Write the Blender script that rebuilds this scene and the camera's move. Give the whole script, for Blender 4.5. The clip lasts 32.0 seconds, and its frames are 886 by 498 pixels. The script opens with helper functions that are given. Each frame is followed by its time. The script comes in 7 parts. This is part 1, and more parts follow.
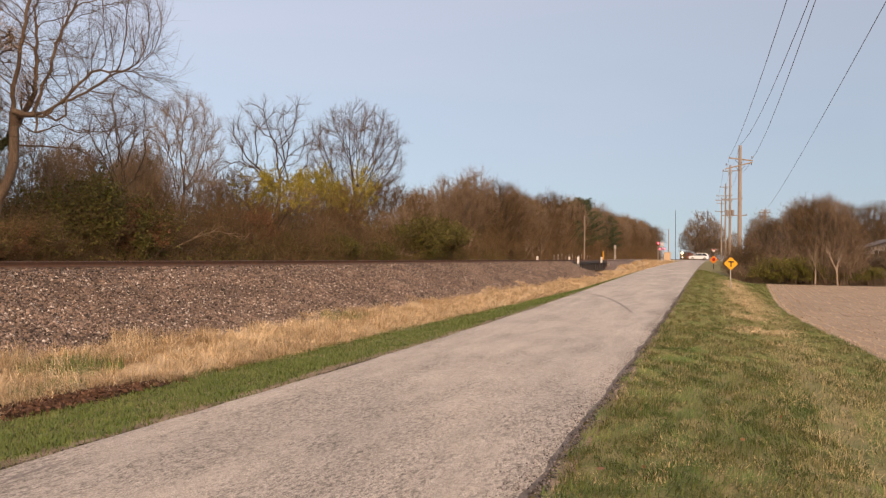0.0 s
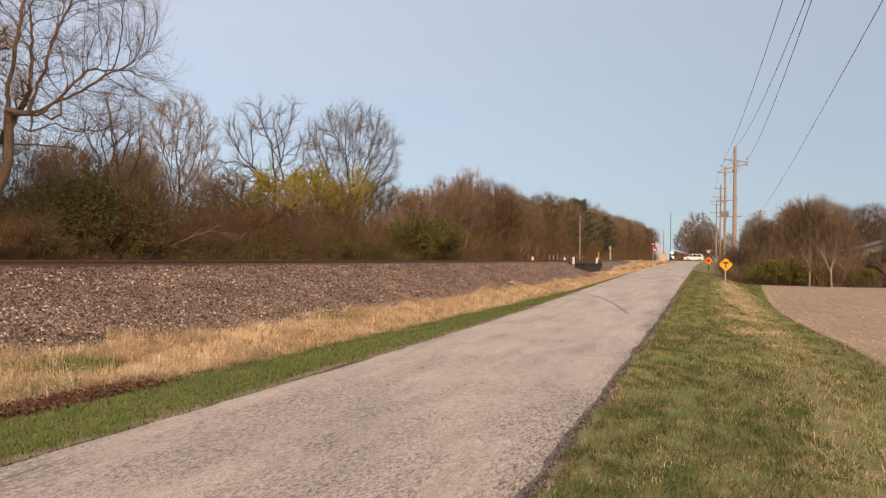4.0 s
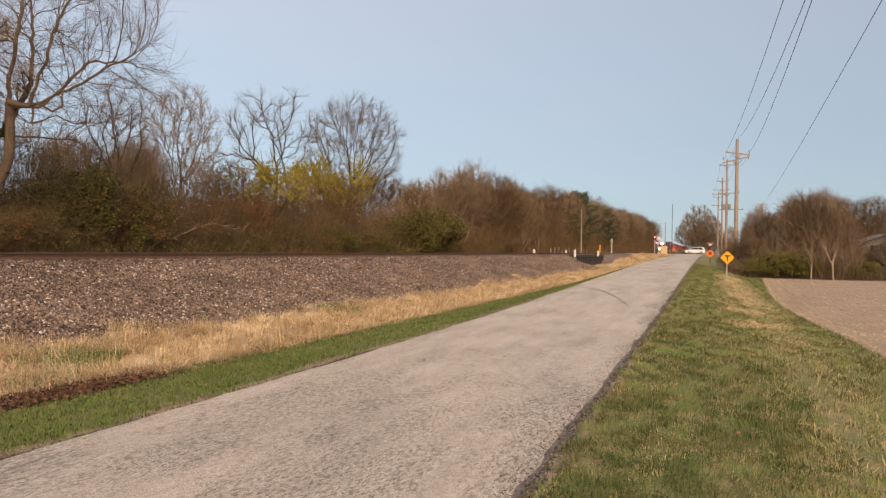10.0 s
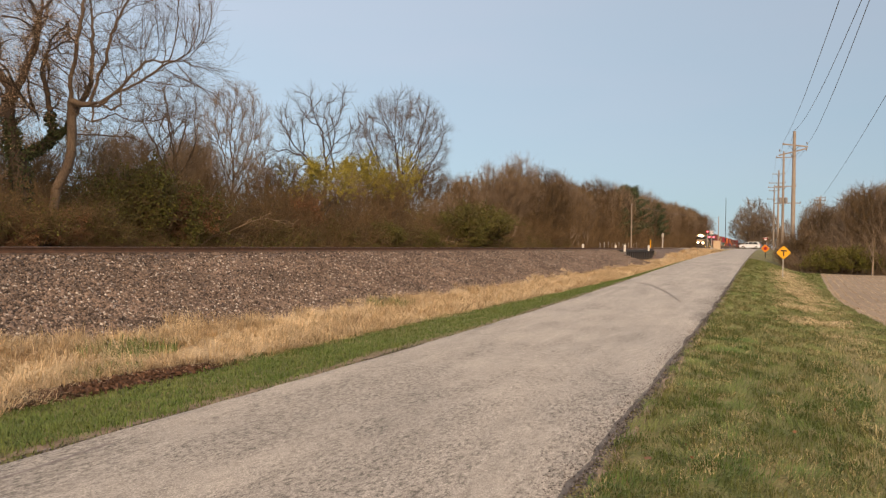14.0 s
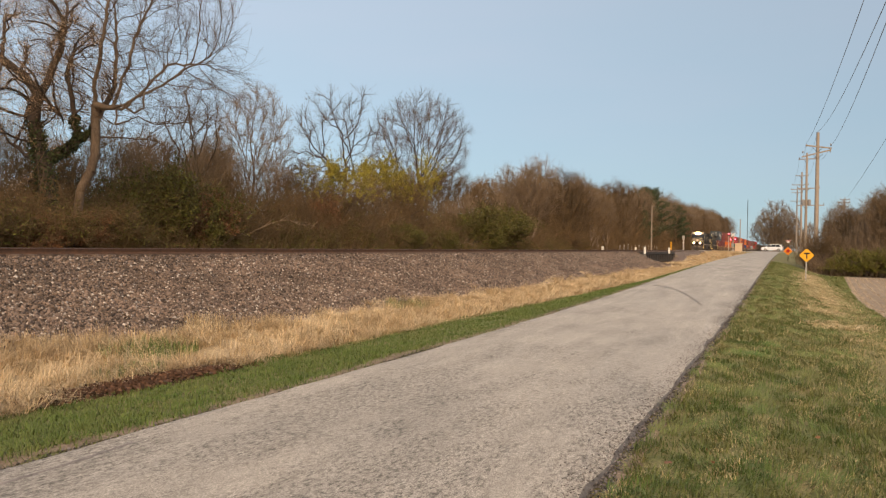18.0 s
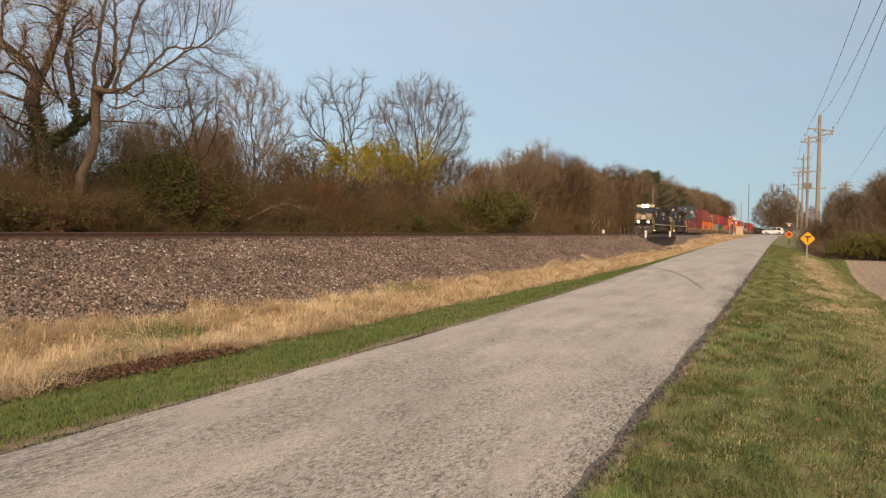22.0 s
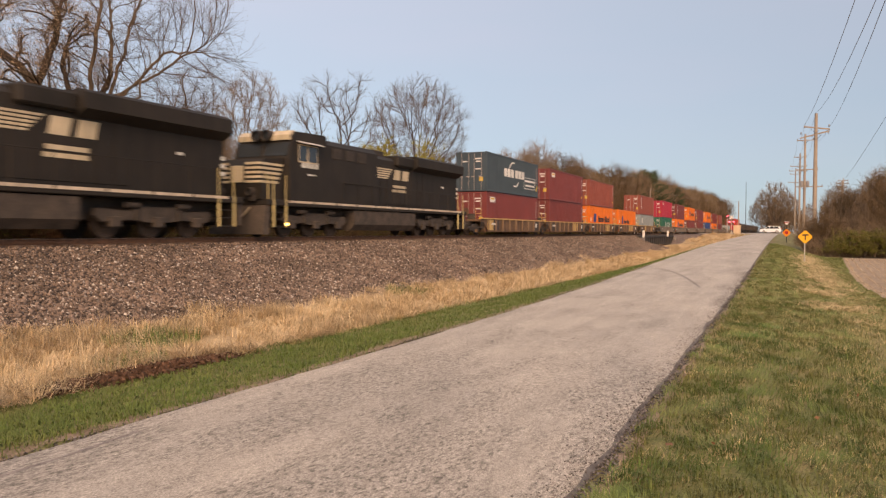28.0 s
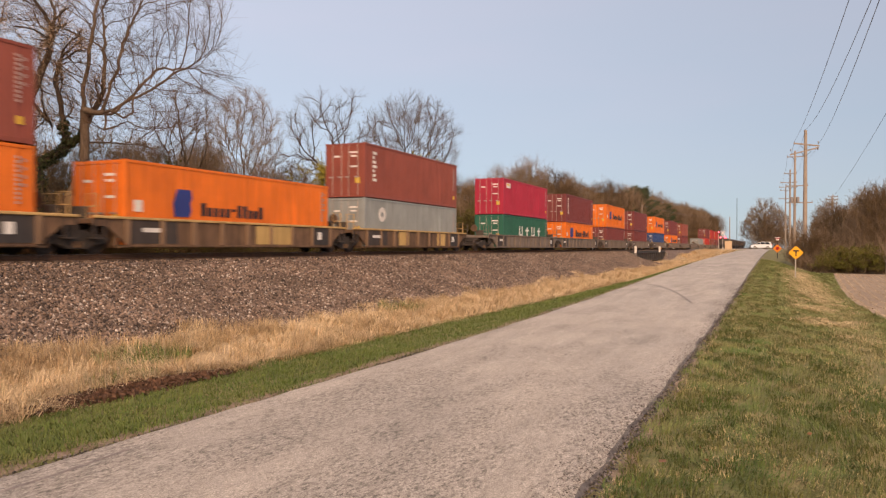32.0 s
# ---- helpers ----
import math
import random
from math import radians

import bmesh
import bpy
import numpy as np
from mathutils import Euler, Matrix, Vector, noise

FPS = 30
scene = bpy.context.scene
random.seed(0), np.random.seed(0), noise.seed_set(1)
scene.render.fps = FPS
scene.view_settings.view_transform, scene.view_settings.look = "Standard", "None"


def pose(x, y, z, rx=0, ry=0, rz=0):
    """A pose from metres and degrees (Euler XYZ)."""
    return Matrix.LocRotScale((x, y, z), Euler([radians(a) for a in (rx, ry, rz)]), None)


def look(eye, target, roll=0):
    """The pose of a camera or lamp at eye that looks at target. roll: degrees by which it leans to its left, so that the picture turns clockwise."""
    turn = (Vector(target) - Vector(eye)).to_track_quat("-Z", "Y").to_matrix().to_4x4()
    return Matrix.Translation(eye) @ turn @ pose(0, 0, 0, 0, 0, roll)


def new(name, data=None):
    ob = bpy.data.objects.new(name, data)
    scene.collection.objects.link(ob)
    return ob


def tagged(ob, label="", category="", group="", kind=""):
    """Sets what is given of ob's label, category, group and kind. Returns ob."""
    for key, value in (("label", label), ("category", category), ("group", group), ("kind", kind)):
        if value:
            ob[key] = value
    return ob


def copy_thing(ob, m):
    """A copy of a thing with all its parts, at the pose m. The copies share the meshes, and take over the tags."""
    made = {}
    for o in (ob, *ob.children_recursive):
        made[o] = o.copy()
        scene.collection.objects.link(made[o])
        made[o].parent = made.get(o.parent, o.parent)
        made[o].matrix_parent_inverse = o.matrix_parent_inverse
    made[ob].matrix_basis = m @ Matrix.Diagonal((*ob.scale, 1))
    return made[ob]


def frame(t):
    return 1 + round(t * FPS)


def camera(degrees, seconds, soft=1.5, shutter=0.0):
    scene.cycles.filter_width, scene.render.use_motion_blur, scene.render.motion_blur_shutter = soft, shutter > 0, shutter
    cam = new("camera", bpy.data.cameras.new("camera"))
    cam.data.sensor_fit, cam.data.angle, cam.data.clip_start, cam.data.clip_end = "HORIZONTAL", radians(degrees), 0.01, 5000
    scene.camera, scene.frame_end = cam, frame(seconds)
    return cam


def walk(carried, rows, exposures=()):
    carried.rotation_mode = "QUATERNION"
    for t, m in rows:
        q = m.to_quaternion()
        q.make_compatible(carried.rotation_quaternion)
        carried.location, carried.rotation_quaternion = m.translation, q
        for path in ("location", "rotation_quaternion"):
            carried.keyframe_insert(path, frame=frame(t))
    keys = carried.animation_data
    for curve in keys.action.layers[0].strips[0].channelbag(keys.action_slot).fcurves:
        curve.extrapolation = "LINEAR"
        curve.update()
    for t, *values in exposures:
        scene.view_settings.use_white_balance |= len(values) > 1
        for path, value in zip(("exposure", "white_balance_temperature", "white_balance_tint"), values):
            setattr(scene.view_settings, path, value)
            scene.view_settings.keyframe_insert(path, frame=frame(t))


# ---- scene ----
# ---- camera: held by hand beside the road, about two metres over the asphalt ----
cam = camera(62.0, 32.0, soft=1.25, shutter=0.4)
PATH = [
    (0, pose(0.013, 0.039, 2.094, 90.588, -0.582, 20.134)),
    (0.5, pose(0.012, 0.035, 2.094, 90.566, -0.661, 20.083)),
    (1, pose(0.009, 0.031, 2.096, 90.508, -0.660, 20.056)),
    (1.5, pose(0.008, 0.030, 2.094, 90.466, -0.721, 20.043)),
    (2, pose(0.007, 0.034, 2.093, 90.481, -0.694, 20.034)),
    (2.5, pose(0.007, 0.033, 2.092, 90.478, -0.728, 20.015)),
    (3, pose(0.006, 0.031, 2.093, 90.506, -0.798, 19.938)),
    (3.5, pose(0.005, 0.026, 2.093, 90.565, -0.793, 19.857)),
    (5.5, pose(0.006, 0.029, 2.096, 90.661, -0.715, 19.589)),
    (6, pose(0.007, 0.027, 2.095, 90.617, -0.766, 19.531)),
    (6.5, pose(0.005, 0.030, 2.095, 90.610, -0.768, 19.485)),
    (7, pose(0.005, 0.032, 2.094, 90.616, -0.809, 19.466)),
    (7.5, pose(0.007, 0.028, 2.096, 90.604, -0.854, 19.530)),
    (8, pose(0.009, 0.026, 2.096, 90.531, -0.911, 19.670)),
    (8.5, pose(0.008, 0.029, 2.095, 90.386, -0.851, 19.806)),
    (9, pose(0.006, 0.036, 2.093, 90.249, -0.814, 19.833)),
    (9.5, pose(0.005, 0.033, 2.092, 90.125, -0.800, 19.852)),
    (10, pose(0.004, 0.029, 2.094, 90.043, -0.803, 19.885)),
    (10.5, pose(0.005, 0.027, 2.093, 89.901, -0.840, 20.103)),
    (11, pose(0.007, 0.031, 2.094, 89.738, -0.792, 20.497)),
    (11.5, pose(0.007, 0.029, 2.093, 89.563, -0.771, 20.984)),
    (12, pose(0.006, 0.027, 2.093, 89.458, -0.738, 21.550)),
    (12.5, pose(0.004, 0.016, 2.094, 89.471, -0.719, 22.177)),
    (13, pose(0.003, 0.014, 2.094, 89.538, -0.736, 22.740)),
    (13.5, pose(0.001, 0.011, 2.093, 89.579, -0.738, 23.211)),
    (14, pose(-0.001, 0.012, 2.093, 89.566, -0.839, 23.586)),
    (14.5, pose(-0.001, 0.011, 2.092, 89.515, -0.820, 23.921)),
    (16.5, pose(-0.005, 0.002, 2.096, 89.334, -0.752, 25.053)),
    (17, pose(-0.004, 0.004, 2.097, 89.411, -0.763, 25.171)),
    (17.5, pose(-0.003, 0.005, 2.098, 89.494, -0.868, 25.171)),
    (18, pose(0.000, 0.002, 2.098, 89.690, -0.946, 25.051)),
    (18.5, pose(0.001, -0.002, 2.100, 89.818, -0.944, 24.995)),
    (19, pose(0.001, 0.001, 2.100, 89.804, -0.925, 24.990)),
    (19.5, pose(0.002, -0.002, 2.104, 89.671, -0.769, 25.059)),
    (20, pose(0.001, -0.004, 2.104, 89.453, -0.669, 25.141)),
    (20.5, pose(0.001, -0.016, 2.107, 89.244, -0.568, 25.167)),
    (21, pose(-0.004, -0.022, 2.107, 88.946, -0.665, 25.153)),
    (21.5, pose(-0.005, -0.025, 2.107, 88.718, -0.776, 25.117)),
    (22, pose(-0.007, -0.024, 2.104, 88.420, -0.879, 25.101)),
    (22.5, pose(-0.005, -0.024, 2.103, 88.170, -1.003, 25.047)),
    (23, pose(-0.007, -0.029, 2.101, 87.986, -1.104, 25.034)),
    (23.5, pose(-0.009, -0.031, 2.101, 87.879, -1.157, 25.045)),
    (24, pose(-0.010, -0.034, 2.101, 87.845, -1.087, 25.043)),
    (24.5, pose(-0.009, -0.032, 2.100, 87.822, -0.956, 25.041)),
    (25, pose(-0.005, -0.031, 2.099, 87.839, -0.726, 24.992)),
    (25.5, pose(-0.004, -0.027, 2.098, 87.852, -0.579, 24.935)),
    (27.5, pose(-0.004, -0.036, 2.103, 88.289, -0.321, 24.936)),
    (28, pose(-0.005, -0.036, 2.107, 88.579, -0.268, 24.943)),
    (28.5, pose(-0.006, -0.034, 2.108, 88.820, -0.302, 24.942)),
    (29, pose(-0.008, -0.032, 2.111, 89.107, -0.241, 24.898)),
    (29.5, pose(-0.011, -0.036, 2.108, 89.255, -0.349, 24.776)),
    (30, pose(-0.010, -0.051, 2.113, 89.499, -0.292, 24.612)),
    (30.5, pose(-0.008, -0.058, 2.113, 89.584, -0.409, 24.466)),
    (31, pose(-0.006, -0.060, 2.118, 89.725, -0.381, 24.337)),
    (31.5, pose(-0.007, -0.052, 2.115, 89.713, -0.391, 24.306)),
    (32, pose(-0.005, -0.050, 2.117, 89.792, -0.281, 24.364)),
]
walk(cam, PATH, exposures=[(0, 0.10, 6800, 18), (6, 0.10, 6800, 17), (11, 0.08, 6750, 13), (14, 0.04, 6600, 10), (20, 0.04, 6500, 7), (24, 0.01, 6650, 11), (28, 0.11, 6920, 18), (32, 0.09, 6930, 20)])

# ---- world, sun: clear sky at dusk, the sun just down behind the camera ----
world = bpy.data.worlds.new("dusk_sky")
scene.world = world
world.use_nodes = True
wn = world.node_tree.nodes
sky = wn.new("ShaderNodeTexSky")
sky.sky_type, sky.sun_disc = "NISHITA", False
sky.sun_elevation, sky.sun_rotation = radians(18.0), radians(150)
sky.altitude, sky.air_density, sky.dust_density, sky.ozone_density = 200, 1.0, 0.4, 2.5
wl = world.node_tree.links
wn["Background"].inputs["Strength"].default_value = 0.15
# a thin even veil of high haze lies over the clear sky, with faint rosy wisps
veil, wtc, wmap, wisp, tint = wn.new("ShaderNodeMix"), wn.new("ShaderNodeTexCoord"), wn.new("ShaderNodeMapping"), wn.new("ShaderNodeTexNoise"), wn.new("ShaderNodeMix")
veil.data_type = tint.data_type = "RGBA"
veil.inputs["Factor"].default_value = 0.86
wmap.inputs["Scale"].default_value = (1.2, 1.2, 6.0)
wisp.inputs["Scale"].default_value, wisp.inputs["Detail"].default_value = 1.3, 4
split_z, climb, blend = wn.new("ShaderNodeSeparateXYZ"), wn.new("ShaderNodeMapRange"), wn.new("ShaderNodeMath")
climb.inputs["From Min"].default_value, climb.inputs["From Max"].default_value = 0.02, 0.42
climb.inputs["To Min"].default_value, climb.inputs["To Max"].default_value = -0.35, 0.75
blend.operation, blend.use_clamp = "ADD", True
tint.inputs["A"].default_value, tint.inputs["B"].default_value = (2.48, 3.66, 4.4, 1), (3.36, 3.82, 4.5, 1)
wl.new(wtc.outputs["Generated"], wmap.inputs[0])
wl.new(wtc.outputs["Generated"], split_z.inputs[0])
wl.new(split_z.outputs["Z"], climb.inputs["Value"])
wl.new(wmap.outputs[0], wisp.inputs["Vector"])
wl.new(wisp.outputs["Fac"], blend.inputs[0])
wl.new(climb.outputs[0], blend.inputs[1])
wl.new(blend.outputs[0], tint.inputs["Factor"])
wl.new(sky.outputs[0], veil.inputs["A"])
lean, glow_side, side = wn.new("ShaderNodeVectorMath"), wn.new("ShaderNodeMapRange"), wn.new("ShaderNodeHueSaturation")
lean.operation = "DOT_PRODUCT"
lean.inputs[1].default_value = (0.91, 0.42, 0.0)
glow_side.inputs["From Min"].default_value, glow_side.inputs["From Max"].default_value = -0.55, 0.55
glow_side.inputs["To Min"].default_value, glow_side.inputs["To Max"].default_value = 1.20, 0.86
wl.new(wtc.outputs["Generated"], lean.inputs[0])
wl.new(lean.outputs["Value"], glow_side.inputs["Value"])
wl.new(glow_side.outputs[0], side.inputs["Value"])
wl.new(tint.outputs["Result"], side.inputs["Color"])
wl.new(side.outputs[0], veil.inputs["B"])
wl.new(veil.outputs["Result"], wn["Background"].inputs[0])
sun_data = bpy.data.lights.new("sun", "SUN")
sun_data.energy, sun_data.angle, sun_data.color = 4.3, radians(50), (1.0, 0.69, 0.42)
sun = new("sun", sun_data)
sun.matrix_world = look((40, -70, 55), (0, 0, 0))

RAIL_Z = 1.8
TRACK_X = -21.02


# ---- small tools ----
def smooth(a, b, v):
    k = min(1.0, max(0.0, (v - a) / (b - a)))
    return k * k * (3 - 2 * k)


def lerp_table(table, v):
    for (a, p), (b, q) in zip(table, table[1:]):
        if v <= b:
            return p + (q - p) * max(0.0, (v - a) / (b - a))
    return table[-1][1]


class Build:
    """Collects vertices and faces of one mesh."""

    def __init__(self):
        self.v, self.f = [], []

    def add(self, verts, faces):
        n = len(self.v)
        self.v.extend(verts)
        self.f.extend([tuple(i + n for i in f) for f in faces])
        return self

    def box(self, x0, x1, y0, y1, z0, z1, c=0.0, m=None):
        c = min(c, (x1 - x0) * 0.45, (y1 - y0) * 0.45, (z1 - z0) * 0.45)
        if c <= 0:
            vs = [(x, y, z) for x in (x0, x1) for y in (y0, y1) for z in (z0, z1)]
            fs = [(0, 1, 3, 2), (4, 6, 7, 5), (0, 4, 5, 1), (2, 3, 7, 6), (0, 2, 6, 4), (1, 5, 7, 3)]
        else:
            vs, fs = [], []
            lo, hi = (x0, y0, z0), (x1, y1, z1)
            for i in range(8):
                s = [(i >> k) & 1 for k in (2, 1, 0)]
                for a in range(3):
                    p = []
                    for k in range(3):
                        e = hi[k] if s[k] else lo[k]
                        p.append(e if k == a else e + (-c if s[k] else c))
                    vs.append(tuple(p))
            n = lambda i, a: i * 3 + a
            quad = {0: [(0, 1, 3, 2), (4, 6, 7, 5)], 1: [(0, 4, 5, 1), (2, 3, 7, 6)], 2: [(0, 2, 6, 4), (1, 5, 7, 3)]}
            for a, qs in quad.items():
                for q in qs:
                    fs.append(tuple(n(i, a) for i in q))
            for i in range(8):
                fs.append((n(i, 0), n(i, 1), n(i, 2)))
                for k, bit in ((0, 4), (1, 2), (2, 1)):
                    j = i ^ bit
                    if j > i:
                        a, b = [t for t in range(3) if t != k]
                        fs.append((n(i, a), n(i, b), n(j, b), n(j, a)))
        if m is not None:
            vs = [tuple(m @ Vector(p)) for p in vs]
        return self.add(vs, fs)

    def tube(self, pts, radii, sides=8, caps=True):
        pts = [Vector(p) for p in pts]
        if not hasattr(radii, "__len__"):
            radii = [radii] * len(pts)
        vs, fs = [], []
        for i, p in enumerate(pts):
            d = (pts[min(i + 1, len(pts) - 1)] - pts[max(i - 1, 0)]).normalized()
            u = d.cross(Vector((0, 0, 1)) if abs(d.z) < 0.9 else Vector((1, 0, 0))).normalized()
            w = d.cross(u)
            for k in range(sides):
                a = 2 * math.pi * k / sides
                vs.append(tuple(p + (u * math.cos(a) + w * math.sin(a)) * radii[i]))
        for i in range(len(pts) - 1):
            for k in range(sides):
                k2 = (k + 1) % sides
                fs.append((i * sides + k, i * sides + k2, (i + 1) * sides + k2, (i + 1) * sides + k))
        if caps:
            fs.append(tuple(range(sides))[::-1])
            fs.append(tuple((len(pts) - 1) * sides + k for k in range(sides)))
        return self.add(vs, fs)

    def prism(self, outline, axis, a, b):
        """An outline of 2D points drawn out along an axis from a to b."""
        n = len(outline)
        at = {"x": lambda p, t: (t, p[0], p[1]), "y": lambda p, t: (p[0], t, p[1]), "z": lambda p, t: (p[0], p[1], t)}[axis]
        vs = [at(p, a) for p in outline] + [at(p, b) for p in outline]
        fs = [tuple(range(n))[::-1], tuple(range(n, 2 * n))]
        fs += [(i, (i + 1) % n, n + (i + 1) % n, n + i) for i in range(n)]
        return self.add(vs, fs)

    def lathe(self, profile, centre, axis="x", sides=20, caps=True):
        """A turned form: profile of (along, radius)."""
        vs, fs = [], []
        for a, r in profile:
            for k in range(sides):
                t = 2 * math.pi * k / sides
                c, s = r * math.cos(t), r * math.sin(t)
                p = {"x": (a, c, s), "y": (c, a, s), "z": (c, s, a)}[axis]
                vs.append(tuple(Vector(p) + Vector(centre)))
        for i in range(len(profile) - 1):
            for k in range(sides):
                k2 = (k + 1) % sides
                fs.append((i * sides + k, i * sides + k2, (i + 1) * sides + k2, (i + 1) * sides + k))
        if caps:
            fs += [tuple(range(sides))[::-1], tuple((len(profile) - 1) * sides + k for k in range(sides))]
        return self.add(vs, fs)

    def mesh(self, name, material=None, smooth_angle=None):
        me = bpy.data.meshes.new(name)
        me.from_pydata(self.v, [], self.f)
        bm = bmesh.new()
        bm.from_mesh(me)
        bmesh.ops.recalc_face_normals(bm, faces=bm.faces)
        bm.to_mesh(me)
        bm.free()
        if material:
            me.materials.append(material)
        if smooth_angle:
            me.shade_smooth()
            me.set_sharp_from_angle(angle=radians(smooth_angle))
        return me


def soup(name, verts, faces, material=None, shade=False):
    """A mesh straight from arrays: verts N x 3, faces M x 3 or M x 4."""
    verts, faces = np.asarray(verts, np.float32), np.asarray(faces, np.int32)
    me = bpy.data.meshes.new(name)
    n, k = faces.shape
    me.vertices.add(len(verts))
    me.vertices.foreach_set("co", verts.ravel())
    me.loops.add(n * k)
    me.loops.foreach_set("vertex_index", faces.ravel())
    me.polygons.add(n)
    me.polygons.foreach_set("loop_start", np.arange(0, n * k, k, dtype=np.int32))
    if shade:
        me.polygons.foreach_set("use_smooth", np.ones(n, bool))
    me.update(calc_edges=True)
    if material:
        me.materials.append(material)
    return me


def part(name, data, material, parent, label="", angle=None, kind=""):
    me = data.mesh(name, material, angle) if isinstance(data, Build) else data
    if not me.materials and material:
        me.materials.append(material)
    ob = new(name, me)
    ob.parent = parent
    return tagged(ob, label, kind=kind)


def thing(name, label, category, group="", kind=""):
    return tagged(new(name), label, category, group, kind)


# ---- materials ----
def mat(name, c1, c2=None, scale=3.0, rough=0.8, metal=0.0, bump=0.15, fine=45.0, grain=0.25, vary=0.0, island=0.0, stretch=(1, 1, 1), spec=0.4, streak=0.0, flow=(2.5, 2.5, 0.15), speck=0.0, cracks=0.0, pits=0.0, dusty=0.0):
    """Two colours mixed by a broad noise, dulled and lit up by a fine one, with relief; vary: from object to object."""
    m = bpy.data.materials.new(name)
    m.use_nodes = True
    nt = m.node_tree
    N, L = nt.nodes, nt.links
    b = N["Principled BSDF"]
    b.inputs["Roughness"].default_value, b.inputs["Metallic"].default_value = rough, metal
    b.inputs["Specular IOR Level"].default_value, b.inputs["Diffuse Roughness"].default_value = spec, dusty
    tc, mp = N.new("ShaderNodeTexCoord"), N.new("ShaderNodeMapping")
    mp.inputs["Scale"].default_value = stretch
    L.new(tc.outputs["Object"], mp.inputs[0])
    big, small = N.new("ShaderNodeTexNoise"), N.new("ShaderNodeTexNoise")
    big.inputs["Scale"].default_value, big.inputs["Detail"].default_value, big.inputs["Roughness"].default_value = scale, 6, 0.6
    small.inputs["Scale"].default_value, small.inputs["Detail"].default_value = fine, 3
    L.new(mp.outputs[0], big.inputs["Vector"])
    L.new(mp.outputs[0], small.inputs["Vector"])
    ramp = N.new("ShaderNodeMapRange")
    ramp.inputs["From Min"].default_value, ramp.inputs["From Max"].default_value = 0.35, 0.65
    L.new(big.outputs["Fac"], ramp.inputs["Value"])
    mix = N.new("ShaderNodeMix")
    mix.data_type = "RGBA"
    mix.inputs["A"].default_value, mix.inputs["B"].default_value = (*c1, 1), (*(c2 or [v * 0.75 for v in c1]), 1)
    L.new(ramp.outputs[0], mix.inputs["Factor"])
    col = mix.outputs["Result"]

    def value(source, lo, hi):
        r = N.new("ShaderNodeMapRange")
        r.inputs["From Min"].default_value, r.inputs["From Max"].default_value = (0.25, 0.75) if source.node.type == "TEX_NOISE" else (0, 1)
        r.inputs["To Min"].default_value, r.inputs["To Max"].default_value = lo, hi
        L.new(source, r.inputs["Value"])
        hs = N.new("ShaderNodeHueSaturation")
        L.new(r.outputs[0], hs.inputs["Value"])
        L.new(col, hs.inputs["Color"])
        return hs.outputs[0]

    if grain:
        col = value(small.outputs["Fac"], 1 - grain, 1 + grain)
    if streak:
        sm, st = N.new("ShaderNodeMapping"), N.new("ShaderNodeTexNoise")
        sm.inputs["Scale"].default_value = flow
        st.inputs["Scale"].default_value, st.inputs["Detail"].default_value = 2.0, 5
        L.new(tc.outputs["Object"], sm.inputs[0])
        L.new(sm.outputs[0], st.inputs["Vector"])
        col = value(st.outputs["Fac"], 1 + streak * 0.4, 1 - streak)
    if speck:
        sp = N.new("ShaderNodeTexNoise")
        sp.inputs["Scale"].default_value, sp.inputs["Detail"].default_value, sp.inputs["Roughness"].default_value = 11.0, 8, 0.8
        L.new(mp.outputs[0], sp.inputs["Vector"])
        col = value(sp.outputs["Fac"], 1 + speck, 1 - speck)
    if cracks:
        vo, ed, mk, mu = N.new("ShaderNodeTexVoronoi"), N.new("ShaderNodeMapRange"), N.new("ShaderNodeMapRange"), N.new("ShaderNodeMath")
        vo.feature = "DISTANCE_TO_EDGE"
        vo.inputs["Scale"].default_value = 13.0
        L.new(tc.outputs["Object"], vo.inputs["Vector"])
        ed.inputs["From Max"].default_value, ed.inputs["To Min"].default_value, ed.inputs["To Max"].default_value = 0.07, 1.0, 0.0
        mk.inputs["From Min"].default_value, mk.inputs["From Max"].default_value = 0.56, 0.7
        L.new(vo.outputs["Distance"], ed.inputs["Value"])
        L.new(big.outputs["Fac"], mk.inputs["Value"])
        mu.operation = "MULTIPLY"
        L.new(ed.outputs[0], mu.inputs[0])
        L.new(mk.outputs[0], mu.inputs[1])
        col = value(mu.outputs[0], 1.0, 1 - cracks)
    if pits:
        # worn, open-textured patches along the middle of the lane
        pn, pm, pk, pj, px_, pw = N.new("ShaderNodeTexNoise"), N.new("ShaderNodeTexNoise"), N.new("ShaderNodeMapRange"), N.new("ShaderNodeMapRange"), N.new("ShaderNodeMath"), N.new("ShaderNodeMapping")
        pw.inputs["Scale"].default_value = (1.0, 0.42, 1.0)
        pn.inputs["Scale"].default_value, pn.inputs["Detail"].default_value, pn.inputs["Roughness"].default_value = 24.0, 6, 0.8
        pm.inputs["Scale"].default_value, pm.inputs["Detail"].default_value, pm.inputs["Roughness"].default_value = 0.85, 5, 0.6
        pk.inputs["From Min"].default_value, pk.inputs["From Max"].default_value = 0.46, 0.62
        pj.inputs["From Min"].default_value, pj.inputs["From Max"].default_value, pj.inputs["To Min"].default_value = 0.47, 0.64, 0.04
        L.new(tc.outputs["Object"], pw.inputs[0])
        L.new(pw.outputs[0], pn.inputs["Vector"])
        L.new(pw.outputs[0], pm.inputs["Vector"])
        L.new(pn.outputs["Fac"], pk.inputs["Value"])
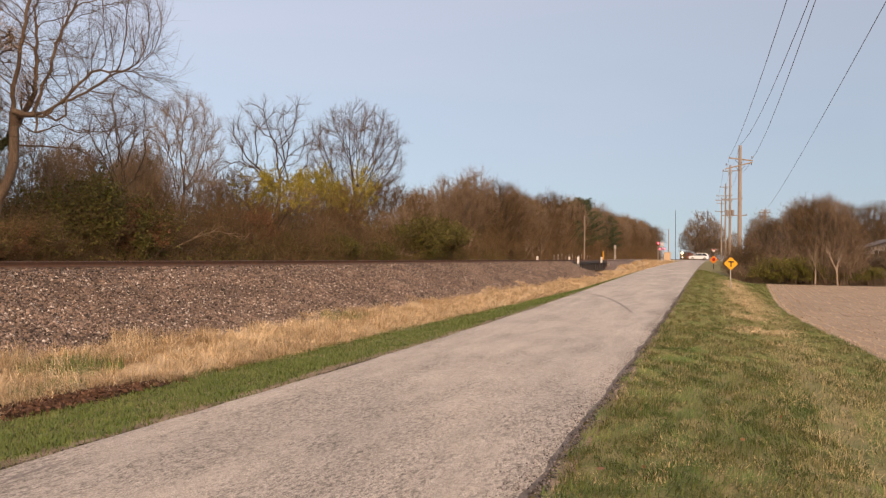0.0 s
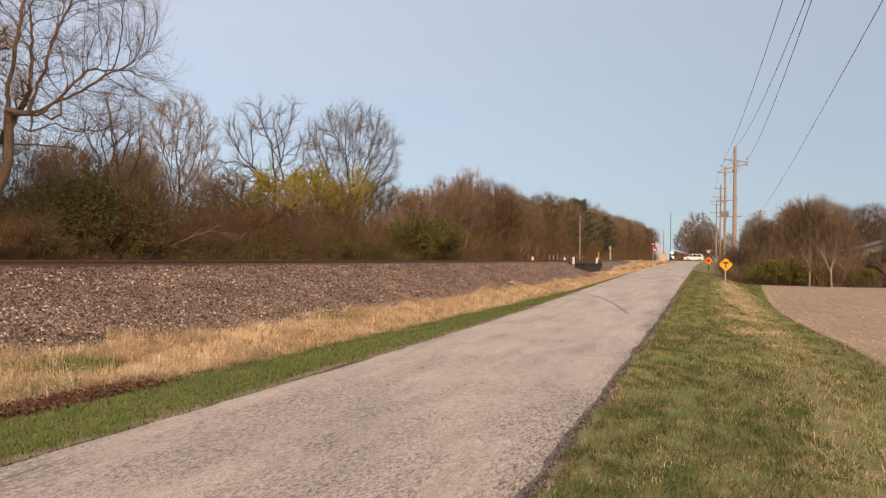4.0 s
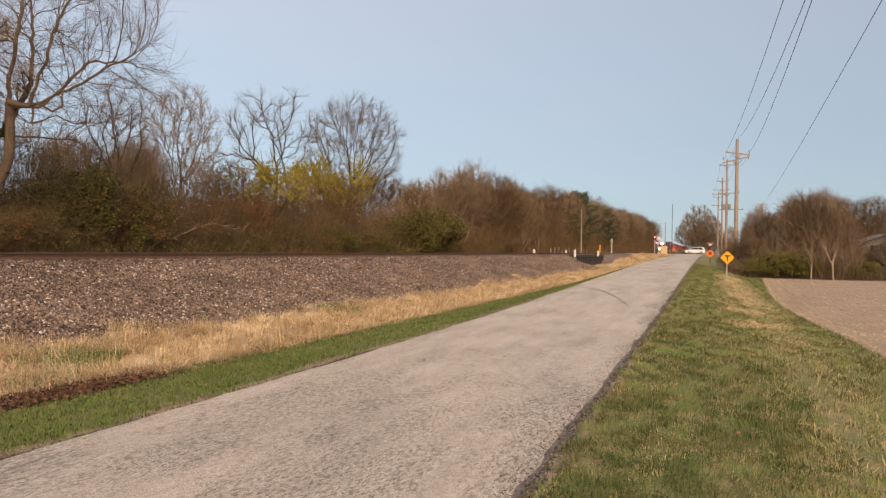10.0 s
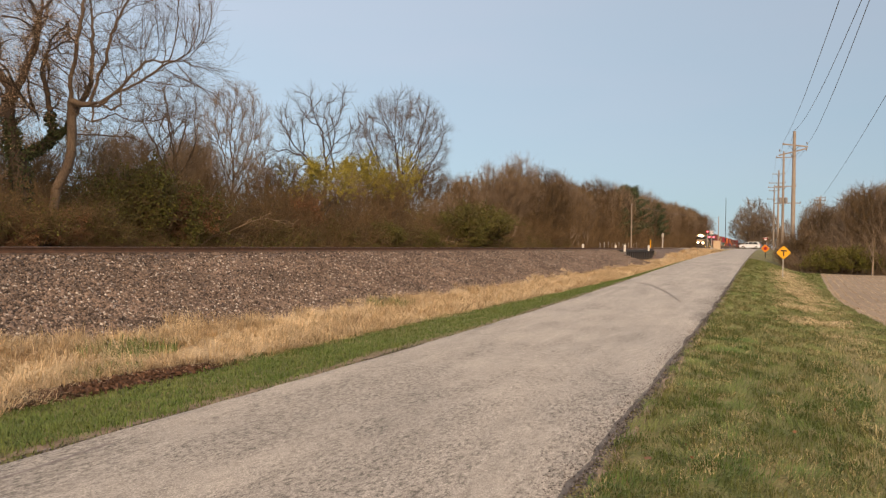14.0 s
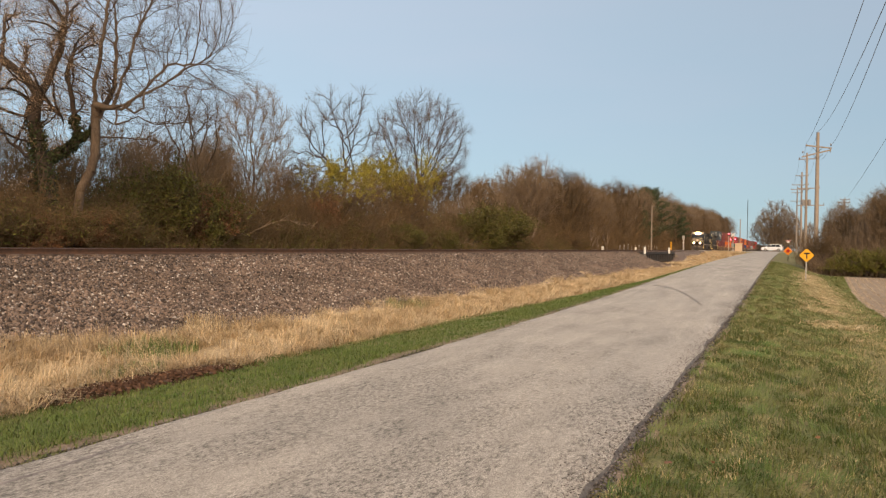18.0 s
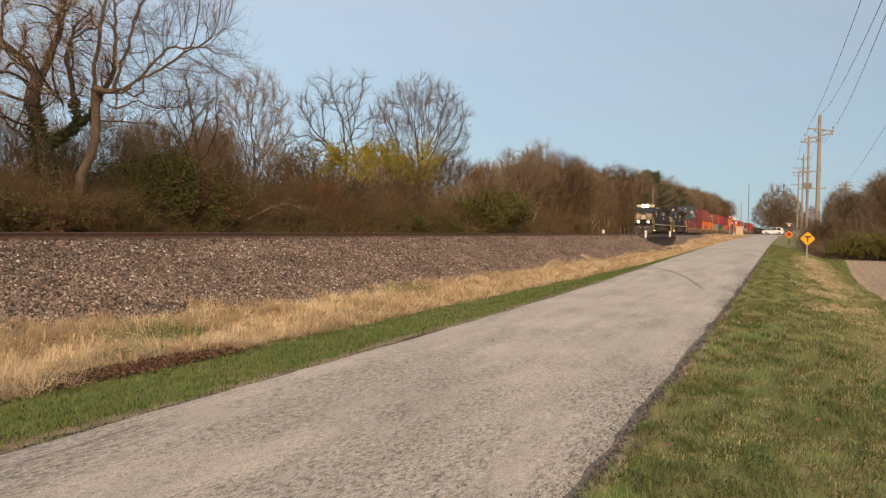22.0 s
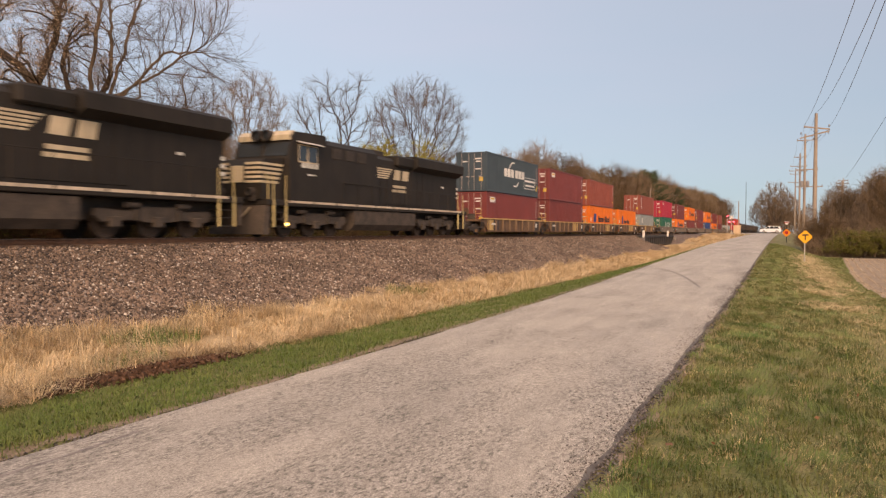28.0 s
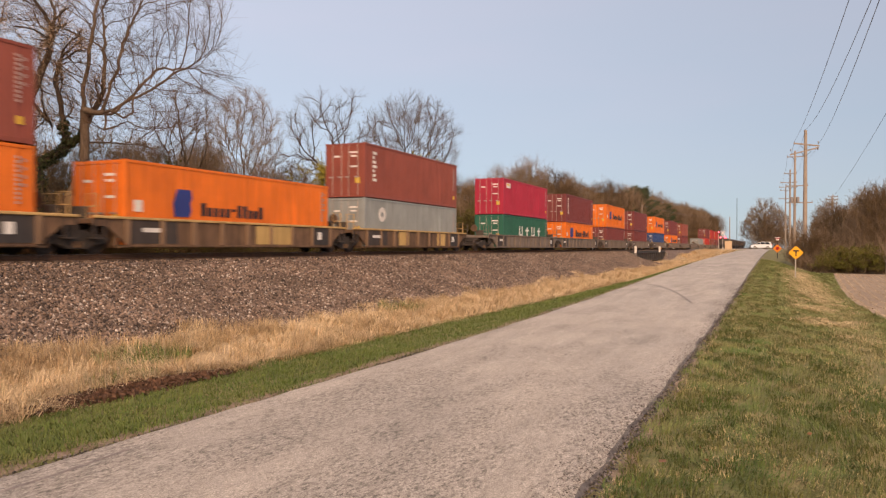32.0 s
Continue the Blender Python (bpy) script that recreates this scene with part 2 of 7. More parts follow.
        # more of these patches at the lane's near end, fading out by y 19
        sy, worn, more = N.new("ShaderNodeSeparateXYZ"), N.new("ShaderNodeMapRange"), N.new("ShaderNodeMath")
        worn.interpolation_type = "SMOOTHSTEP"
        worn.inputs["From Min"].default_value, worn.inputs["From Max"].default_value, worn.inputs["To Min"].default_value, worn.inputs["To Max"].default_value = 5.0, 19.0, 0.12, 0.0
        L.new(tc.outputs["Object"], sy.inputs[0])
        L.new(sy.outputs["Y"], worn.inputs["Value"])
        more.operation = "ADD"
        L.new(pm.outputs["Fac"], more.inputs[0])
        L.new(worn.outputs[0], more.inputs[1])
        L.new(more.outputs[0], pj.inputs["Value"])
        px_.operation = "MULTIPLY"
        L.new(pk.outputs[0], px_.inputs[0])
        L.new(pj.outputs[0], px_.inputs[1])
        col = value(px_.outputs[0], 1.0, 1 - pits)
    if vary:
        col = value(N.new("ShaderNodeObjectInfo").outputs["Random"], 1 - vary, 1 + vary)
    if island:
        col = value(N.new("ShaderNodeNewGeometry").outputs["Random Per Island"], 1 - island, 1 + island)
    L.new(col, b.inputs["Base Color"])
    if bump:
        bp = N.new("ShaderNodeBump")
        bp.inputs["Strength"].default_value, bp.inputs["Distance"].default_value = bump, 0.02
        L.new(small.outputs["Fac"], bp.inputs["Height"])
        L.new(bp.outputs[0], b.inputs["Normal"])
    return m


def glow(name, colour, strength):
    m = mat(name, colour, colour, bump=0, grain=0)
    b = m.node_tree.nodes["Principled BSDF"]
    b.inputs["Emission Color"].default_value, b.inputs["Emission Strength"].default_value = (*colour, 1), strength
    return m


M_TURF = mat("turf", (0.11, 0.125, 0.04), (0.24, 0.195, 0.09), 1.2, 0.95, fine=30, grain=0.5)
M_THATCH = mat("dry_thatch", (0.47, 0.35, 0.20), (0.30, 0.22, 0.13), 0.9, 0.95, fine=25, grain=0.5)
M_STONEBED = mat("gravel_bed", (0.12, 0.088, 0.072), (0.17, 0.125, 0.10), 1.5, 0.95, fine=14, grain=0.75, bump=0.8)
M_SOIL = mat("field_soil", (0.25, 0.185, 0.125), (0.32, 0.24, 0.165), 0.35, 0.95, fine=9, grain=0.3, bump=0.4)
M_LITTER = mat("forest_litter", (0.10, 0.065, 0.04), (0.06, 0.045, 0.03), 0.6, 0.95, fine=8, grain=0.4)
M_ROAD = mat("chip_seal", (0.314, 0.299, 0.280), (0.268, 0.258, 0.246), 0.45, 0.9, fine=85, grain=0.6, bump=0.6, stretch=(1.3, 0.5, 1), streak=0.16, flow=(1.6, 0.13, 1), speck=0.26, cracks=0.3, pits=0.72, dusty=1.0)
M_SHOULDER = mat("gravel_shoulder", (0.17, 0.12, 0.078), (0.26, 0.195, 0.135), 3, 0.95, fine=20, grain=0.5)
M_TAR = mat("tar", (0.065, 0.058, 0.056), (0.13, 0.118, 0.11), 6, 0.8, fine=30, grain=0.3)
M_STONE = mat("ballast_stone", (0.182, 0.131, 0.101), (0.106, 0.077, 0.059), 0.5, 0.9, fine=30, grain=0.25, island=0.8)
M_RAIL = mat("rusty_rail", (0.12, 0.062, 0.036), (0.075, 0.042, 0.028), 4, 0.75, 0.1, fine=60)
M_RAILTOP = mat("worn_rail_head", (0.35, 0.31, 0.29), (0.25, 0.2, 0.18), 4, 0.35, 0.9, fine=60)
M_TIE = mat("wood_tie", (0.075, 0.05, 0.04), (0.11, 0.08, 0.06), 5, 0.9, fine=30, vary=0.3)
M_BARK = mat("grey_bark", (0.17, 0.125, 0.085), (0.10, 0.072, 0.052), 2.5, 0.9, fine=25, grain=0.35, stretch=(1, 1, 0.25))
M_BARKPALE = mat("pale_bark", (0.36, 0.28, 0.21), (0.22, 0.165, 0.12), 2.5, 0.9, fine=25, grain=0.35, stretch=(1, 1, 0.25))
M_BARKDARK = mat("dark_bark", (0.085, 0.06, 0.045), (0.05, 0.04, 0.032), 2.5, 0.9, fine=25, grain=0.3)
M_TWIG = mat("brown_twigs", (0.165, 0.106, 0.050), (0.098, 0.066, 0.034), 0.6, 0.9, fine=20, bump=0, vary=0.25, island=0.3)
M_TWIGPALE = mat("pale_twigs", (0.25, 0.178, 0.112), (0.175, 0.124, 0.078), 0.6, 0.9, fine=20, bump=0, vary=0.15, island=0.25)
M_LEAF_YELLOW = mat("yellow_leaves", (0.36, 0.29, 0.034), (0.20, 0.185, 0.03), 0.8, 0.8, fine=10, bump=0, island=0.4)
M_LEAF_GREEN = mat("olive_leaves", (0.108, 0.106, 0.017), (0.074, 0.062, 0.016), 0.8, 0.8, fine=10, bump=0, island=0.4)
M_LEAF_RUST = mat("rust_leaves", (0.22, 0.10, 0.045), (0.14, 0.07, 0.035), 0.8, 0.8, fine=10, bump=0, island=0.4)
M_NEEDLE = mat("pine_needles", (0.065, 0.09, 0.035), (0.04, 0.058, 0.027), 0.8, 0.8, fine=10, bump=0, island=0.4)
M_LEAF_TAN = mat("withered_tan_leaves", (0.55, 0.41, 0.27), (0.42, 0.28, 0.16), 0.8, 0.8, fine=10, bump=0, island=0.4)
M_BLADE = mat("green_blades", (0.106, 0.168, 0.040), (0.20, 0.205, 0.072), 1.1, 0.85, fine=6, bump=0, grain=0.2, island=0.35)
M_BLADEDRY = mat("dry_blades", (0.70, 0.55, 0.34), (0.52, 0.38, 0.22), 0.7, 0.85, fine=6, bump=0, grain=0.2, island=0.35)
M_LEAF_BUSH = mat("green_leaves", (0.17, 0.165, 0.026), (0.11, 0.10, 0.022), 0.8, 0.8, fine=10, bump=0, island=0.4)
M_STRAW = mat("pale_straw", (0.52, 0.41, 0.28), (0.42, 0.32, 0.21), 0.7, 0.9, fine=6, bump=0, grain=0.2, island=0.3)
M_STONEPALE = mat("pale_stone", (0.50, 0.44, 0.38), (0.34, 0.29, 0.25), 0.8, 0.9, fine=30, grain=0.2, island=0.4)
M_STAIN = mat("dark_asphalt_stain", (0.16, 0.14, 0.13), (0.24, 0.21, 0.19), 5, 0.9, fine=40, grain=0.3)
M_TWIGDARK = mat("dark_twigs", (0.13, 0.084, 0.047), (0.085, 0.055, 0.032), 0.6, 0.9, fine=20, bump=0, vary=0.1, island=0.25)
M_BLADEPALE = mat("pale_blades", (0.50, 0.40, 0.21), (0.36, 0.30, 0.15), 0.7, 0.85, fine=6, bump=0, grain=0.2, island=0.35)
M_CRUMB = mat("asphalt_crumbs", (0.09, 0.08, 0.075), (0.15, 0.13, 0.12), 3, 0.9, fine=40, bump=0, island=0.7)
M_BLADEDARK = mat("dark_green_blades", (0.084, 0.132, 0.024), (0.135, 0.16, 0.042), 1.3, 0.85, fine=6, bump=0, grain=0.2, island=0.35)
M_LEAF_IVY = mat("ivy_leaves", (0.05, 0.062, 0.018), (0.03, 0.036, 0.014), 0.8, 0.6, fine=10, bump=0, island=0.4)


# ---- the lie of the land ----
ROAD_L, ROAD_R = -6.45, -1.52
ROAD_RISE = [(-400, 0.0), (12, 0.0), (24, 0.10), (34, 0.27), (50, 0.58), (70, 0.93), (100, 1.27), (140, 1.55), (190, 1.76), (230, 1.78), (3000, 1.78)]


def road_z(y):
    return (lerp_table(ROAD_RISE, y - 4) + 2 * lerp_table(ROAD_RISE, y) + lerp_table(ROAD_RISE, y + 4)) / 4


def ground_z(x, y):
    z = plain_z(x, y)
    if -30 < x < -11.5 and 96 < y < 136:
        y0 = 97.0 + 4.5 * smooth(-17.3, -18.3, x)
        w = smooth(y0, y0 + 3.4, y) * (1 - smooth(130, 133.5, y)) * smooth(-11.5, -14.5, x)
        z += (min(z, -0.25) - z) * w
    return z


def plain_z(x, y):
    r = road_z(y)
    bump = 0.035 * noise.noise((x * 0.7, y * 0.35, 0)) + 0.02 * noise.noise((x * 2.1, y * 1.3, 4))
    low = -0.30 + smooth(95, 200, y) * 2.05
    if x > ROAD_R:
        z = r - 0.022 + (low - r + 0.022) * smooth(ROAD_R, 4.0, x)
        z -= 0.05 * math.exp(-((x - 1.6) / 0.6) ** 2) * (1 - smooth(30, 45, y))
        return z + bump * smooth(ROAD_R, 0.0, x)
    if x >= ROAD_L:
        return r - 0.06
    low = -0.24 + 1.85 * smooth(135, 190, y)
    ditch = r - 0.04 + (low - r + 0.04) * smooth(ROAD_L + 0.3, -9.4, x)
    toe, crest = -12.8, -18.5
    shoulder = RAIL_Z - 0.25
    if x > toe:
        z = ditch + 0.12 * smooth(-9.6, toe, x) + bump
        return min(z, shoulder)
    if x > crest:
        k = (toe - x) / (toe - crest)
        z0 = min(ditch + 0.12, shoulder)
        return z0 + (shoulder - z0) * (k ** 1.15) + bump * (1 - k)
    if x > -23.6:
        return shoulder
    return shoulder - 0.7 * smooth(-23.6, -25.5, x) + 0.35 * smooth(-27, -45, x) + 4 * bump * smooth(-24, -28, x)


def sheet(name, xs, ys, zf, materials, pick=None):
    v = [(x, y, zf(x, y)) for y in ys for x in xs]
    n = len(xs)
    f = [(j * n + i, j * n + i + 1, (j + 1) * n + i + 1, (j + 1) * n + i) for j in range(len(ys) - 1) for i in range(n - 1)]
    me = soup(name, v, f, shade=True)
    for m in materials:
        me.materials.append(m)
    if pick:
        me.polygons.foreach_set("material_index", np.array([pick((v[a[0]][0] + v[a[1]][0]) / 2, (v[a[0]][1] + v[a[2]][1]) / 2) for a in f], np.int32))
    return new(name, me)


xs = [-2500, -900, -300, -120, -70, -50, -40, -34, -30, -28, -26.5, -25.5, -24.8, -24.2, -23.6, -21, -18.6, -18.1, -17.5, -16.8, -16, -15.2, -14.4, -13.6, -13.1, -12.6, -12, -11.4, -10.8, -10.2, -9.6, -9.1, -8.6, -8.1, -7.6, -7.1, -6.75, -6.45, -6.1,
      -4, -1.9, -1.52, -1.2, -0.8, -0.4, 0, 0.4, 0.8, 1.2, 1.6, 2, 2.4, 2.8, 3.0, 3.2, 3.4, 3.6, 3.8, 4, 4.25, 4.5, 4.75, 5, 6, 8, 11, 15, 22, 35, 60, 120, 300, 900, 2500]
ys = [-1500, -500, -150, -60, -30, -15, -8] + [-4 + 0.5 * i for i in range(68)] + [31 + 1.5 * i for i in range(40)] + [92 + 4 * i for i in range(30)] + [215, 240, 280, 350, 500, 800, 1500, 3000]


FIELD_EDGE = [(0, 4.3), (14, 4.2), (20, 3.85), (31, 3.25), (39, 3.05), (50, 3.45), (74, 4.6), (80, 4.9)]


def field_edge(y):
    return lerp_table(FIELD_EDGE, y) + 0.12 * noise.noise((0, y * 0.6, 12))


def zone(x, y):
    if x < -24.3:
        return 4
    if x < (-12.8 if y < 120 else -16.2):
        return 2
    if x < -9.2:
        return 1
    if x > field_edge(y) and y < 79:
        return 3
    if x > 6 and y >= 79:
        return 4
    return 0


ground = tagged(sheet("ground", xs, ys, ground_z, [M_TURF, M_THATCH, M_STONEBED, M_SOIL, M_LITTER], zone),
                "grassy road verges, gravel bank and bare farm field", "ground", kind="structure")

# ---- the road, with worn uneven edges, and the crossing road at its end ----
rb = Build()
yy = [-60 + 4 * i for i in range(14)] + [-4 + 0.4 * i for i in range(150)] + [56 + 1.5 * i for i in range(100)]
for y in yy:
    wl_, wr_ = [0.004 + 0.010 * max(0.0, 0.3 + 0.7 * noise.noise((k, y * 0.9, 3)) + 0.8 * noise.noise((k, y * 4.0, 9))) for k in (2, 8)]
    cols = [0.0, wl_, 0.05, 0.12, 0.3, 0.5, 0.7, 0.88, 0.95, 1 - wr_ * 1.25, 1.0]
    l = ROAD_L + 0.05 * noise.noise((0, y * 0.5, 1)) + 0.025 * noise.noise((0, y * 3.1, 2))
    r = ROAD_R + 0.05 * noise.noise((5, y * 0.5, 1)) + 0.03 * noise.noise((5, y * 3.1, 2))
    for c in cols:
        crown = 0.05 * (1 - (2 * c - 1) ** 2)
        rb.v.append((l + (r - l) * c, y, road_z(y) + crown - (0.03 if c in (0.0, 1.0) else 0.0)))
n = len(cols)
rb.f = [(j * n + i, j * n + i + 1, (j + 1) * n + i + 1, (j + 1) * n + i) for j in range(len(yy) - 1) for i in range(n - 1)]
road_mesh = rb.mesh("road", M_ROAD, 40)
road_mesh.materials.append(M_TAR)
for pl in road_mesh.polygons:
    if pl.vertices[0] % n in (0, n - 2) and min(v % n for v in pl.vertices) in (0, n - 2):
        pl.material_index = 1
road = tagged(new("road", road_mesh), "narrow pale grey chip-seal country road", "road", kind="structure")
cross = Build()
cx = [-80 + 4 * i for i in range(40)]
for x in cx:
    for k, y in enumerate((194.5, 195, 198, 201, 201.5)):
        cross.v.append((x, y, 1.83 if 0 < k < 4 else 1.7))
cross.f = [(j * 5 + i, j * 5 + i + 1, (j + 1) * 5 + i + 1, (j + 1) * 5 + i) for j in range(len(cx) - 1) for i in range(4)]
tagged(new("crossing_road", cross.mesh("crossing_road", M_ROAD)), "paved road that crosses the railway line", "road", kind="structure")


def edge_strip(name, label, xf, width, material, y0, y1, lift, step=0.3, gaps=0.0, seed=0):
    """A ragged strip that lies along the road."""
    b = Build()
    k = int((y1 - y0) / step)
    for i in range(k + 1):
        y = y0 + i * step
        w = width * (0.55 + 0.9 * noise.noise((seed, y * 1.3, 7)) + 0.35 * noise.noise((seed, y * 4.0, 3)))
        w = max(0.012, w)
        x = xf(y)
        for s in (-1, 0, 1):
            b.v.append((x + s * w * 0.5, y, max(ground_z(x + s * w * 0.5, y), road_surface(x + s * w * 0.5, y)) + (lift if s == 0 else lift * 0.2)))
    b.f = [(j * 3 + i, j * 3 + i + 1, (j + 1) * 3 + i + 1, (j + 1) * 3 + i) for j in range(k) for i in range(2)]
    return tagged(new(name, b.mesh(name, material, 60)), label, kind="structure")


def road_surface(x, y):
    c = (x - ROAD_L) / (ROAD_R - ROAD_L)
    return road_z(y) + 0.05 * (1 - (2 * c - 1) ** 2) if 0 <= c <= 1 else -9


edge_strip("trim_1", "bare gravel shoulder between asphalt and grass", lambda y: ROAD_L - 0.27, 0.5, M_SHOULDER, -2, 90, 0.004, seed=3)
edge_strip("trim_2", "bare gravel shoulder between asphalt and grass", lambda y: ROAD_R + 0.17, 0.24, M_SHOULDER, -2, 90, 0.014, seed=4)
edge_strip("tar_seam", "black tar-filled seam in the road", lambda y: -6.03 + 0.02 * math.sin(y * 3) - 0.05 * (y - 5), 0.10, M_STAIN, 2.4, 5.6, 0.005, 0.15, seed=5)

# the dark curved skid mark, far along the road
sk = Build()
for i in range(25):
    t = i / 24
    x, y = -5.85 + 3.2 * t ** 0.95, 36.3 - 9.6 * t ** 1.5
    for s in (-0.04, 0.04):
        sk.v.append((x + s * 0.5, y + s * 2, road_surface(x, y) + 0.006))
sk.f = [(2 * i, 2 * i + 1, 2 * i + 3, 2 * i + 2) for i in range(24)]
tagged(new("skid_mark", sk.mesh("skid_mark", M_STAIN)), "dark curved tyre mark on the pale asphalt", kind="structure")

# ---- the railway ----
for k, sx in enumerate((0.7525, -0.7525)):
    rail = thing("rail", "rusty steel rail spiked to wooden ties", "rail", "rails of the track", "structure")
    rail.location = (TRACK_X + sx, 0, RAIL_Z)
    web = [(-0.075, -0.171), (0.075, -0.171), (0.075, -0.155), (0.012, -0.13), (0.012, -0.045), (0.036, -0.035), (0.036, -0.004), (-0.036, -0.004), (-0.036, -0.035), (-0.012, -0.045), (-0.012, -0.13), (-0.075, -0.155)]
    part("web", Build().prism(web, "y", -200, 1500), M_RAIL, rail)
    part("running_surface", Build().box(-0.03, 0.03, -200, 1500, -0.004, 0.0), M_RAILTOP, rail, "worn bright rail head")


# ---- stones of the bank ----
def scatter_stones(name, count, place, size, seed, material):
    rng = np.random.default_rng(seed)
    base = np.array([(1, 0, 0), (-1, 0, 0), (0, 1, 0), (0, -1, 0), (0, 0, 1), (0, 0, -1)], float)
    tri = np.array([(0, 2, 4), (2, 1, 4), (1, 3, 4), (3, 0, 4), (2, 0, 5), (1, 2, 5), (3, 1, 5), (0, 3, 5)])
    pts = np.array([place(rng) for _ in range(count)])
    s = size * (0.55 + rng.random((count, 1, 1)) ** 2 * 1.4)
    shape = base[None] * (0.6 + 0.7 * rng.random((count, 6, 3))) + (rng.random((count, 6, 3)) - 0.5) * 0.5
    a = rng.random(count) * 6.283
    c, si = np.cos(a)[:, None], np.sin(a)[:, None]
    shape = np.stack([shape[..., 0] * c - shape[..., 1] * si, shape[..., 0] * si + shape[..., 1] * c, shape[..., 2] * 0.8], -1)
    v = pts[:, None, :] + shape * s
    f = tri[None] + 6 * np.arange(count)[:, None, None]
    return new(name, soup(name, v.reshape(-1, 3), f.reshape(-1, 3), material))


def on_bank(rng):
    y = 6 + 110 * rng.random() ** 1.7
    x = -18.4 + 5.6 * rng.random() ** 0.9
    x = x - 0.5 * (rng.random() < 0.15)
    return (x, y, ground_z(x, y) + 0.012)


tagged(scatter_stones("ballast", 135000, on_bank, 0.035, 11, M_STONE), "crushed stone ballast on the railway bank", "gravel", kind="stuff")
tagged(scatter_stones("ballast", 15000, on_bank, 0.031, 13, M_STONEPALE), "pale chips among the ballast", "gravel", kind="stuff")
tagged(scatter_stones("ballast", 14000, lambda r: (-18.4 - 5.0 * r.random(), 5 + 130 * r.random() ** 1.4, RAIL_Z - 0.24), 0.045, 12, M_STONE),
       "crushed stone between the ties", "gravel", kind="stuff")


def crumbs(side):
    def f(rng):
        y = 2.5 + 40 * rng.random() ** 1.6
        x = (ROAD_R + 0.02 + 0.075 * rng.normal()) if side > 0 else (ROAD_L - 0.02 + 0.08 * rng.normal())
        return (x, y, max(ground_z(x, y), road_surface(x, y) - 0.03) + 0.006)
    return f


tagged(scatter_stones("road_gravel", 9000, crumbs(1), 0.012, 14, M_CRUMB), "dark crumbled asphalt along the road's edge", "gravel", kind="stuff")
tagged(scatter_stones("road_gravel", 5000, crumbs(-1), 0.012, 15, M_CRUMB), "dark crumbled asphalt along the road's edge", "gravel", kind="stuff")


# ---- grass ----
def dark_chips(rng):
    y = 2.5 + 34 * rng.random() ** 1.6
    x = ROAD_R - abs(rng.normal(0, 0.17)) - 0.02
    return (x, y, road_surface(x, y) + 0.002)


tagged(scatter_stones("road_gravel", 4500, dark_chips, 0.007, 16, M_CRUMB), "loose dark chips on the worn edge of the road", "gravel", kind="stuff")


def blades(name, count, place, height, width, lean, seed, material):
    """Single grass blades, each a bent strip of two pieces."""
    rng = np.random.default_rng(seed)
    pts = np.array([place(rng) for _ in range(count)])
    h = height * (0.45 + 0.85 * rng.random(count)) * pts[:, 3]
    a = rng.random(count) * 6.283
    if pts.shape[1] > 4:
        a = pts[:, 4] + rng.normal(0, 0.75, count)
    d = np.stack([np.cos(a), np.sin(a), np.zeros(count)], 1)
    side = np.stack([-np.sin(a), np.cos(a), np.zeros(count)], 1) * (width * (0.6 + 0.8 * rng.random(count)))[:, None]
    ln = (lean * rng.random(count))[:, None]
    p = pts[:, :3]
    up = np.array([0, 0, 1.0])
    m = p + up * (h * 0.55)[:, None] + d * ln * (h * 0.35)[:, None]
    t = p + up * (h * (1 - 0.25 * ln[:, 0]))[:, None] + d * ln * h[:, None]
    v = np.stack([p - side, p + side, m + side * 0.7, m - side * 0.7, t], 1).reshape(-1, 3)
    k = 5 * np.arange(count)[:, None]
    f = np.concatenate([k + np.array([[0, 1, 2]]), k + np.array([[0, 2, 3]]), k + np.array([[3, 2, 4]])])
    return new(name, soup(name, v, f, material))


def patchy(x, y, s=0.6, o=0.0):
    return noise.noise((x * s, y * s * 0.6, o)) * 0.5 + 0.5


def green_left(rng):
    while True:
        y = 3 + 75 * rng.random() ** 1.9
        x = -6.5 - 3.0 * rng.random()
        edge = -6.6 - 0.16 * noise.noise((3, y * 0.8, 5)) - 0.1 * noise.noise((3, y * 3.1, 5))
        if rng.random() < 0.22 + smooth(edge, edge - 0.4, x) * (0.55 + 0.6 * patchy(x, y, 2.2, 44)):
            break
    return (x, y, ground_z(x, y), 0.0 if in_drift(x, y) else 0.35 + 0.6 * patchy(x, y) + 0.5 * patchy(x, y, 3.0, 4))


def in_drift(x, y):
    """The drift of dead leaves in the ditch."""
    return ((x + 9.35 - 0.08 * (y - 8.7)) / (0.36 + 0.1 * noise.noise((x * 3, y * 2, 1)))) ** 2 + ((y - 8.7) / 1.85) ** 2 < 1


def clumps(seed, count, y0, y1, x0, x1, keep):
    """Middles of grass tufts, with a size each."""
    rng = np.random.default_rng(seed)
    out = []
    while len(out) < count:
        y = y0 + (y1 - y0) * rng.random() ** 1.7
        x = x0 + (x1 - x0) * rng.random() ** 1.15
        if keep(x, y) > rng.random() and not in_drift(x, y):
            out.append((x, y, 0.45 + 1.0 * rng.random() ** 1.5, -0.6 + rng.normal(0, 1.1) + 2.0 * noise.noise((x * 0.6, y * 0.5, 2))))
    return out


TUFTS = clumps(77, 5200, 5, 105, -9.2, -14.6, lambda x, y: max(0.0, patchy(x, y, 0.5, 3) * 1.5 - 0.15 - 0.95 * smooth(-11.8, -14.5, x)))


def dry_left(rng):
    x, y, k, a = TUFTS[rng.integers(0, len(TUFTS))]
    x, y = x + rng.normal(0, 0.09), y + rng.normal(0, 0.11)
    return (x, y, ground_z(x, y), k, a)


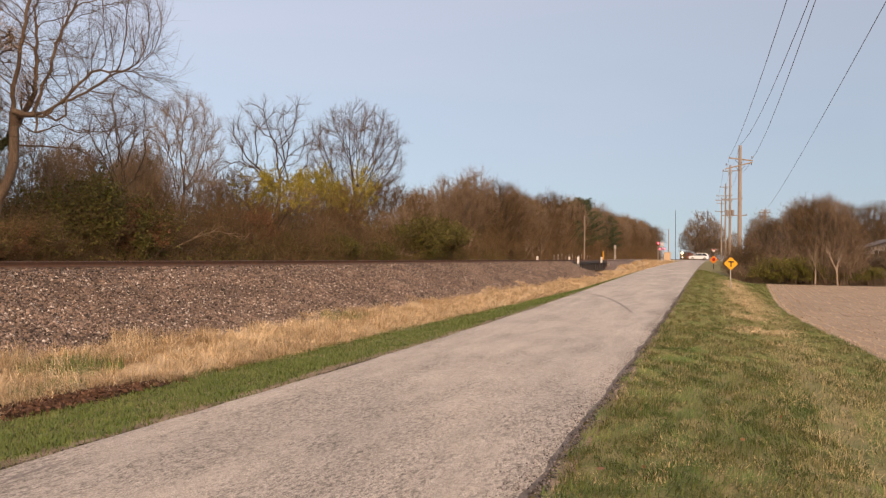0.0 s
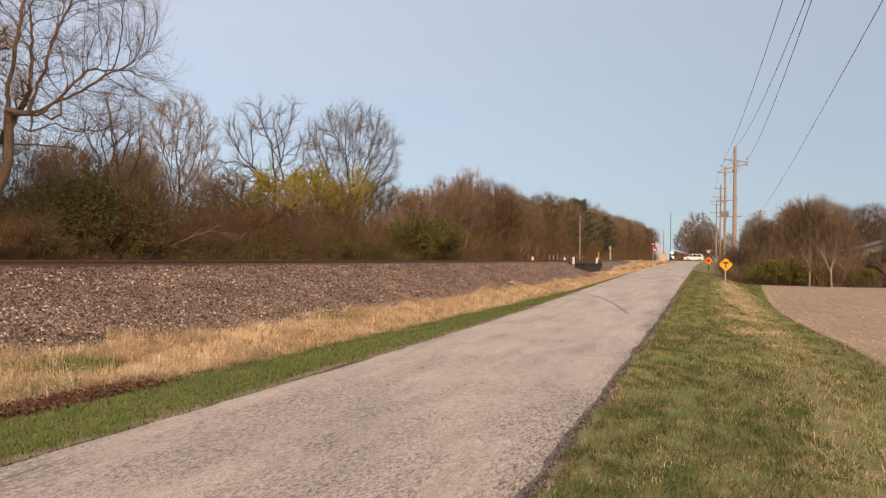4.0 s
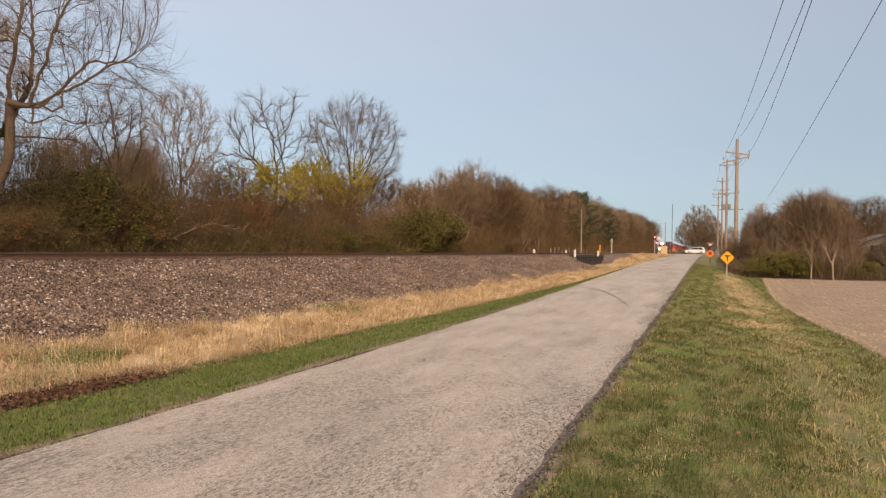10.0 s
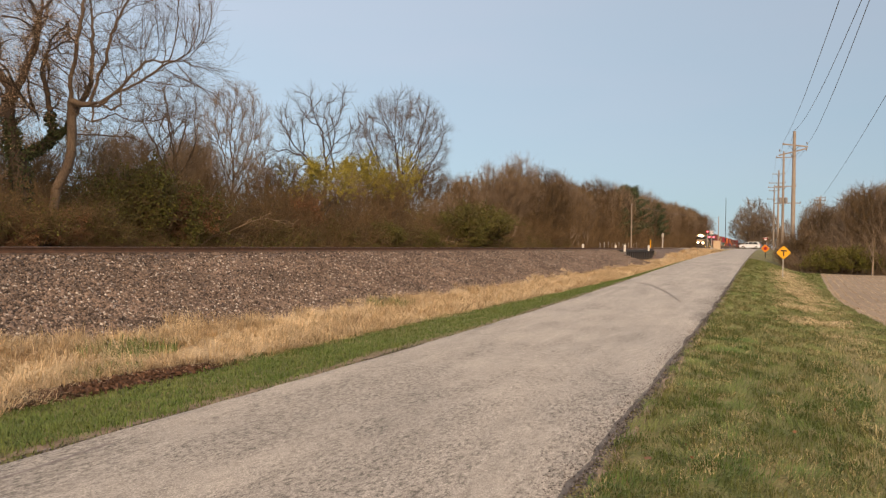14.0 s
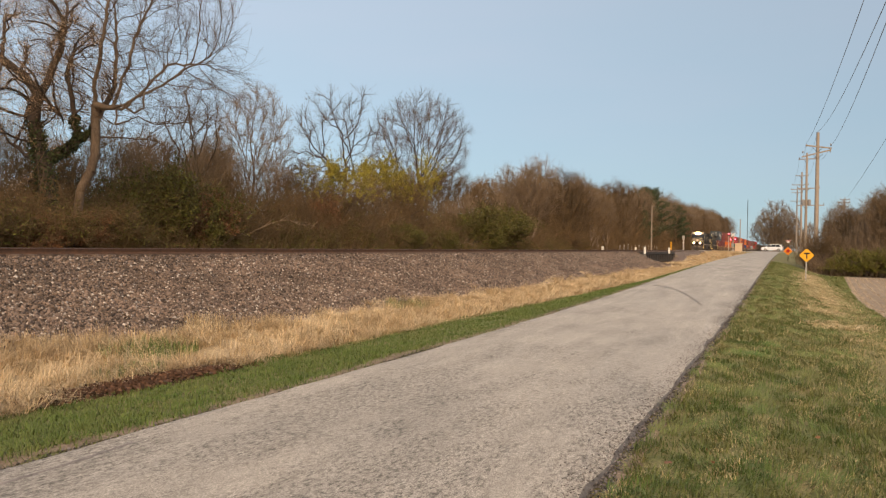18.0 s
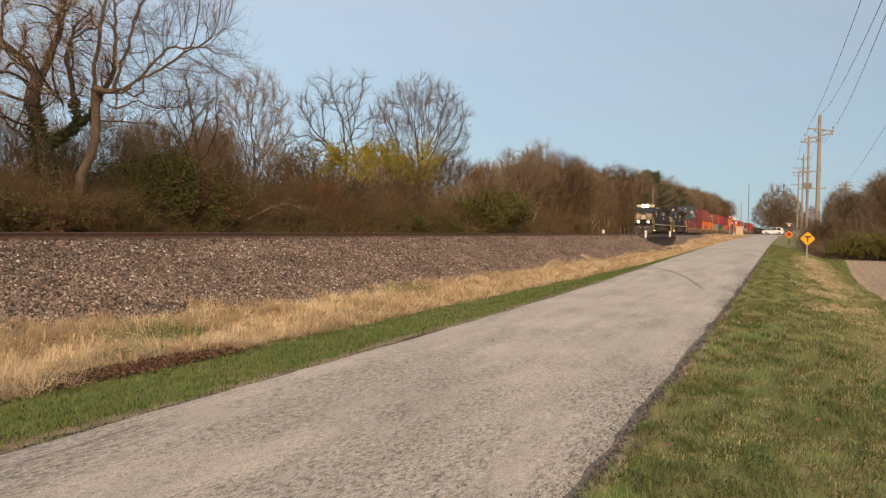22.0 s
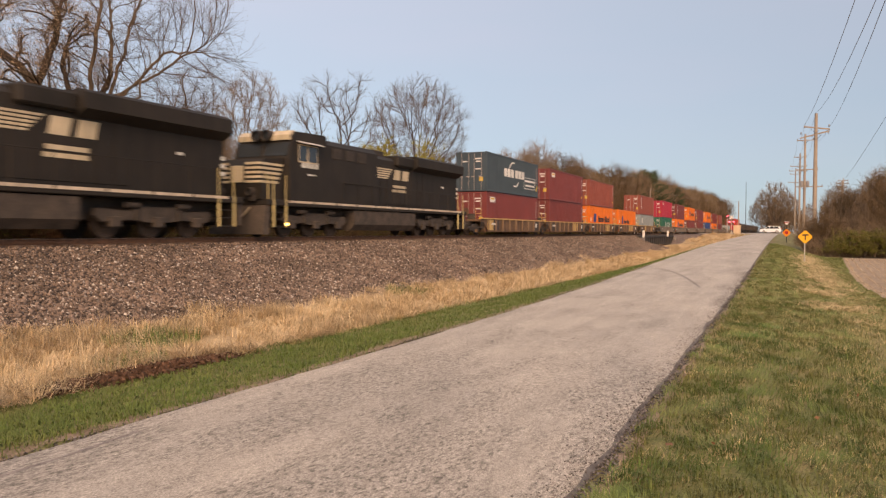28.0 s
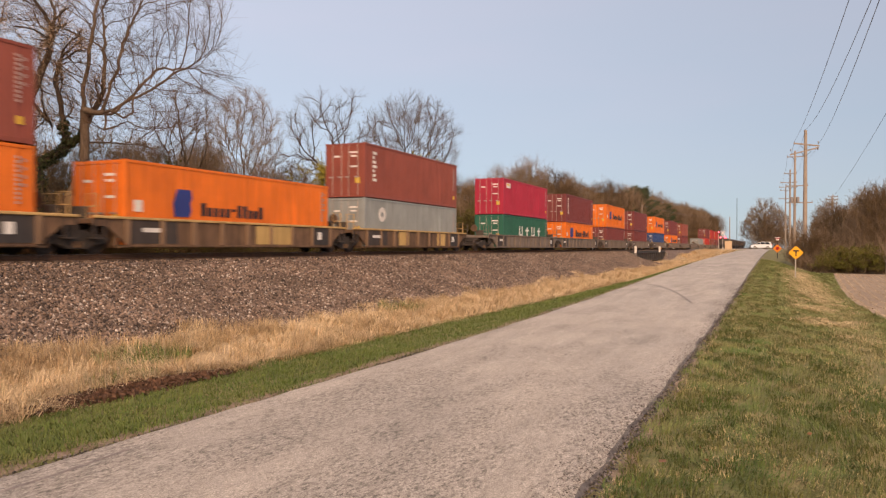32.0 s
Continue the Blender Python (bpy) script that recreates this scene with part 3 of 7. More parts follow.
def verge_right(rng):
    while True:
        y = 3.2 + 75 * rng.random() ** 1.8
        x = -1.4 + 0.1 * noise.noise((4, y * 0.8, 5)) + 0.06 * noise.noise((4, y * 3.3, 5)) + 6.3 * rng.random()
        if x > field_edge(y):
            continue
        rut = math.exp(-((x - 1.75 - 0.15 * noise.noise((0, y * 0.5, 8))) / 0.3) ** 2) * (1 - smooth(14, 26, y))
        clot = noise.noise((x * 3.2, y * 2.4, 17)) + 0.6 * noise.noise((x * 9, y * 7, 5))
        if rng.random() > 0.85 * rut and rng.random() < 0.62 + 0.75 * clot:
            break
    return (x, y, ground_z(x, y), 0.55 + 0.5 * patchy(x, y) + 0.5 * patchy(x, y, 2.6, 17), 6.283 * patchy(x, y, 1.6, 31) * 1.6)


def verge_right_dry(rng):
    while True:
        x, y, z, k, a = verge_right(rng)
        if 0.6 * patchy(x, y, 0.9, 9) + 0.4 * patchy(x, y, 2.7, 6) + 0.27 * math.exp(-((x - 2.2) / 1.0) ** 2) > 0.54 - 0.27 * smooth(9, 28, y) - 0.2 * smooth(16, 36, y) * math.exp(-((x - 1.3) / 1.1) ** 2):
            return (x, y, z, k * (0.75 + 0.9 * math.exp(-((x - 1.9) / 0.7) ** 2)))


# the left strip's blades are a darker green than the right verge's
tagged(blades("grass", 125000, green_left, 0.095, 0.0044, 2.0, 1, M_BLADEDARK), "short green grass along the road's edge", "grass", kind="stuff")
tagged(blades("dry_grass", 190000, dry_left, 0.31, 0.0045, 2.6, 2, M_BLADEDRY), "tall straw-coloured dry grass at the bank's foot", "grass", kind="stuff")
tagged(blades("grass", 270000, verge_right, 0.10, 0.0036, 1.9, 3, M_BLADE), "short green grass on the verge", "grass", kind="stuff")
tagged(blades("dry_grass", 140000, verge_right_dry, 0.07, 0.0036, 2.8, 4, M_BLADEPALE), "patches of dead straw in the verge", "grass", kind="stuff")



def verge_straw(rng):
    while True:
        y = 20 + 46 * rng.random() ** 1.2
        x = 1.5 + rng.normal(0, 0.55) + 0.3 * noise.noise((0, y * 0.2, 3))
        if patchy(x, y, 0.7, 23) * 0.6 + patchy(x, y, 2.0, 24) * 0.4 + 0.25 * smooth(22, 42, y) > 0.58:
            break
    return (x, y, ground_z(x, y), 0.6 + 0.8 * patchy(x, y, 1.2, 21))


tagged(blades("dry_grass", 28000, verge_straw, 0.11, 0.006, 2.2, 7, M_BLADEDRY), "straw-coloured strip of grass near the sign", "grass", kind="stuff")

TUFTS_FAR = clumps(78, 1500, 100, 182, -8.6, -16.0, lambda x, y: patchy(x, y, 0.4, 3))


def dry_far(rng):
    x, y, k, a = TUFTS_FAR[rng.integers(0, len(TUFTS_FAR))]
    x, y = x + rng.normal(0, 0.2), y + rng.normal(0, 0.25)
    return (x, y, ground_z(x, y), k, a)


tagged(blades("dry_grass", 30000, dry_far, 0.5, 0.014, 2.4, 5, M_BLADEDRY), "dry grass on the slope near the crossing", "grass", kind="stuff")


# ---- bare trees ----
def grow(rng, height, trunk_r, fork=0.3, spread=0.9, depth=4, kids=(4, 6), up=0.25, wobble=0.18, lean=(0, 0), limbs=3, droop=0.0, ratio=0.62, reach=1.15):
    """Branch pieces of a bare tree: arrays p0, p1, r0, r1."""
    out = []

    def branch(p, d, length, r, level):
        n = 5 if level < 2 else (4 if level < 4 else 3)
        pts = [(p, r)]
        q = p.copy()
        for i in range(n):
            d = d + rng.normal(0, wobble, 3) * (0.6 if level == 0 else 1.0)
            d[2] += up * 0.3 if level else 0.1
            d[2] -= droop * 0.12 * (level >= 3)
            d = d / np.linalg.norm(d)
            q2 = q + d * length / n
            r2 = r * (1 - 0.72 * (i + 1) / n) if level else r * (1 - 0.35 * (i + 1) / n)
            out.append((q, q2, pts[-1][1], r2))
            pts.append((q2, r2))
            q = q2
        if level >= depth:
            return
        count = limbs if level == 0 else rng.integers(kids[0], kids[1] + 1)
        for j in range(count):
            f = (0.72 + 0.28 * j / max(1, count - 1)) if level == 0 else 0.25 + 0.75 * (j + rng.random() * 0.7) / count
            f = min(0.999, f)
            i = int(f * n)
            a, ra = pts[i]
            b, rb_ = pts[i + 1]
            s = f * n - i
            start, rad = a + (b - a) * s, ra + (rb_ - ra) * s
            t = pts[i + 1][0] - pts[i][0]
            t = t / np.linalg.norm(t)
            ax = rng.normal(0, 1, 3)
            ax -= t * (ax @ t)
            ax /= np.linalg.norm(ax) + 1e-9
            ang = spread * (0.55 + 0.6 * rng.random())
            nd = t * math.cos(ang) + ax * math.sin(ang)
            if nd[2] < -0.1:
                nd[2] *= 0.3
            branch(start, nd / np.linalg.norm(nd), length * ratio * (0.75 + 0.5 * rng.random()) * (reach / 0.62 * 0.62 / ratio if level == 0 else 1.0), max(0.006, rad * (0.78 if level == 0 else 0.62)), level + 1)

    d0 = np.array([lean[0], lean[1], 1.0])
    branch(np.zeros(3), d0 / np.linalg.norm(d0), height * fork, trunk_r, 0)
    p0, p1 = np.array([o[0] for o in out]), np.array([o[1] for o in out])
    top = max(p1[:, 2].max(), 0.1)
    k = height / top
    return p0 * k, p1 * k, np.array([o[2] for o in out]), np.array([o[3] for o in out])


def tubes(p0, p1, r0, r1, sides):
    n = len(p0)
    d = p1 - p0
    d /= np.linalg.norm(d, axis=1)[:, None] + 1e-9
    ref = np.where(np.abs(d[:, 2:3]) < 0.9, np.array([[0, 0, 1.0]]), np.array([[1.0, 0, 0]]))
    u = np.cross(d, ref)
    u /= np.linalg.norm(u, axis=1)[:, None] + 1e-9
    w = np.cross(d, u)
    v = []
    for p, r in ((p0, r0), (p1, r1)):
        for k in range(sides):
            a = 6.28319 * k / sides
            v.append(p + (u * math.cos(a) + w * math.sin(a)) * r[:, None])
    v = np.stack(v, 1).reshape(-1, 3)
    b = (2 * sides * np.arange(n))[:, None]
    f = np.concatenate([b + np.array([[k, (k + 1) % sides, sides + (k + 1) % sides, sides + k]]) for k in range(sides)])
    return v, f


def leaves_mesh(rng, at, size, material, name="leaves"):
    n = len(at)
    a, b = rng.normal(0, 1, (n, 3)), rng.normal(0, 1, (n, 3))
    a /= np.linalg.norm(a, axis=1)[:, None]
    b -= a * (a * b).sum(1)[:, None]
    b /= np.linalg.norm(b, axis=1)[:, None]
    s = (size * (0.6 + 0.8 * rng.random(n)))[:, None]
    v = np.stack([at - a * s, at + b * s * 0.55, at + a * s, at - b * s * 0.55], 1).reshape(-1, 3)
    return soup(name, v, 4 * np.arange(n)[:, None] + np.array([[0, 1, 2, 3]]), material)


def make_tree(name, label, seed, bark, twig, leaf=None, leaf_count=0, leaf_size=0.06, leaf_zone=(0.3, 1.0), split=0.022, thin=0.006, **grow_args):
    rng = np.random.default_rng(seed)
    p0, p1, r0, r1 = grow(rng, **grow_args)
    t = thing(name, label, "tree" if "tree" in name else "shrub")
    big = r0 > split
    v, f = tubes(p0[big], p1[big], r0[big], r1[big], 6)
    part("trunk", soup("trunk", v, f, bark, True), bark, t)
    v, f = tubes(p0[~big], p1[~big], np.maximum(r0[~big], thin), np.maximum(r1[~big], thin * 0.65), 3)
    part("crown", soup("crown", v, f, twig), twig, t, kind="stuff")
    if leaf:
        top = p1[:, 2].max()
        ok = np.where((~big) & (p1[:, 2] > (leaf_zone[0] + rng.normal(0, 0.09, len(p1))) * top) & (p1[:, 2] < leaf_zone[1] * top))[0]
        i = rng.choice(ok, leaf_count)
        at = p0[i] + (p1[i] - p0[i]) * rng.random((leaf_count, 1)) + rng.normal(0, 0.06, (leaf_count, 3))
        part("leaves", leaves_mesh(rng, at, leaf_size, leaf), leaf, t, kind="stuff")
    return t


def put(t, x, y, turn=0.0, z=None):
    t.location = (x, y, (ground_z(x, y) if z is None else z) - 0.05)
    t.rotation_euler = (0, 0, radians(turn))
    return t


def again(t, x, y, turn, size, sink=0.05):
    c = copy_thing(t, Matrix.Translation((x, y, ground_z(x, y) - sink)) @ pose(0, 0, 0, 0, 0, turn))
    c.scale = size if hasattr(size, "__len__") else (size, size, size)
    return c


def colonise(rng, trunk, centre, axes, points, step, kill, inertia=0.55, rise=0.12, hollow=0.35, low=-0.9, wander=0.12, limbs=(), outward=0.35):
    """Limbs that grow towards points spread through a crown: nodes, parents."""
    att = []
    while len(att) < points:
        p = rng.uniform(-1, 1, 3)
        r = np.linalg.norm(p)
        if hollow * rng.random() < r < 1 and p[2] > low:
            att.append(np.array(centre) + p * np.array(axes))
    att = np.array(att)
    nodes, parent, dirs = [np.array(trunk[0], float)], [-1], [np.array([0, 0, 1.0])]
    for a in trunk[1:]:
        a = np.array(a, float)
        start = nodes[-1]
        n = max(1, int(np.linalg.norm(a - start) / step))
        for i in range(n):
            q = start + (a - start) * (i + 1) / n
            d = q - nodes[-1]
            parent.append(len(nodes) - 1)
            nodes.append(q)
            dirs.append(d / np.linalg.norm(d))
    firsts = max(1, int(len(nodes) * 0.72))
    top = nodes[-1]
    for limb in limbs:
        at = int(np.argmin([np.linalg.norm(np.array(limb[0]) - q) for q in nodes]))
        for a in limb:
            a, start = np.array(a, float), nodes[at]
            n = max(1, int(np.linalg.norm(a - start) / step))
            for i in range(n):
                q = start + (a - start) * (i + 1) / n + rng.normal(0, 0.03, 3)
                d = q - nodes[at]
                parent.append(at)
                nodes.append(q)
                dirs.append(d / np.linalg.norm(d))
                at = len(nodes) - 1
    near_i = np.zeros(len(att), int)
    near_d = np.full(len(att), 1e9)
    for i in range(firsts, len(nodes)):
        d = np.linalg.norm(att - nodes[i], axis=1)
        m = d < near_d
        near_d[m], near_i[m] = d[m], i
    made = {}
    root = top - np.array([0, 0, 1.0])
    for _ in range(160):
        if not len(att):
            break
        fresh = []
        for i in np.unique(near_i):
            to = att[near_i == i] - nodes[i]
            to /= np.linalg.norm(to, axis=1)[:, None] + 1e-9
            out = nodes[i] - root
            d = to.mean(0) + inertia * dirs[i] + outward * out / (np.linalg.norm(out) + 1e-9) + np.array([0, 0, rise]) + rng.normal(0, wander, 3)
            d /= np.linalg.norm(d) + 1e-9
            if any(d @ e > 0.97 for e in made.get(i, [])) or len(made.get(i, [])) > 3:
                continue
            made.setdefault(i, []).append(d)
            parent.append(i)
            nodes.append(nodes[i] + d * step)
            dirs.append(d)
            fresh.append(len(nodes) - 1)
        if not fresh:
            break
        for i in fresh:
            dd = np.linalg.norm(att - nodes[i], axis=1)
            m = dd < near_d
            near_d[m], near_i[m] = dd[m], i
        keep = near_d > kill
        att, near_i, near_d = att[keep], near_i[keep], near_d[keep]
    return np.array(nodes), np.array(parent), np.array(dirs)


def crown_tree(name, label, seed, bark, twig, trunk, centre, axes, points, tip=0.007, base=0.3, step=0.3, kill=0.55, twigs=3, twig_len=0.8, split=0.03, leaf=None, leaf_count=0, leaf_size=0.07, ivy=0, **kw):
    rng = np.random.default_rng(seed)
    nodes, parent, dirs = colonise(rng, trunk, centre, axes, points, step, kill, **kw)
    n = len(nodes)
    power = np.zeros(n)
    has = np.zeros(n, int)
    for i in range(n - 1, 0, -1):
        if has[i] == 0:
            power[i] = 1.0
        power[parent[i]] += power[i]
        has[parent[i]] += 1
    rad = tip + (base - tip) * (np.maximum(power, 1) / power[0]) ** 0.56
    idx = np.arange(1, n)
    p0, p1, r0, r1 = nodes[parent[1:]], nodes[1:], np.minimum(rad[parent[1:]], rad[1:] * 1.35), rad[1:]
    ends = idx[power[1:] <= 4]
    q0, q1, s0, s1 = [], [], [], []
    for i in ends:
        for k in range(twigs):
            d = dirs[i] + rng.normal(0, 0.34, 3) + np.array([0, 0, 0.1])
            d /= np.linalg.norm(d)
            m = nodes[i] + d * twig_len * rng.uniform(0.35, 0.8)
            d2 = d + rng.normal(0, 0.25, 3) + np.array([0, 0, 0.1])
            e = m + d2 * twig_len * rng.uniform(0.35, 0.8)
            f = m + (d + rng.normal(0, 0.5, 3)) * twig_len * 0.4
            q0 += [nodes[i], m, m]
            q1 += [m, e, f]
            s0 += [tip, tip * 0.8, tip * 0.7]
            s1 += [tip * 0.8, tip * 0.4, tip * 0.4]
    t = thing(name, label, "tree")
    big = r1 > split
    v, f = tubes(p0[big], p1[big], r0[big], r1[big], 7)
    part("trunk", soup("trunk", v, f, bark, True), bark, t)
    P0, P1 = np.concatenate([p0[~big], np.array(q0)]), np.concatenate([p1[~big], np.array(q1)])
    v, f = tubes(P0, P1, np.concatenate([r0[~big], np.array(s0)]), np.concatenate([r1[~big], np.array(s1)]), 3)
    part("crown", soup("crown", v, f, twig), twig, t, kind="stuff")
    if ivy:
        i = rng.choice(np.where((r1 > 0.07) & (p1[:, 2] < 6.4))[0], ivy)
        off = rng.normal(0, 1, (ivy, 3))
        at = p0[i] + (p1[i] - p0[i]) * rng.random((ivy, 1)) + off / np.linalg.norm(off, axis=1)[:, None] * (r1[i] + 0.13 * rng.random(ivy))[:, None]
        part("ivy", leaves_mesh(rng, at, 0.07, M_LEAF_IVY, "ivy"), M_LEAF_IVY, t, "dark green ivy climbing the trunk", kind="stuff")
    if leaf:
        i = rng.integers(0, len(q1), leaf_count)
        part("leaves", leaves_mesh(rng, np.array(q1)[i] + rng.normal(0, 0.08, (leaf_count, 3)), leaf_size, leaf), leaf, t, kind="stuff")
    return t


wood = random.Random(5)
# the large trees that stand out over the line; crowns lean along the picture's depth as they do
LIMBS_PALE = [
    [(1.1, 0.1, 6.3), (1.26, -0.3, 7.5), (1.55, -0.5, 8.9), (1.75, -0.6, 10.0), (1.9, -0.5, 11.6), (2.0, -0.2, 13.4)],
    [(1.05, 0.5, 6.5), (1.44, 1.0, 7.9), (1.34, 1.4, 9.5), (1.2, 1.6, 11.6)],
    [(1.9, -0.3, 6.7), (2.5, -0.6, 6.75), (3.07, -0.8, 6.5), (3.5, -0.9, 6.65), (3.55, -1.0, 7.3), (3.8, -1.1, 7.75), (4.9, -1.3, 7.5)],
    [(2.0, 0.5, 7.0), (2.7, 0.9, 7.55), (3.4, 1.2, 8.0), (4.2, 1.5, 8.8), (5.25, 1.8, 9.4)],
    [(1.9, 0.2, 7.4), (2.4, 0.2, 8.65), (2.55, 0.3, 9.8), (3.3, 0.4, 11.4)],
    [(2.25, 0.0, 6.7), (2.95, -0.1, 7.3), (4.2, -0.3, 8.45), (5.8, -0.4, 8.6)],
    [(2.1, 0.8, 5.65), (3.05, 1.3, 5.7), (3.65, 1.5, 5.3)],
    [(2.25, -0.5, 6.0), (3.3, -0.9, 6.35), (4.2, -1.3, 5.9), (5.4, -1.6, 6.0)]]
LIMBS_DARK = [
    [(0.5, -0.1, 4.9), (0.4, -0.3, 6.0), (0.5, -0.4, 6.7), (0.85, -0.4, 7.5), (1.4, -0.4, 8.8), (1.65, -0.3, 10.4)],
    [(0.3, -0.5, 7.6), (-0.3, -0.8, 8.2), (-1.1, -1.0, 8.9)],
    [(0.05, 0.3, 3.8), (-1.1, 0.7, 3.1), (-2.2, 0.9, 3.3)],
    [(0.3, 0.2, 4.5), (-0.4, 0.6, 4.75), (-1.35, 0.9, 5.4)],
    [(1.5, 0.3, 5.0), (2.2, 0.5, 5.7), (2.5, 0.6, 6.3), (3.1, 0.7, 7.7)],
    [(1.75, 0.2, 6.0), (1.8, 0.0, 7.0), (1.6, -0.1, 7.9), (1.9, -0.1, 9.2)],
    [(1.2, -0.6, 6.7), (1.7, -0.7, 6.2)]]
put(crown_tree("tree", "large bare pale-barked tree leaning beside the track", 3, M_BARK, M_TWIGDARK, [(0, 0, 0), (0.24, 0, 1.0), (0.52, 0.1, 3.4), (0.94, 0.1, 4.2), (1.1, 0.1, 4.9), (1.12, 0.1, 5.6)], (2.4, 0.3, 9.6), (4.5, 4.0, 5.3), 1300, 0.0046, 0.19, 0.3, 0.52, twigs=3, twig_len=1.1, low=-0.72, rise=0.0, inertia=0.5, wander=0.16, limbs=LIMBS_PALE), -27.0, 21.0, 25)
put(crown_tree("tree", "dark forked tree with ivy and withered tan leaves", 8, M_BARKDARK, M_TWIGDARK, [(0.9, 0, 0), (0.87, 0, 1.0), (0.78, 0, 3.3), (0.73, 0, 4.1)], (0.1, -0.2, 8.4), (3.4, 3.4, 4.4), 430, 0.007, 0.34, 0.3, 0.7, twigs=4, twig_len=0.7, leaf=M_LEAF_TAN, leaf_count=34000, leaf_size=0.023, inertia=0.4, rise=0.03, ivy=6500, limbs=LIMBS_DARK), -28.3, 20.2, 25)
put(crown_tree("tree", "dark forked tree with a few withered orange leaves", 9, M_BARKDARK, M_TWIGDARK, [(0, 0, 0), (0.0, 0.1, 1.2), (0.1, -0.1, 3.4)], (-0.4, -0.6, 8.0), (3.6, 3.6, 4.6), 230, 0.008, 0.22, 0.32, 0.8, twigs=3, twig_len=0.8, leaf=M_LEAF_TAN, leaf_count=16000, leaf_size=0.024, inertia=0.4), -28.4, 16.6)
put(crown_tree("tree", "bare twiggy tree with forked upper limbs", 17, M_BARKDARK, M_TWIG, [(0, 0, 0), (0.1, 0.1, 4.2)], (0, 0, 7.4), (2.1, 2.1, 3.3), 260, 0.007, 0.13, 0.25, 0.5, twigs=4, twig_len=0.7, inertia=0.35, rise=0.05, wander=0.2), -33.0, 34.4)
tree_c = put(crown_tree("tree", "bare pale twiggy tree over the thicket", 21, M_BARK, M_TWIGPALE, [(0, 0, 0), (0, 0.1, 3.0)], (0, 0, 7.6), (2.7, 2.7, 4.3), 800, 0.006, 0.14, 0.22, 0.36, twigs=5, twig_len=0.55, inertia=0.25, rise=0.02, wander=0.26, outward=0.5), -33, 40)
put(crown_tree("tree", "sparse bare tree with long forked limbs", 34, M_BARKDARK, M_TWIGDARK, [(0, 0, 0), (0, 0, 4.0), (0.2, 0.3, 6.4)], (0, -0.4, 10.2), (4.3, 4.3, 4.6), 240, 0.009, 0.19, 0.35, 0.8, twigs=4, twig_len=0.9, inertia=0.35, wander=0.24, rise=0.03), -36, 55.6)
tree_e = put(crown_tree("tree", "tall bare tree with a dense round crown", 55, M_BARKDARK, M_TWIGDARK, [(0, 0, 0), (0, 0, 5.6)], (0, 0, 12.0), (5.6, 5.6, 6.2), 1300, 0.008, 0.27, 0.34, 0.6, twigs=4, twig_len=0.9, inertia=0.3, wander=0.2, rise=0.0, outward=0.6), -38, 75)
# woods behind the track
shrub_a = put(make_tree("shrub", "dense leafless brown thicket shrub", 81, M_BARKDARK, M_TWIG, height=4.4, trunk_r=0.06, fork=0.06, spread=0.95, depth=4, kids=(5, 7), limbs=9, up=0.2), -28.5, 33, 0)
shrub_b = put(make_tree("shrub", "dense leafless brown thicket shrub", 82, M_BARKDARK, M_TWIG, M_LEAF_GREEN, 2500, 0.05, (0.0, 1), height=4.4, trunk_r=0.06, fork=0.06, spread=1.0, depth=4, kids=(5, 7), limbs=9, up=0.15), -28, 27, 0)
shrub_g = put(make_tree("shrub", "olive-green leafy bush at the wood's edge", 83, M_BARKDARK, M_TWIG, M_LEAF_GREEN, 22000, 0.05, (0.0, 1), height=4.6, trunk_r=0.06, fork=0.06, spread=1.0, depth=4, kids=(5, 6), limbs=9, up=0.15), -28.2, 69, 0)
shrub_y = put(make_tree("shrub", "bush with yellow-green autumn leaves", 84, M_BARKDARK, M_TWIG, M_LEAF_YELLOW, 11000, 0.05, (0.7, 1), height=8.2, trunk_r=0.09, fork=0.06, spread=0.95, depth=4, kids=(5, 6), limbs=8, up=0.3), -30, 46, 0)
for x, y, s in ((-31, 55.5, 1.25), (-31.5, 59.5, 1.15)):
    again(shrub_y, x, y, wood.uniform(0, 360), s)
shrub_r = make_tree("shrub", "thicket shrub with rust-brown withered leaves", 86, M_BARKDARK, M_TWIG, M_LEAF_RUST, 14000, 0.045, (0.0, 1), height=4.6, trunk_r=0.06, fork=0.06, spread=1.0, depth=4, kids=(5, 6), limbs=9, up=0.15)
put(shrub_r, -27.6, 30.4, 40).scale = (0.95, 0.95, 0.95)
for x, y, s in ((-26.1, 18.6, 0.75), (-26.0, 20.3, 0.8), (-26.2, 22.0, 0.7), (-25.9, 23.6, 0.65), (-26.2, 16.9, 0.8), (-26.1, 15.0, 0.75)):
    again(shrub_b, x, y, wood.uniform(0, 360), s, 0.2)
for x, y, s in ((-29.0, 31.8, 1.0), (-30.0, 43.0, 1.1), (-26.0, 21.2, 0.6), (-26.1, 19.4, 0.55)):
    again(shrub_r, x, y, wood.uniform(0, 360), s)
for x, y, s in ((-28.3, 28.0, 1.35), (-28.7, 29.3, 1.15), (-28.4, 27.0, 1.1), (-28.0, 26.2, 0.9), (-27.8, 24.6, 0.6), (-27.6, 29.4, 0.7), (-27.4, 65.0, 1.15), (-27.2, 68.0, 1.4), (-27.4, 72.5, 1.45), (-27.2, 22.6, 0.75), (-27.0, 50.0, 0.8), (-26.9, 57.0, 0.7)):
    again(shrub_g, x, y, wood.uniform(0, 360), s)
tree_h = put(crown_tree("tree", "bare brown woodland tree with upright limbs", 66, M_BARK, M_TWIGPALE, [(0, 0, 0), (0.1, 0, 3.4)], (0, 0, 7.6), (2.6, 2.6, 4.2), 420, 0.011, 0.10, 0.3, 0.5, twigs=4, twig_len=1.1, rise=0.3), -32, 118)
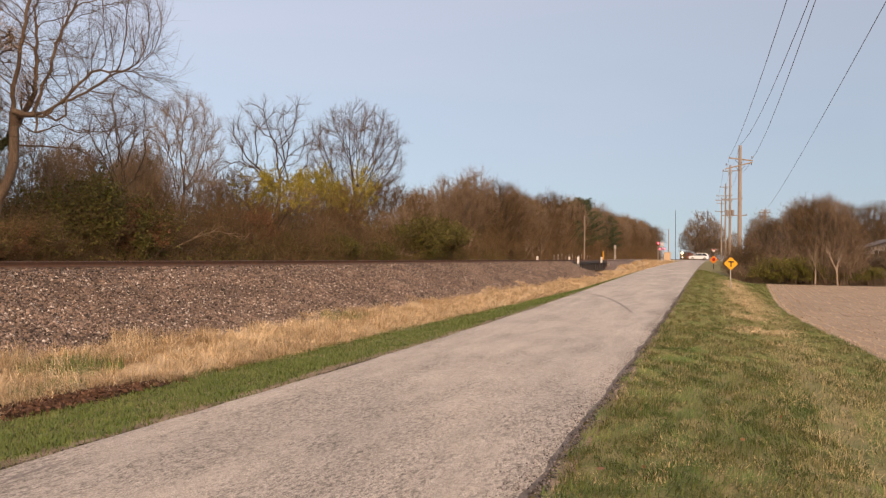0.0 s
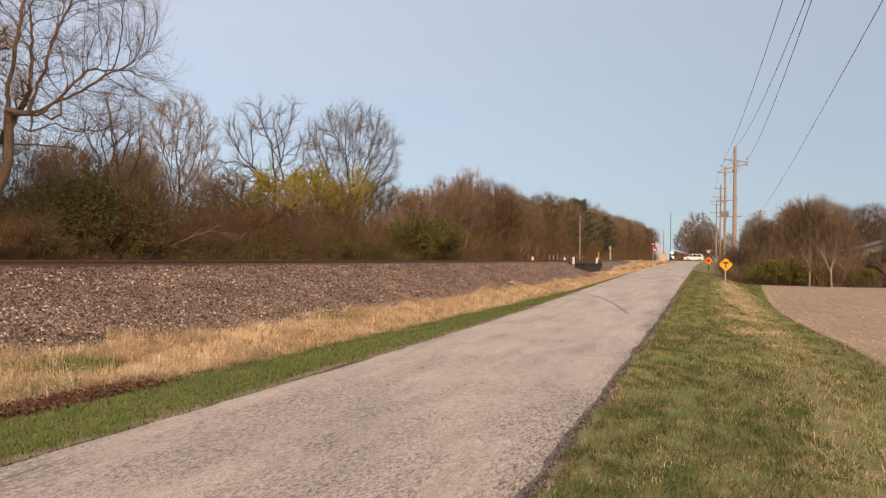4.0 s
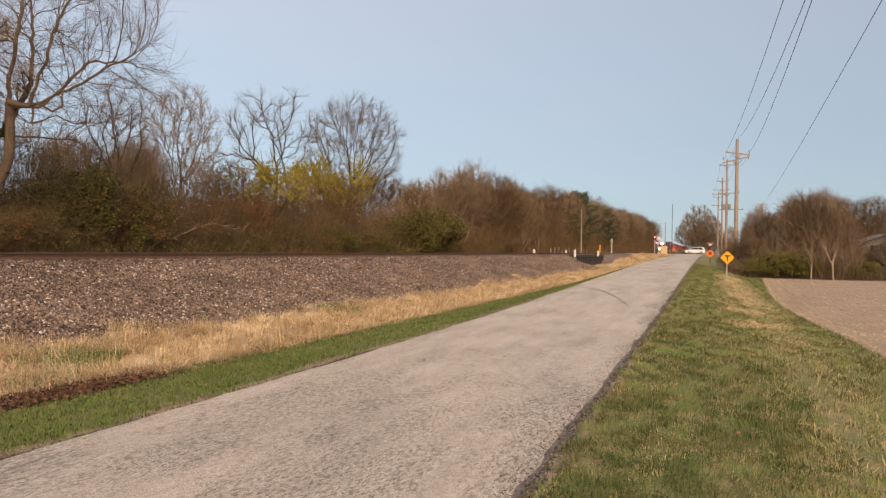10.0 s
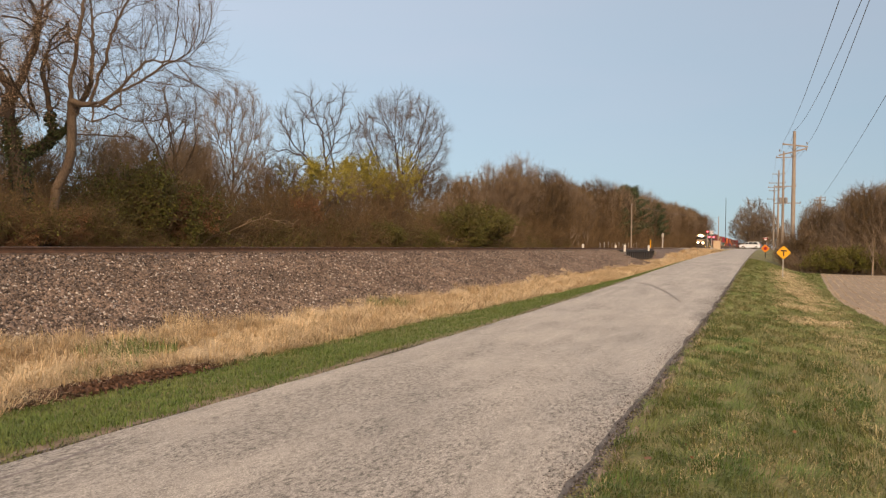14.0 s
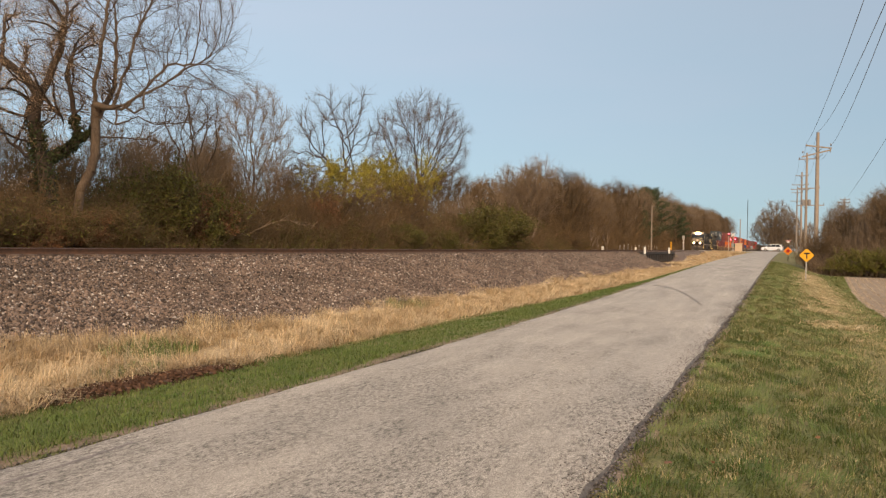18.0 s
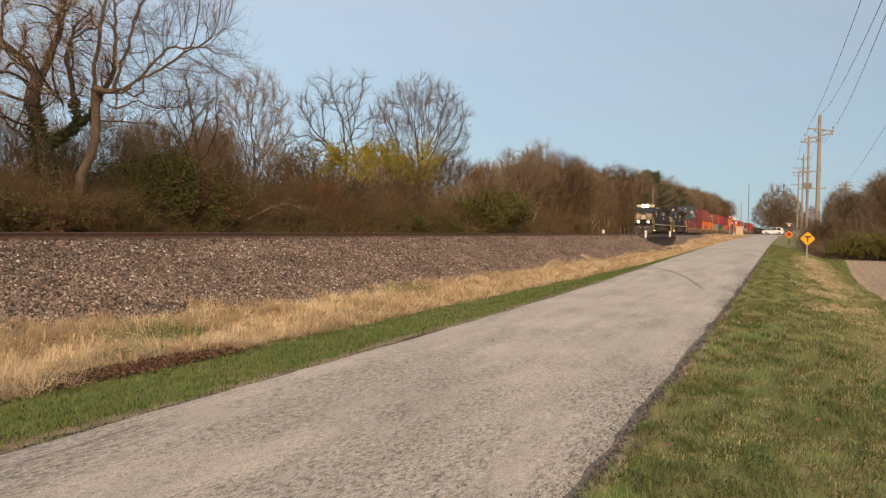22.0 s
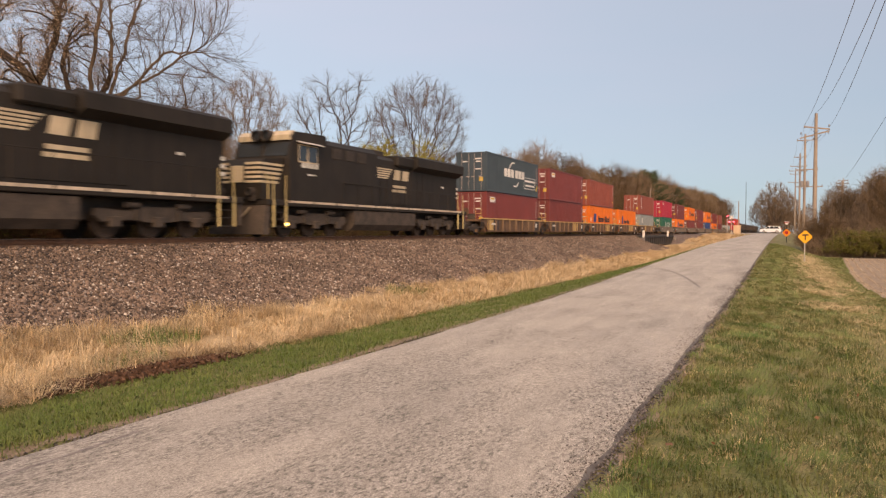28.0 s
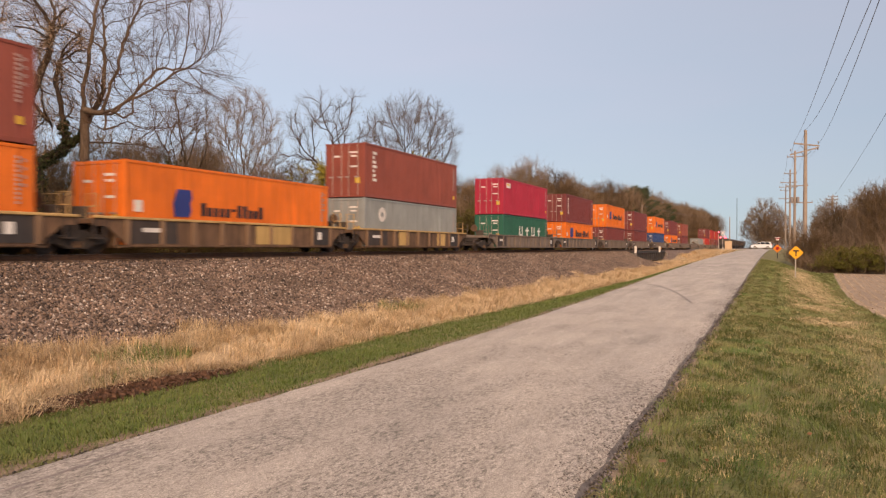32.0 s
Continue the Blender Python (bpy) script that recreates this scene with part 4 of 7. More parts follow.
tree_i = put(crown_tree("tree", "bare brown woodland tree with upright limbs", 67, M_BARK, M_TWIG, [(0, 0, 0), (-0.1, 0.1, 2.6)], (0.2, 0, 7.2), (3.0, 3.0, 4.6), 420, 0.011, 0.11, 0.3, 0.52, twigs=4, twig_len=1.1, rise=0.28), -33, 128)
for k in range(6):
    again(wood.choice([tree_h, tree_c]), wood.uniform(-40, -35), 31 + 1.8 * k + wood.uniform(-1, 1), wood.uniform(0, 360), wood.uniform(0.55, 0.68))
for x, y, s in ((-26.1, 20.9, 0.78), (-26.2, 22.3, 0.72), (-26.2, 18.6, 0.7)):
    again(shrub_a, x, y, wood.uniform(0, 360), s, 0.2)
y = 6.0
while y < 105:
    for row in range(2):
        x = -27.4 - row * 2.6 + wood.uniform(-0.7, 0.7)
        again(wood.choice([shrub_a, shrub_a, shrub_b]), x, y + wood.uniform(-1.5, 1.5), wood.uniform(0, 360), wood.uniform(0.6, 1.05) * (1 + 0.2 * row), 0.25)
    y += 2.4 + y * 0.012
y = 2.0
while y < 90:
    for row in range(2):
        x = -31.5 - row * 5.5 + wood.uniform(-1.5, 1.5)
        again(wood.choice([tree_h, tree_i, tree_c]), x, y + wood.uniform(-2, 2), wood.uniform(0, 360), wood.uniform(0.45, 0.66) + 0.25 * smooth(62, 85, y))
    y += 4.2 + y * 0.012
while y < 430:
    for row in range(3):
        x = -30 - row * 4.5 + wood.uniform(-1.5, 1.5)
        again(wood.choice([tree_h, tree_i]), x, y + wood.uniform(-2, 2), wood.uniform(0, 360), wood.uniform(0.8, 1.12) * (1 + 0.22 * smooth(100, 190, y) + 0.22 * smooth(230, 330, y)))
    y += 4.2 + y * 0.012


def thicket(name, label, seed, count, place, material, thin):
    """Tangled undergrowth: thin stems that fork into twigs."""
    rng = np.random.default_rng(seed)
    base = np.array([place(rng) for _ in range(count)])
    h = base[:, 3] * (0.5 + 0.6 * rng.random(count))
    d = np.stack([rng.normal(0, 0.33, count), rng.normal(0, 0.33, count), np.ones(count)], 1)
    p, q = base[:, :3], base[:, :3] + d * (h * 0.55)[:, None]
    d2 = d + rng.normal(0, 0.35, (count, 3))
    e = q + d2 * (h * 0.5)[:, None]
    P0, P1, R0, R1 = [p, q], [q, e], [np.full(count, thin * 2), np.full(count, thin * 1.5)], [np.full(count, thin * 1.5), np.full(count, thin * 0.7)]
    for k in range(6):
        f = (0.25 + 0.7 * rng.random(count))[:, None]
        a = np.where(f < 0.5, p + (q - p) * f * 2, q + (e - q) * (f - 0.5) * 2)
        t = rng.normal(0, 0.75, (count, 3)) + np.array([0, 0, 0.55])
        P0.append(a)
        P1.append(a + t * (h * 0.24)[:, None])
        R0.append(np.full(count, thin))
        R1.append(np.full(count, thin * 0.5))
    v, f = tubes(np.concatenate(P0), np.concatenate(P1), np.concatenate(R0), np.concatenate(R1), 3)
    return tagged(new(name, soup(name, v, f, material)), label, "undergrowth", kind="stuff")


def near_wood(rng):
    y = 1 + 104 * rng.random() ** 1.3
    x = -25.6 - 7 * rng.random() ** 1.2
    return (x, y, ground_z(x, y) - 0.1, 1.2 + 3.8 * smooth(-25.6, -30, x) * (0.45 + patchy(x, y, 0.25, 5)))


def deep_wood(rng):
    y = -5 + 150 * rng.random()
    x = -38 - 22 * rng.random()
    return (x, y, ground_z(x, y) - 0.1, 3.5 + 2.0 * patchy(x, y, 0.1, 6))


def far_wood(rng):
    y = 100 + 330 * rng.random() ** 1.3
    x = -25.8 - 12 * rng.random()
    return (x, y, ground_z(x, y) - 0.1, 2.2 + 5.5 * smooth(-25.8, -30, x) * (0.5 + patchy(x, y, 0.2, 5)))


rng_l = np.random.default_rng(301)
lv = np.array([near_wood(rng_l) for _ in range(70000)])
lv = lv[[patchy(a[0], a[1], 0.22, 12) > 0.38 for a in lv]]
lv[:, 2] += lv[:, 3] * rng_l.random(len(lv)) ** 0.8
tagged(new("undergrowth", leaves_mesh(rng_l, lv[:, :3], 0.05, M_LEAF_GREEN)), "olive leaves left on the undergrowth", "undergrowth", kind="stuff")
thicket("undergrowth", "tangled brown undergrowth at the wood's edge", 101, 9000, near_wood, M_TWIG, 0.007)
thicket("undergrowth", "grey-brown depth of the bare wood", 102, 7000, deep_wood, M_TWIG, 0.014)
thicket("undergrowth", "distant bare brown wood along the track", 103, 12000, far_wood, M_TWIG, 0.02)


def straw_foot(rng):
    y = 4 + 120 * rng.random() ** 1.3
    x = -25.2 - 1.3 * rng.random()
    return (x, y, ground_z(x, y), (0.4 + 1.2 * patchy(x, y, 0.35, 14)) * (patchy(x, y, 0.3, 15) > 0.42))


tagged(blades("dry_grass", 26000, straw_foot, 0.7, 0.008, 1.4, 6, M_BLADEPALE), "faded tall weeds along the wood's foot", "grass", kind="stuff")


def arched(seed, length):
    """A fallen bare bough that arches out of the thicket."""
    rng = np.random.default_rng(seed)
    t = thing("bare_bough", "pale bare bough arching out of the thicket", "branch", "fallen boughs")
    pts = [(0, 0, 0)]
    for i in range(8):
        k = (i + 1) / 8
        pts.append((0.25 * length * k, length * k, length * (0.75 * k - 0.62 * k * k) + 0.05 * rng.normal()))
    part("stem", Build().tube(pts, [0.03 * (1 - 0.8 * i / 8) for i in range(9)], 6), M_TWIGPALE, t)
    b = Build()
    for i in range(2, 9):
        for s in (-1, 1):
            q = Vector(pts[i])
            e = q + Vector((rng.uniform(0.1, 0.4), s * rng.uniform(0.1, 0.6) + 0.3, rng.uniform(-0.3, 0.5)))
            b.tube([q, q + (e - q) * 0.5 + Vector((0, 0, 0.05)), e], [0.018, 0.012, 0.006], 4)
    part("twig_spray", b, M_TWIGPALE, t, kind="stuff")
    return t


bough = arched(5, 3.2)
bough.matrix_world = pose(-26.6, 29.6, ground_z(-26.6, 29.6) + 0.9, 0, 0, 15)
for x, y, z, turn, s in ((-26.4, 31.5, 1.7, -20, 1.1), (-26.7, 33.5, 0.4, 160, 1.0), (-26.3, 58.5, 0.6, 10, 1.2), (-26.3, 62.0, 0.3, 170, 1.1), (-26.2, 44.0, 0.2, 20, 0.9)):
    c = copy_thing(bough, pose(x, y, ground_z(x, y) + z, 0, 0, turn))
    c.scale = (s, s, s)
slim = make_tree("tree", "slim pale-barked tree at the wood's edge", 88, M_BARKPALE, M_TWIGPALE, height=8.5, trunk_r=0.16, fork=0.5, spread=0.5, depth=3, kids=(3, 5), limbs=4, up=0.4, wobble=0.07, split=0.03)
put(slim, -27.0, 122, 0)
for x, y, s in ((-27.6, 84, 0.8), (-27.4, 112, 1.0), (-27.6, 118, 1.1)):
    again(slim, x, y, wood.uniform(0, 360), s)


# ---- the train ----
V_TRAIN = 19.68
MOVING = []


def rides(ob, start):
    """Notes a thing of the train by its place along the line at 30 s."""
    MOVING.append((ob, start))
    return ob


def paint(name, c, rough=0.55, streak=0.25, c2=None):
    return mat(name, c, c2 or tuple(v * 0.8 for v in c), 0.7, rough, fine=25, grain=0.08, bump=0.04, streak=streak, vary=0.07)


M_BLACK = paint("black_engine_paint", (0.015, 0.012, 0.009), 0.72, 0.3, (0.026, 0.020, 0.015))
M_UNDER = mat("oily_dust", (0.085, 0.066, 0.052), (0.045, 0.037, 0.032), 2.0, 0.85, fine=20, grain=0.3)
M_STEELDARK = mat("dark_steel", (0.032, 0.027, 0.024), (0.055, 0.043, 0.035), 3, 0.8, 0.1, fine=30)
M_WHITE = paint("white_paint", (0.72, 0.70, 0.64), 0.6, 0.3)
M_CREAM = paint("grimy_cream_paint", (0.62, 0.52, 0.36), 0.6, 0.3)
M_YELLOWRAIL = paint("yellow_rail_paint", (0.58, 0.47, 0.22), 0.6, 0.2)
M_SILL = paint("dusty_sill_stripe", (0.66, 0.55, 0.43), 0.7, 0.4)
M_GLASSDARK = mat("dark_cab_glass", (0.03, 0.035, 0.04), (0.03, 0.035, 0.04), rough=0.08, bump=0, grain=0, spec=0.6)
M_HEAD = glow("headlamp_glow", (1.0, 0.62, 0.24), 600.0)
M_DITCH = glow("ditch_lamp_glow", (1.0, 0.62, 0.24), 400.0)
M_AMBER = glow("amber_lamp_glow", (1.0, 0.62, 0.16), 5.0)
M_RUSTBROWN = paint("rusty_car_brown", (0.10, 0.058, 0.036), 0.75, 0.6, (0.21, 0.125, 0.07))
# the brown cars' ribs are a paler brown than their side plates
M_RIB = paint("pale_rib_brown", (0.27, 0.17, 0.10), 0.75, 0.5, (0.19, 0.12, 0.075))
M_RUSTGREY = paint("weathered_car_grey", (0.17, 0.135, 0.11), 0.75, 0.5, (0.23, 0.185, 0.15))
M_CHORD = paint("yellowed_top_chord", (0.56, 0.37, 0.15), 0.7, 0.4)
M_PANEL = paint("tan_patch_panel", (0.58, 0.39, 0.15), 0.7, 0.3)
M_CARDARK = paint("dark_freight_paint", (0.045, 0.04, 0.04), 0.7, 0.4, (0.075, 0.055, 0.045))
M_WHEEL = mat("wheel_steel", (0.04, 0.032, 0.027), (0.07, 0.05, 0.038), 3, 0.75, 0.2, fine=30)


def wheelset(parent, y, r):
    ax = part("axle", Build().lathe([(-1.0, 0.07), (1.0, 0.07)], (0, y, r), "x", 10), M_WHEEL, parent)
    for s in (-1, 1):
        prof = [(s * 0.66, r * 0.55), (s * 0.68, r + 0.025), (s * 0.71, r + 0.025), (s * 0.72, r), (s * 0.81, r), (s * 0.815, r * 0.86), (s * 0.77, r * 0.8), (s * 0.76, r * 0.35), (s * 0.83, r * 0.3), (s * 0.83, 0.0)]
        part("wheel", Build().lathe(prof, (0, y, r), "x", 24), M_WHEEL, ax, angle=40)
    return ax


def car_truck(parent, y, r=0.42):
    t = part("truck", Build().box(-0.95, 0.95, y - 0.16, y + 0.16, 0.38, 0.62, 0.03), M_STEELDARK, parent, "dark cast-steel two-axle truck")
    for s in (-1, 1):
        b = Build().prism([(y - 1.2, 0.5), (y - 0.95, 0.66), (y - 0.5, 0.6), (y - 0.3, 0.78), (y + 0.3, 0.78), (y + 0.5, 0.6), (y + 0.95, 0.66), (y + 1.2, 0.5), (y + 1.1, 0.34), (y + 0.7, 0.34), (y + 0.35, 0.18), (y - 0.35, 0.18), (y - 0.7, 0.34), (y - 1.1, 0.34)], "x", s * 0.92, s * 1.08)
        part("side_frame", b, M_STEELDARK, t)
        for d in (-0.12, 0.0, 0.12):
            part("spring", Build().lathe([(0.22, 0.05), (0.42, 0.05)], (s * 1.1, y + d, 0), "z", 8), M_RUSTBROWN, t)
    for d in (-0.89, 0.89):
        wheelset(t, y + d, r)
    return t


def engine_truck(parent, y):
    r = 0.53
    t = part("truck", Build().box(-1.0, 1.0, y - 0.5, y + 0.5, 0.55, 0.95, 0.04), M_UNDER, parent, "dusty three-axle engine truck")
    for s in (-1, 1):
        b = Build().prism([(y - 2.6, 0.75), (y - 2.5, 0.98), (y - 1.2, 0.92), (y - 0.9, 1.08), (y + 0.9, 1.08), (y + 1.2, 0.92), (y + 2.5, 0.98), (y + 2.6, 0.75), (y + 2.35, 0.55), (y + 1.2, 0.62), (y + 0.5, 0.55), (y - 0.5, 0.55), (y - 1.2, 0.62), (y - 2.35, 0.55)], "x", s * 1.0, s * 1.2)
        part("side_frame", b, M_UNDER, t)
        for d in (-1.85, 0, 1.85):
            part("journal_box", Build().box(s * 1.2 - 0.08, s * 1.2 + 0.1, y + d - 0.22, y + d + 0.22, 0.36, 0.74, 0.04), M_UNDER, t)
        for d in (-0.95, 0.95):
            part("spring", Build().lathe([(0.62, 0.12), (0.95, 0.12)], (s * 1.22, y + d, 0), "z", 10), M_STEELDARK, t)
            part("brake_cylinder", Build().lathe([(d * 1.2 - 0.3, 0.1), (d * 1.2 + 0.3, 0.1)], (s * 1.22, y, 1.12), "y", 10), M_UNDER, t)
    for d in (-1.85, 0, 1.85):
        wheelset(t, y + d, r)


def locomotive(lead):
    t = thing("locomotive", "black diesel freight locomotive with white nose stripes" + (", headlights lit" if lead else ", second in the train"), "locomotive", "locomotives of the train")
    # frame, platforms, pilot
    part("frame", Build().box(-1.5, 1.5, 0.75, 21.7, 1.34, 1.60, 0.03), M_BLACK, t)
    for s in (-1, 1):
        for k in range(10):
            part("sill_stripe", Build().box(s * 1.505 - 0.006, s * 1.505 + 0.006, 2.2 + k * 1.87, 3.95 + k * 1.87, 1.49, 1.59), M_SILL, t, "dusty pale stripe on the frame edge")
    part("underframe", Build().box(-0.75, 0.75, 1.2, 21.2, 0.6, 1.34, 0.03), M_STEELDARK, t)
    part("pilot", Build().prism([(0.45, 0.12), (0.75, 1.34), (0.95, 1.34), (0.9, 0.12)], "x", -1.42, 1.42), M_UNDER, t, "dusty brown plow pilot")
    part("rear_pilot", Build().box(-1.4, 1.4, 21.5, 21.75, 0.45, 1.34, 0.04), M_UNDER, t)
    for y, d in ((0.1, 0.6), (21.7, 0.6)):
        part("coupler", Build().box(-0.14, 0.14, y, y + d, 0.72, 1.0, 0.04), M_STEELDARK, t)
    # steps and yellow-edged handrails at the corners
    for s in (-1, 1):
        for y in (1.55, 20.75):
            w = part("stepwell", Build().box(s * 1.2 - 0.28, s * 1.2 + 0.28, y - 0.38, y + 0.38, 0.42, 0.47), M_BLACK, t)
            for z in (0.75, 1.05):
                part("step", Build().box(s * 1.2 - 0.28, s * 1.2 + 0.28, y - 0.36, y + 0.36, z, z + 0.04), M_BLACK, w)
            for d in (-0.42, 0.42):
                part("step_stringer", Build().box(s * 1.48 - 0.03, s * 1.48 + 0.03, y + d - 0.05, y + d + 0.05, 0.42, 1.6, 0.01), M_YELLOWRAIL, w)
                part("grab_rail", Build().tube([(s * 1.46, y + d, 1.6), (s * 1.46, y + d, 2.65)], 0.022, 6), M_YELLOWRAIL, w)
        for i in range(11):
            y = 6.6 + i * 1.36
            part("stanchion", Build().tube([(s * 1.45, y, 1.6), (s * 1.45, y, 2.62)], 0.017, 5), M_BLACK, t)
        part("handrail", Build().tube([(s * 1.45, 6.4, 2.62), (s * 1.45, 20.6, 2.62)], 0.018, 6), M_BLACK, t)
    part("front_handrail", Build().tube([(-1.4, 0.85, 1.6), (-1.4, 0.85, 2.6), (-0.5, 0.85, 2.6), (-0.5, 0.85, 1.6)], 0.022, 6).tube([(1.4, 0.85, 1.6), (1.4, 0.85, 2.6), (0.5, 0.85, 2.6), (0.5, 0.85, 1.6)], 0.022, 6), M_YELLOWRAIL, t)
    hose = [(-0.7 + 1.4 * k / 8, 0.55, 1.25 - 0.45 * math.sin(math.pi * k / 8)) for k in range(9)]
    part("hose", Build().tube(hose, 0.03, 6), M_CREAM, t, "pale air hose hanging over the pilot")
    # nose
    nose = part("nose", Build().prism([(0.65, 1.6), (0.6, 3.0), (0.9, 3.3), (2.3, 3.42), (2.3, 1.6)], "x", -1.2, 1.2), M_BLACK, t)
    for i in range(5):
        z = 2.28 + i * 0.19
        part("stripe", Build().box(-1.215, -0.42, 0.575, 0.59, z, z + 0.10), M_CREAM, nose)
        part("stripe", Build().box(0.42, 1.215, 0.575, 0.59, z, z + 0.10), M_CREAM, nose)
        for s in (-1, 1):
            part("stripe", Build().prism([(0.58, z), (1.75 + 0.08 * i, z), (1.8 + 0.08 * i, z + 0.10), (0.58, z + 0.10)], "x", s * 1.205, s * 1.216), M_CREAM, nose)
    part("emblem", Build().box(-0.34, 0.34, 0.565, 0.59, 2.3, 3.0, 0.1), M_CREAM, nose, "pale emblem shape")
    # cab
    cab = part("cab", Build().prism([(2.2, 1.6), (2.2, 3.42), (2.42, 4.25), (2.42, 4.42), (2.65, 4.62), (4.7, 4.68), (5.0, 4.6), (5.0, 1.6)], "x", -1.52, 1.52), M_BLACK, t)
    part("brow", Build().prism([(2.32, 4.24), (2.30, 4.46), (2.58, 4.68), (2.75, 4.69), (2.75, 4.64), (2.48, 4.4), (2.48, 4.24)], "x", -1.4, 1.4), M_CREAM, cab, "pale cab brow over the windshield")
    for x0, x1 in ((-1.35, -0.1), (0.1, 1.35)):
        part("windshield", Build().prism([(2.21, 3.55), (2.37, 4.13), (2.41, 4.12), (2.25, 3.54)], "x", x0, x1), M_GLASSDARK, cab)
    for s in (-1, 1):
        for y0, y1 in ((2.85, 3.45), (3.55, 4.2)):
            w = part("side_window", Build().box(s * 1.52 - 0.02, s * 1.52 + 0.02, y0, y1, 3.35, 4.05, 0.02), M_GLASSDARK, cab)
            fr = Build()
            for a in ((y0 - 0.035, y0, 3.3, 4.1), (y1, y1 + 0.035, 3.3, 4.1), (y0, y1, 3.3, 3.35), (y0, y1, 4.05, 4.1)):
                fr.box(s * 1.525 - 0.02, s * 1.525 + 0.02, *a)
            part("window_frame", fr, M_CREAM, w)
        part("sun_visor", Build().prism([(s * 1.52, 4.2), (s * 1.85, 4.1), (s * 1.85, 4.12), (s * 1.52, 4.23)], "y", 2.7, 4.4), M_WHITE, cab)
        for k in range(4):
            part("number_bar", Build().box(s * 1.525 - 0.005, s * 1.525 + 0.005, 3.05 + k * 0.33, 3.31 + k * 0.33, 3.08, 3.36), M_WHITE, cab)
        part("lettering_bar", Build().box(s * 1.525 - 0.005, s * 1.525 + 0.005, 3.5, 4.1, 2.75, 2.82), M_WHITE, cab)
    # hoods
    part("equipment_hood", Build().prism([(-1.38, 1.6), (-1.38, 4.3), (-1.1, 4.56), (1.1, 4.56), (1.38, 4.3), (1.38, 1.6)], "y", 5.0, 9.95), M_BLACK, t)
    for s in (-1, 1):
        for k in range(3):
            part("vent", Build().box(s * 1.385 - 0.02, s * 1.385 + 0.02, 5.7 + k * 1.15, 6.5 + k * 1.15, 3.7, 4.2, 0.02), M_STEELDARK, t)
    hood = part("engine_hood", Build().prism([(-1.06, 1.6), (-1.06, 4.15), (-0.85, 4.34), (0.85, 4.34), (1.06, 4.15), (1.06, 1.6)], "y", 9.95, 21.0), M_BLACK, t)
    for s in (-1, 1):
        for k in range(9):
            part("hood_door", Build().box(s * 1.07 - 0.015, s * 1.07 + 0.015, 10.1 + k * 0.72, 10.73 + k * 0.72, 1.75, 3.85, 0.012), M_BLACK, hood)
    part("exhaust", Build().box(-0.5, 0.5, 11.0, 12.2, 4.3, 4.72, 0.04), M_STEELDARK, t)
    part("radiator", Build().prism([(-1.06, 3.75), (-1.56, 4.02), (-1.56, 4.52), (-1.4, 4.62), (1.4, 4.62), (1.56, 4.52), (1.56, 4.02), (1.06, 3.75)], "y", 14.4, 21.05), M_BLACK, t, "flared radiator wings at the rear")
    for k in range(2):
        part("radiator_grille", Build().box(-1.3, 1.3, 16.2 + k * 2.5, 18.4 + k * 2.5, 4.62, 4.66), M_STEELDARK, t)
    part("blower_duct", Build().box(-1.3, 1.3, 12.4, 14.4, 3.9, 4.5, 0.08), M_BLACK, t)
    # markings on the flank, plain shapes: swept stripes, two pale emblem blocks, two bars of lettering
    m0 = 11.15 if lead else 9.95
    for s in (-1, 1):
        x = s * 1.095 if s > 0 else -1.085
        for i in range(5):
            z = 3.14 + i * 0.122
            part("marking", Build().prism([(m0 + 0.05 * i, z), (m0 + 1.62 + 0.13 * i, z), (m0 + 1.70 + 0.13 * i, z + 0.075), (m0 + 0.03 + 0.05 * i, z + 0.075)], "x", x - 0.01, x), M_CREAM, hood)
        for p0 in (2.3, 3.28):
            pts = [(p0, 3.14), (p0 + 0.72, 3.14), (p0 + 0.86, 3.7), (p0 + 0.14, 3.7)]
            part("marking", Build().prism([(m0 + p, q) for p, q in pts], "x", x - 0.01, x), M_CREAM, hood, "pale emblem shape")
        for k in range(2):
            part("lettering_bar", Build().box(x - 0.01, x, m0 + 2.15 + 0.1 * k, m0 + 3.75, 2.45 + k * 0.24, 2.6 + k * 0.24), M_CREAM, hood)
        for k in range(3):
            part("reflector", Build().box(s * 1.08 - 0.01, s * 1.08 + 0.02, 20.9, 21.1, 2.4 + 0.3 * k, 2.55 + 0.3 * k), M_WHITE, hood)
        part("lamp", Build().box(s * 1.08 - 0.02, s * 1.08 + 0.03, 18.6, 18.9, 3.0, 3.1), M_WHITE, hood)
        part("air_tank", Build().lathe([(8.6, 0.02), (8.65, 0.2), (13.2, 0.2), (13.25, 0.02)], (s * 1.2, 0, 1.15), "y", 14), M_UNDER, t)
    part("fuel_tank", Build().prism([(-1.42, 1.3), (-1.42, 0.6), (-1.15, 0.3), (1.15, 0.3), (1.42, 0.6), (1.42, 1.3)], "y", 7.6, 14.3), M_UNDER, t, "dusty fuel tank under the frame")
    for y in (4.6, 17.6):
        engine_truck(t, y)
    # lamps
    hm, dm = (M_HEAD, M_DITCH) if lead else (M_GLASSDARK, M_GLASSDARK)
    for s in (-1, 1):
        h = part("headlight", Build().lathe([(2.2, 0.02), (2.22, 0.21), (2.4, 0.212)], (s * 0.255, 0, 4.45), "y", 16), hm, t, "round headlight")
        d = part("ditch_light", Build().lathe([(0.42, 0.02), (0.43, 0.13), (0.62, 0.14)], (s * 0.78, 0, 1.90), "y", 16), dm, t, "round ditch light")
